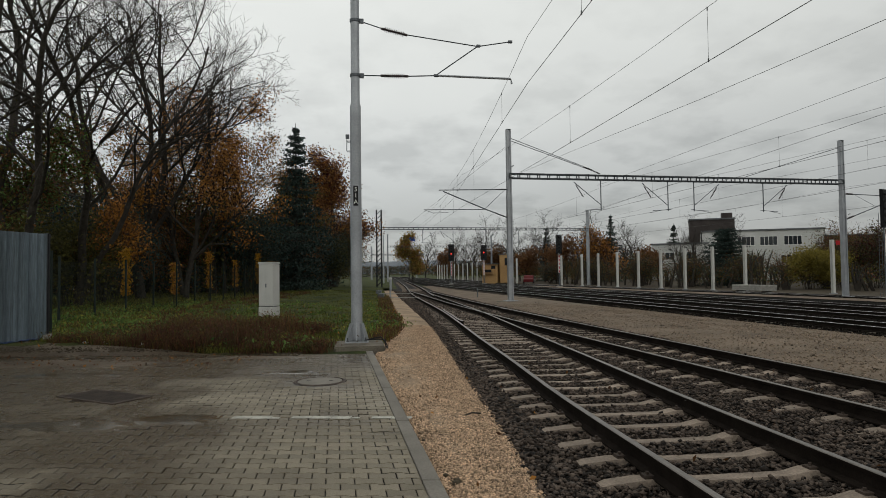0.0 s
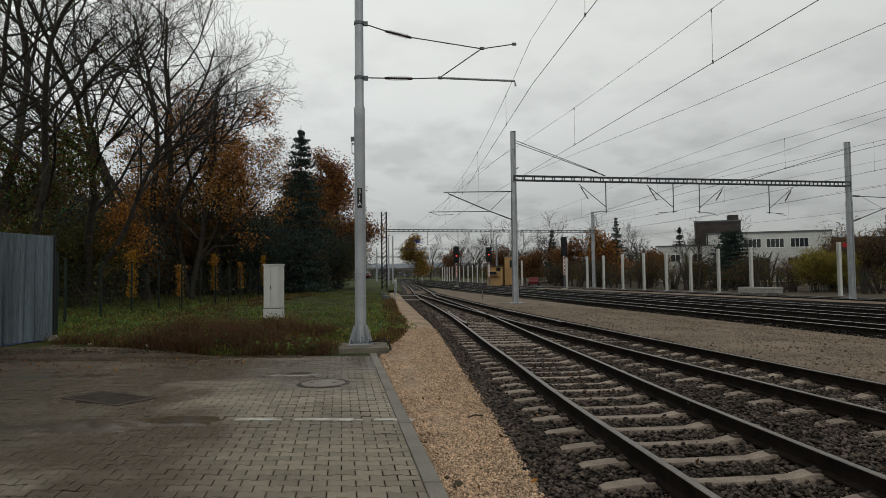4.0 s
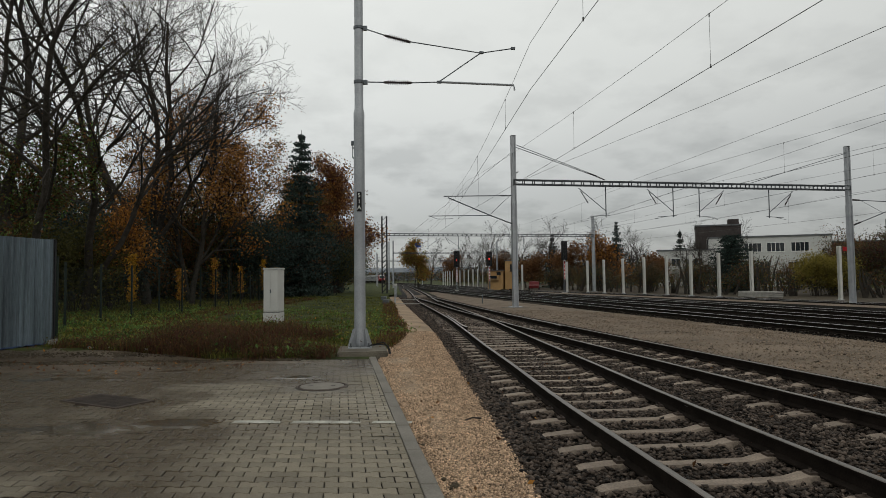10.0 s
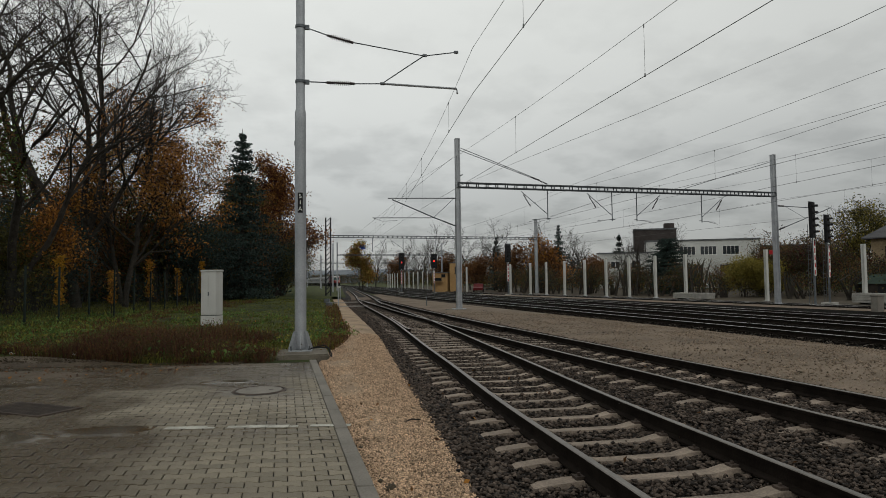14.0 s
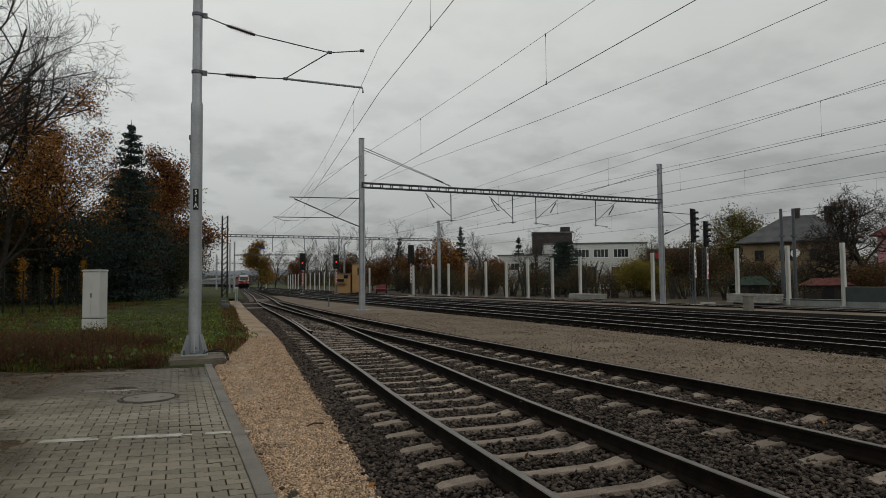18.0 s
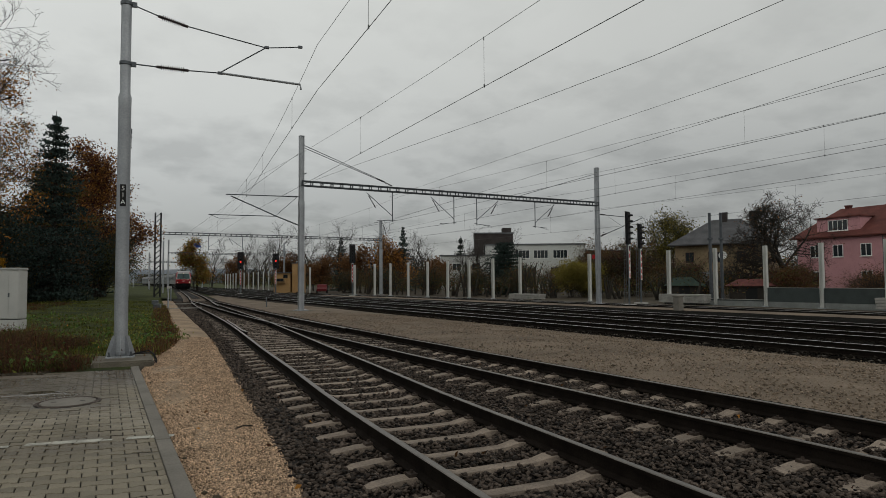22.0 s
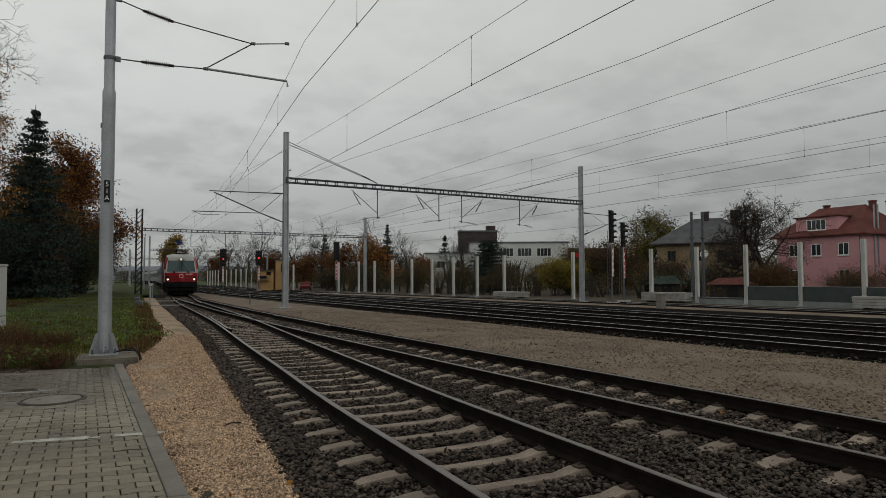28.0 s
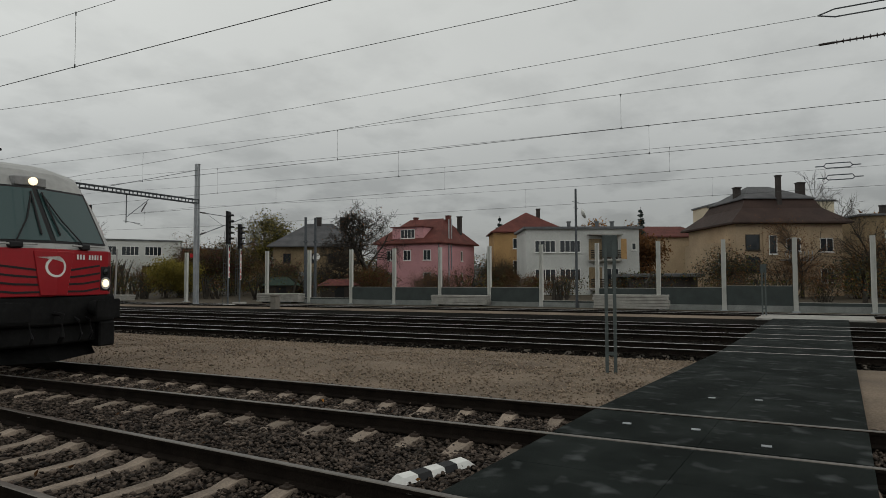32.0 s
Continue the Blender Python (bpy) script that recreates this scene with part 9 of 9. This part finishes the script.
# brown ground cover along the mesh fence
gc = np.repeat(strip(150, 19, 52, curve([(18, -11.6), (60, -13.8)]), curve([(18, -8.6), (60, -11.2)]), 0.06, 1.0, 0.02), 70, 0)
gc[:, :2] += g.normal(0, 0.28, (len(gc), 2))
blades("ground_cover", gc, 0.20, 0.016, 0.8, 27, [M["weed"], M["rust"], M["maroon"]], "reddish-brown withered ground cover along the fence", "weeds")
# fallen leaves over the yard edge, the path and the near ballast
fl = np.concatenate([strip(240, 10.8, 13.2, curve([(10, -9.5), (14, -9.5)]), curve([(10, -4.6), (14, -2.8)]), 0.012, 0.6, 0.003), strip(14, 4, 20, path_l, path_r, 0.0, 1.2, 0.004), strip(90, 1, 14, shifted(near_c, -1.4), shifted(two_c, 1.5), -0.12, 1.0, 0.01), strip(520, 13.5, 30, verge_l, verge_r, 0.16, 1.0, 0.03), strip(420, 14.6, 32, shifted(verge_r, -0.8), shifted(verge_r, 0.15), 0.05, 1.0, 0.03)])
lrng = random.Random(31)
tagged(leaf_mesh("fallen_leaves", [tuple(p) for p in fl], 0.034, lrng, [M["rust"], M["weed"], M["rust"], M["weed"], M["orange"]], None), "brown and orange fallen leaves", "fallen leaves", "", "stuff")
kc = np.array([(0.02 + kerb_c(y) + 0.16 + 0.05 * math.sin(7 * k), y, -0.02) for k, y in enumerate([4.98, 5.02, 5.06, 5.10, 5.04, 5.22, 6.3, 8.9, 11.2, 12.4])])
scatter("earth_crumbs", kc, 0.032, 14, M["soil"], "dark crumbs of earth on the gravel beside the kerb", "debris", 0.6)
# pale litter in the weeds near the fence
for i, (x, y) in enumerate([(-7.6, 14.3), (-6.9, 14.6), (-6.6, 13.9), (-5.2, 14.8), (-8.1, 14.4)]):
    bm = bmesh.new()
    bmesh.ops.create_icosphere(bm, subdivisions=1, radius=0.07)
    for v in bm.verts:
        v.co *= lrng.uniform(0.6, 1.3)
        v.co.z *= 0.5
    ob = part("litter", bm, M["white"])
    ob.matrix_world = pose(x, y, 0.14)
    tagged(ob, "scrap of pale crumpled litter among the weeds", "litter", "scraps of litter")
tw_ = thing("twig_on_path", pose(0.32, 7.38, -0.02, 0, 0, 20), "short dark twig lying on the gravel", "twig")
part("stick", chain(bmesh.new(), [(-0.10, 0, 0.0), (0, 0.015, 0.02), (0.10, -0.01, 0.01)], 0.009, 5), M["bark"], tw_)


def motions():
    """The train runs in along the line."""
    ts = np.arange(0, 32.01, 0.5)
    ft, fy = np.array(FRONT).T
    fs_ = np.array([on_line(v) for v in fy])
    sl = np.gradient(fs_, ft)
    rows_s = []
    for t in ts:
        i = min(len(ft) - 2, max(0, int(np.searchsorted(ft, t, "right") - 1)))
        h = ft[i + 1] - ft[i]
        u = (t - ft[i]) / h
        rows_s.append((2 * u**3 - 3 * u**2 + 1) * fs_[i] + (u**3 - 2 * u**2 + u) * h * sl[i] + (3 * u**2 - 2 * u**3) * fs_[i + 1] + (u**3 - u**2) * h * sl[i + 1])
    walk(engine, [(float(t), vehicle_pose(s, 18.9, 4.7)) for t, s in zip(ts, rows_s)])
    for k, c in enumerate(coaches):
        walk(c, [(float(t), vehicle_pose(s + 19.4 + 26.7 * k, 26.4, 3.7)) for t, s in zip(ts, rows_s)])


motions()
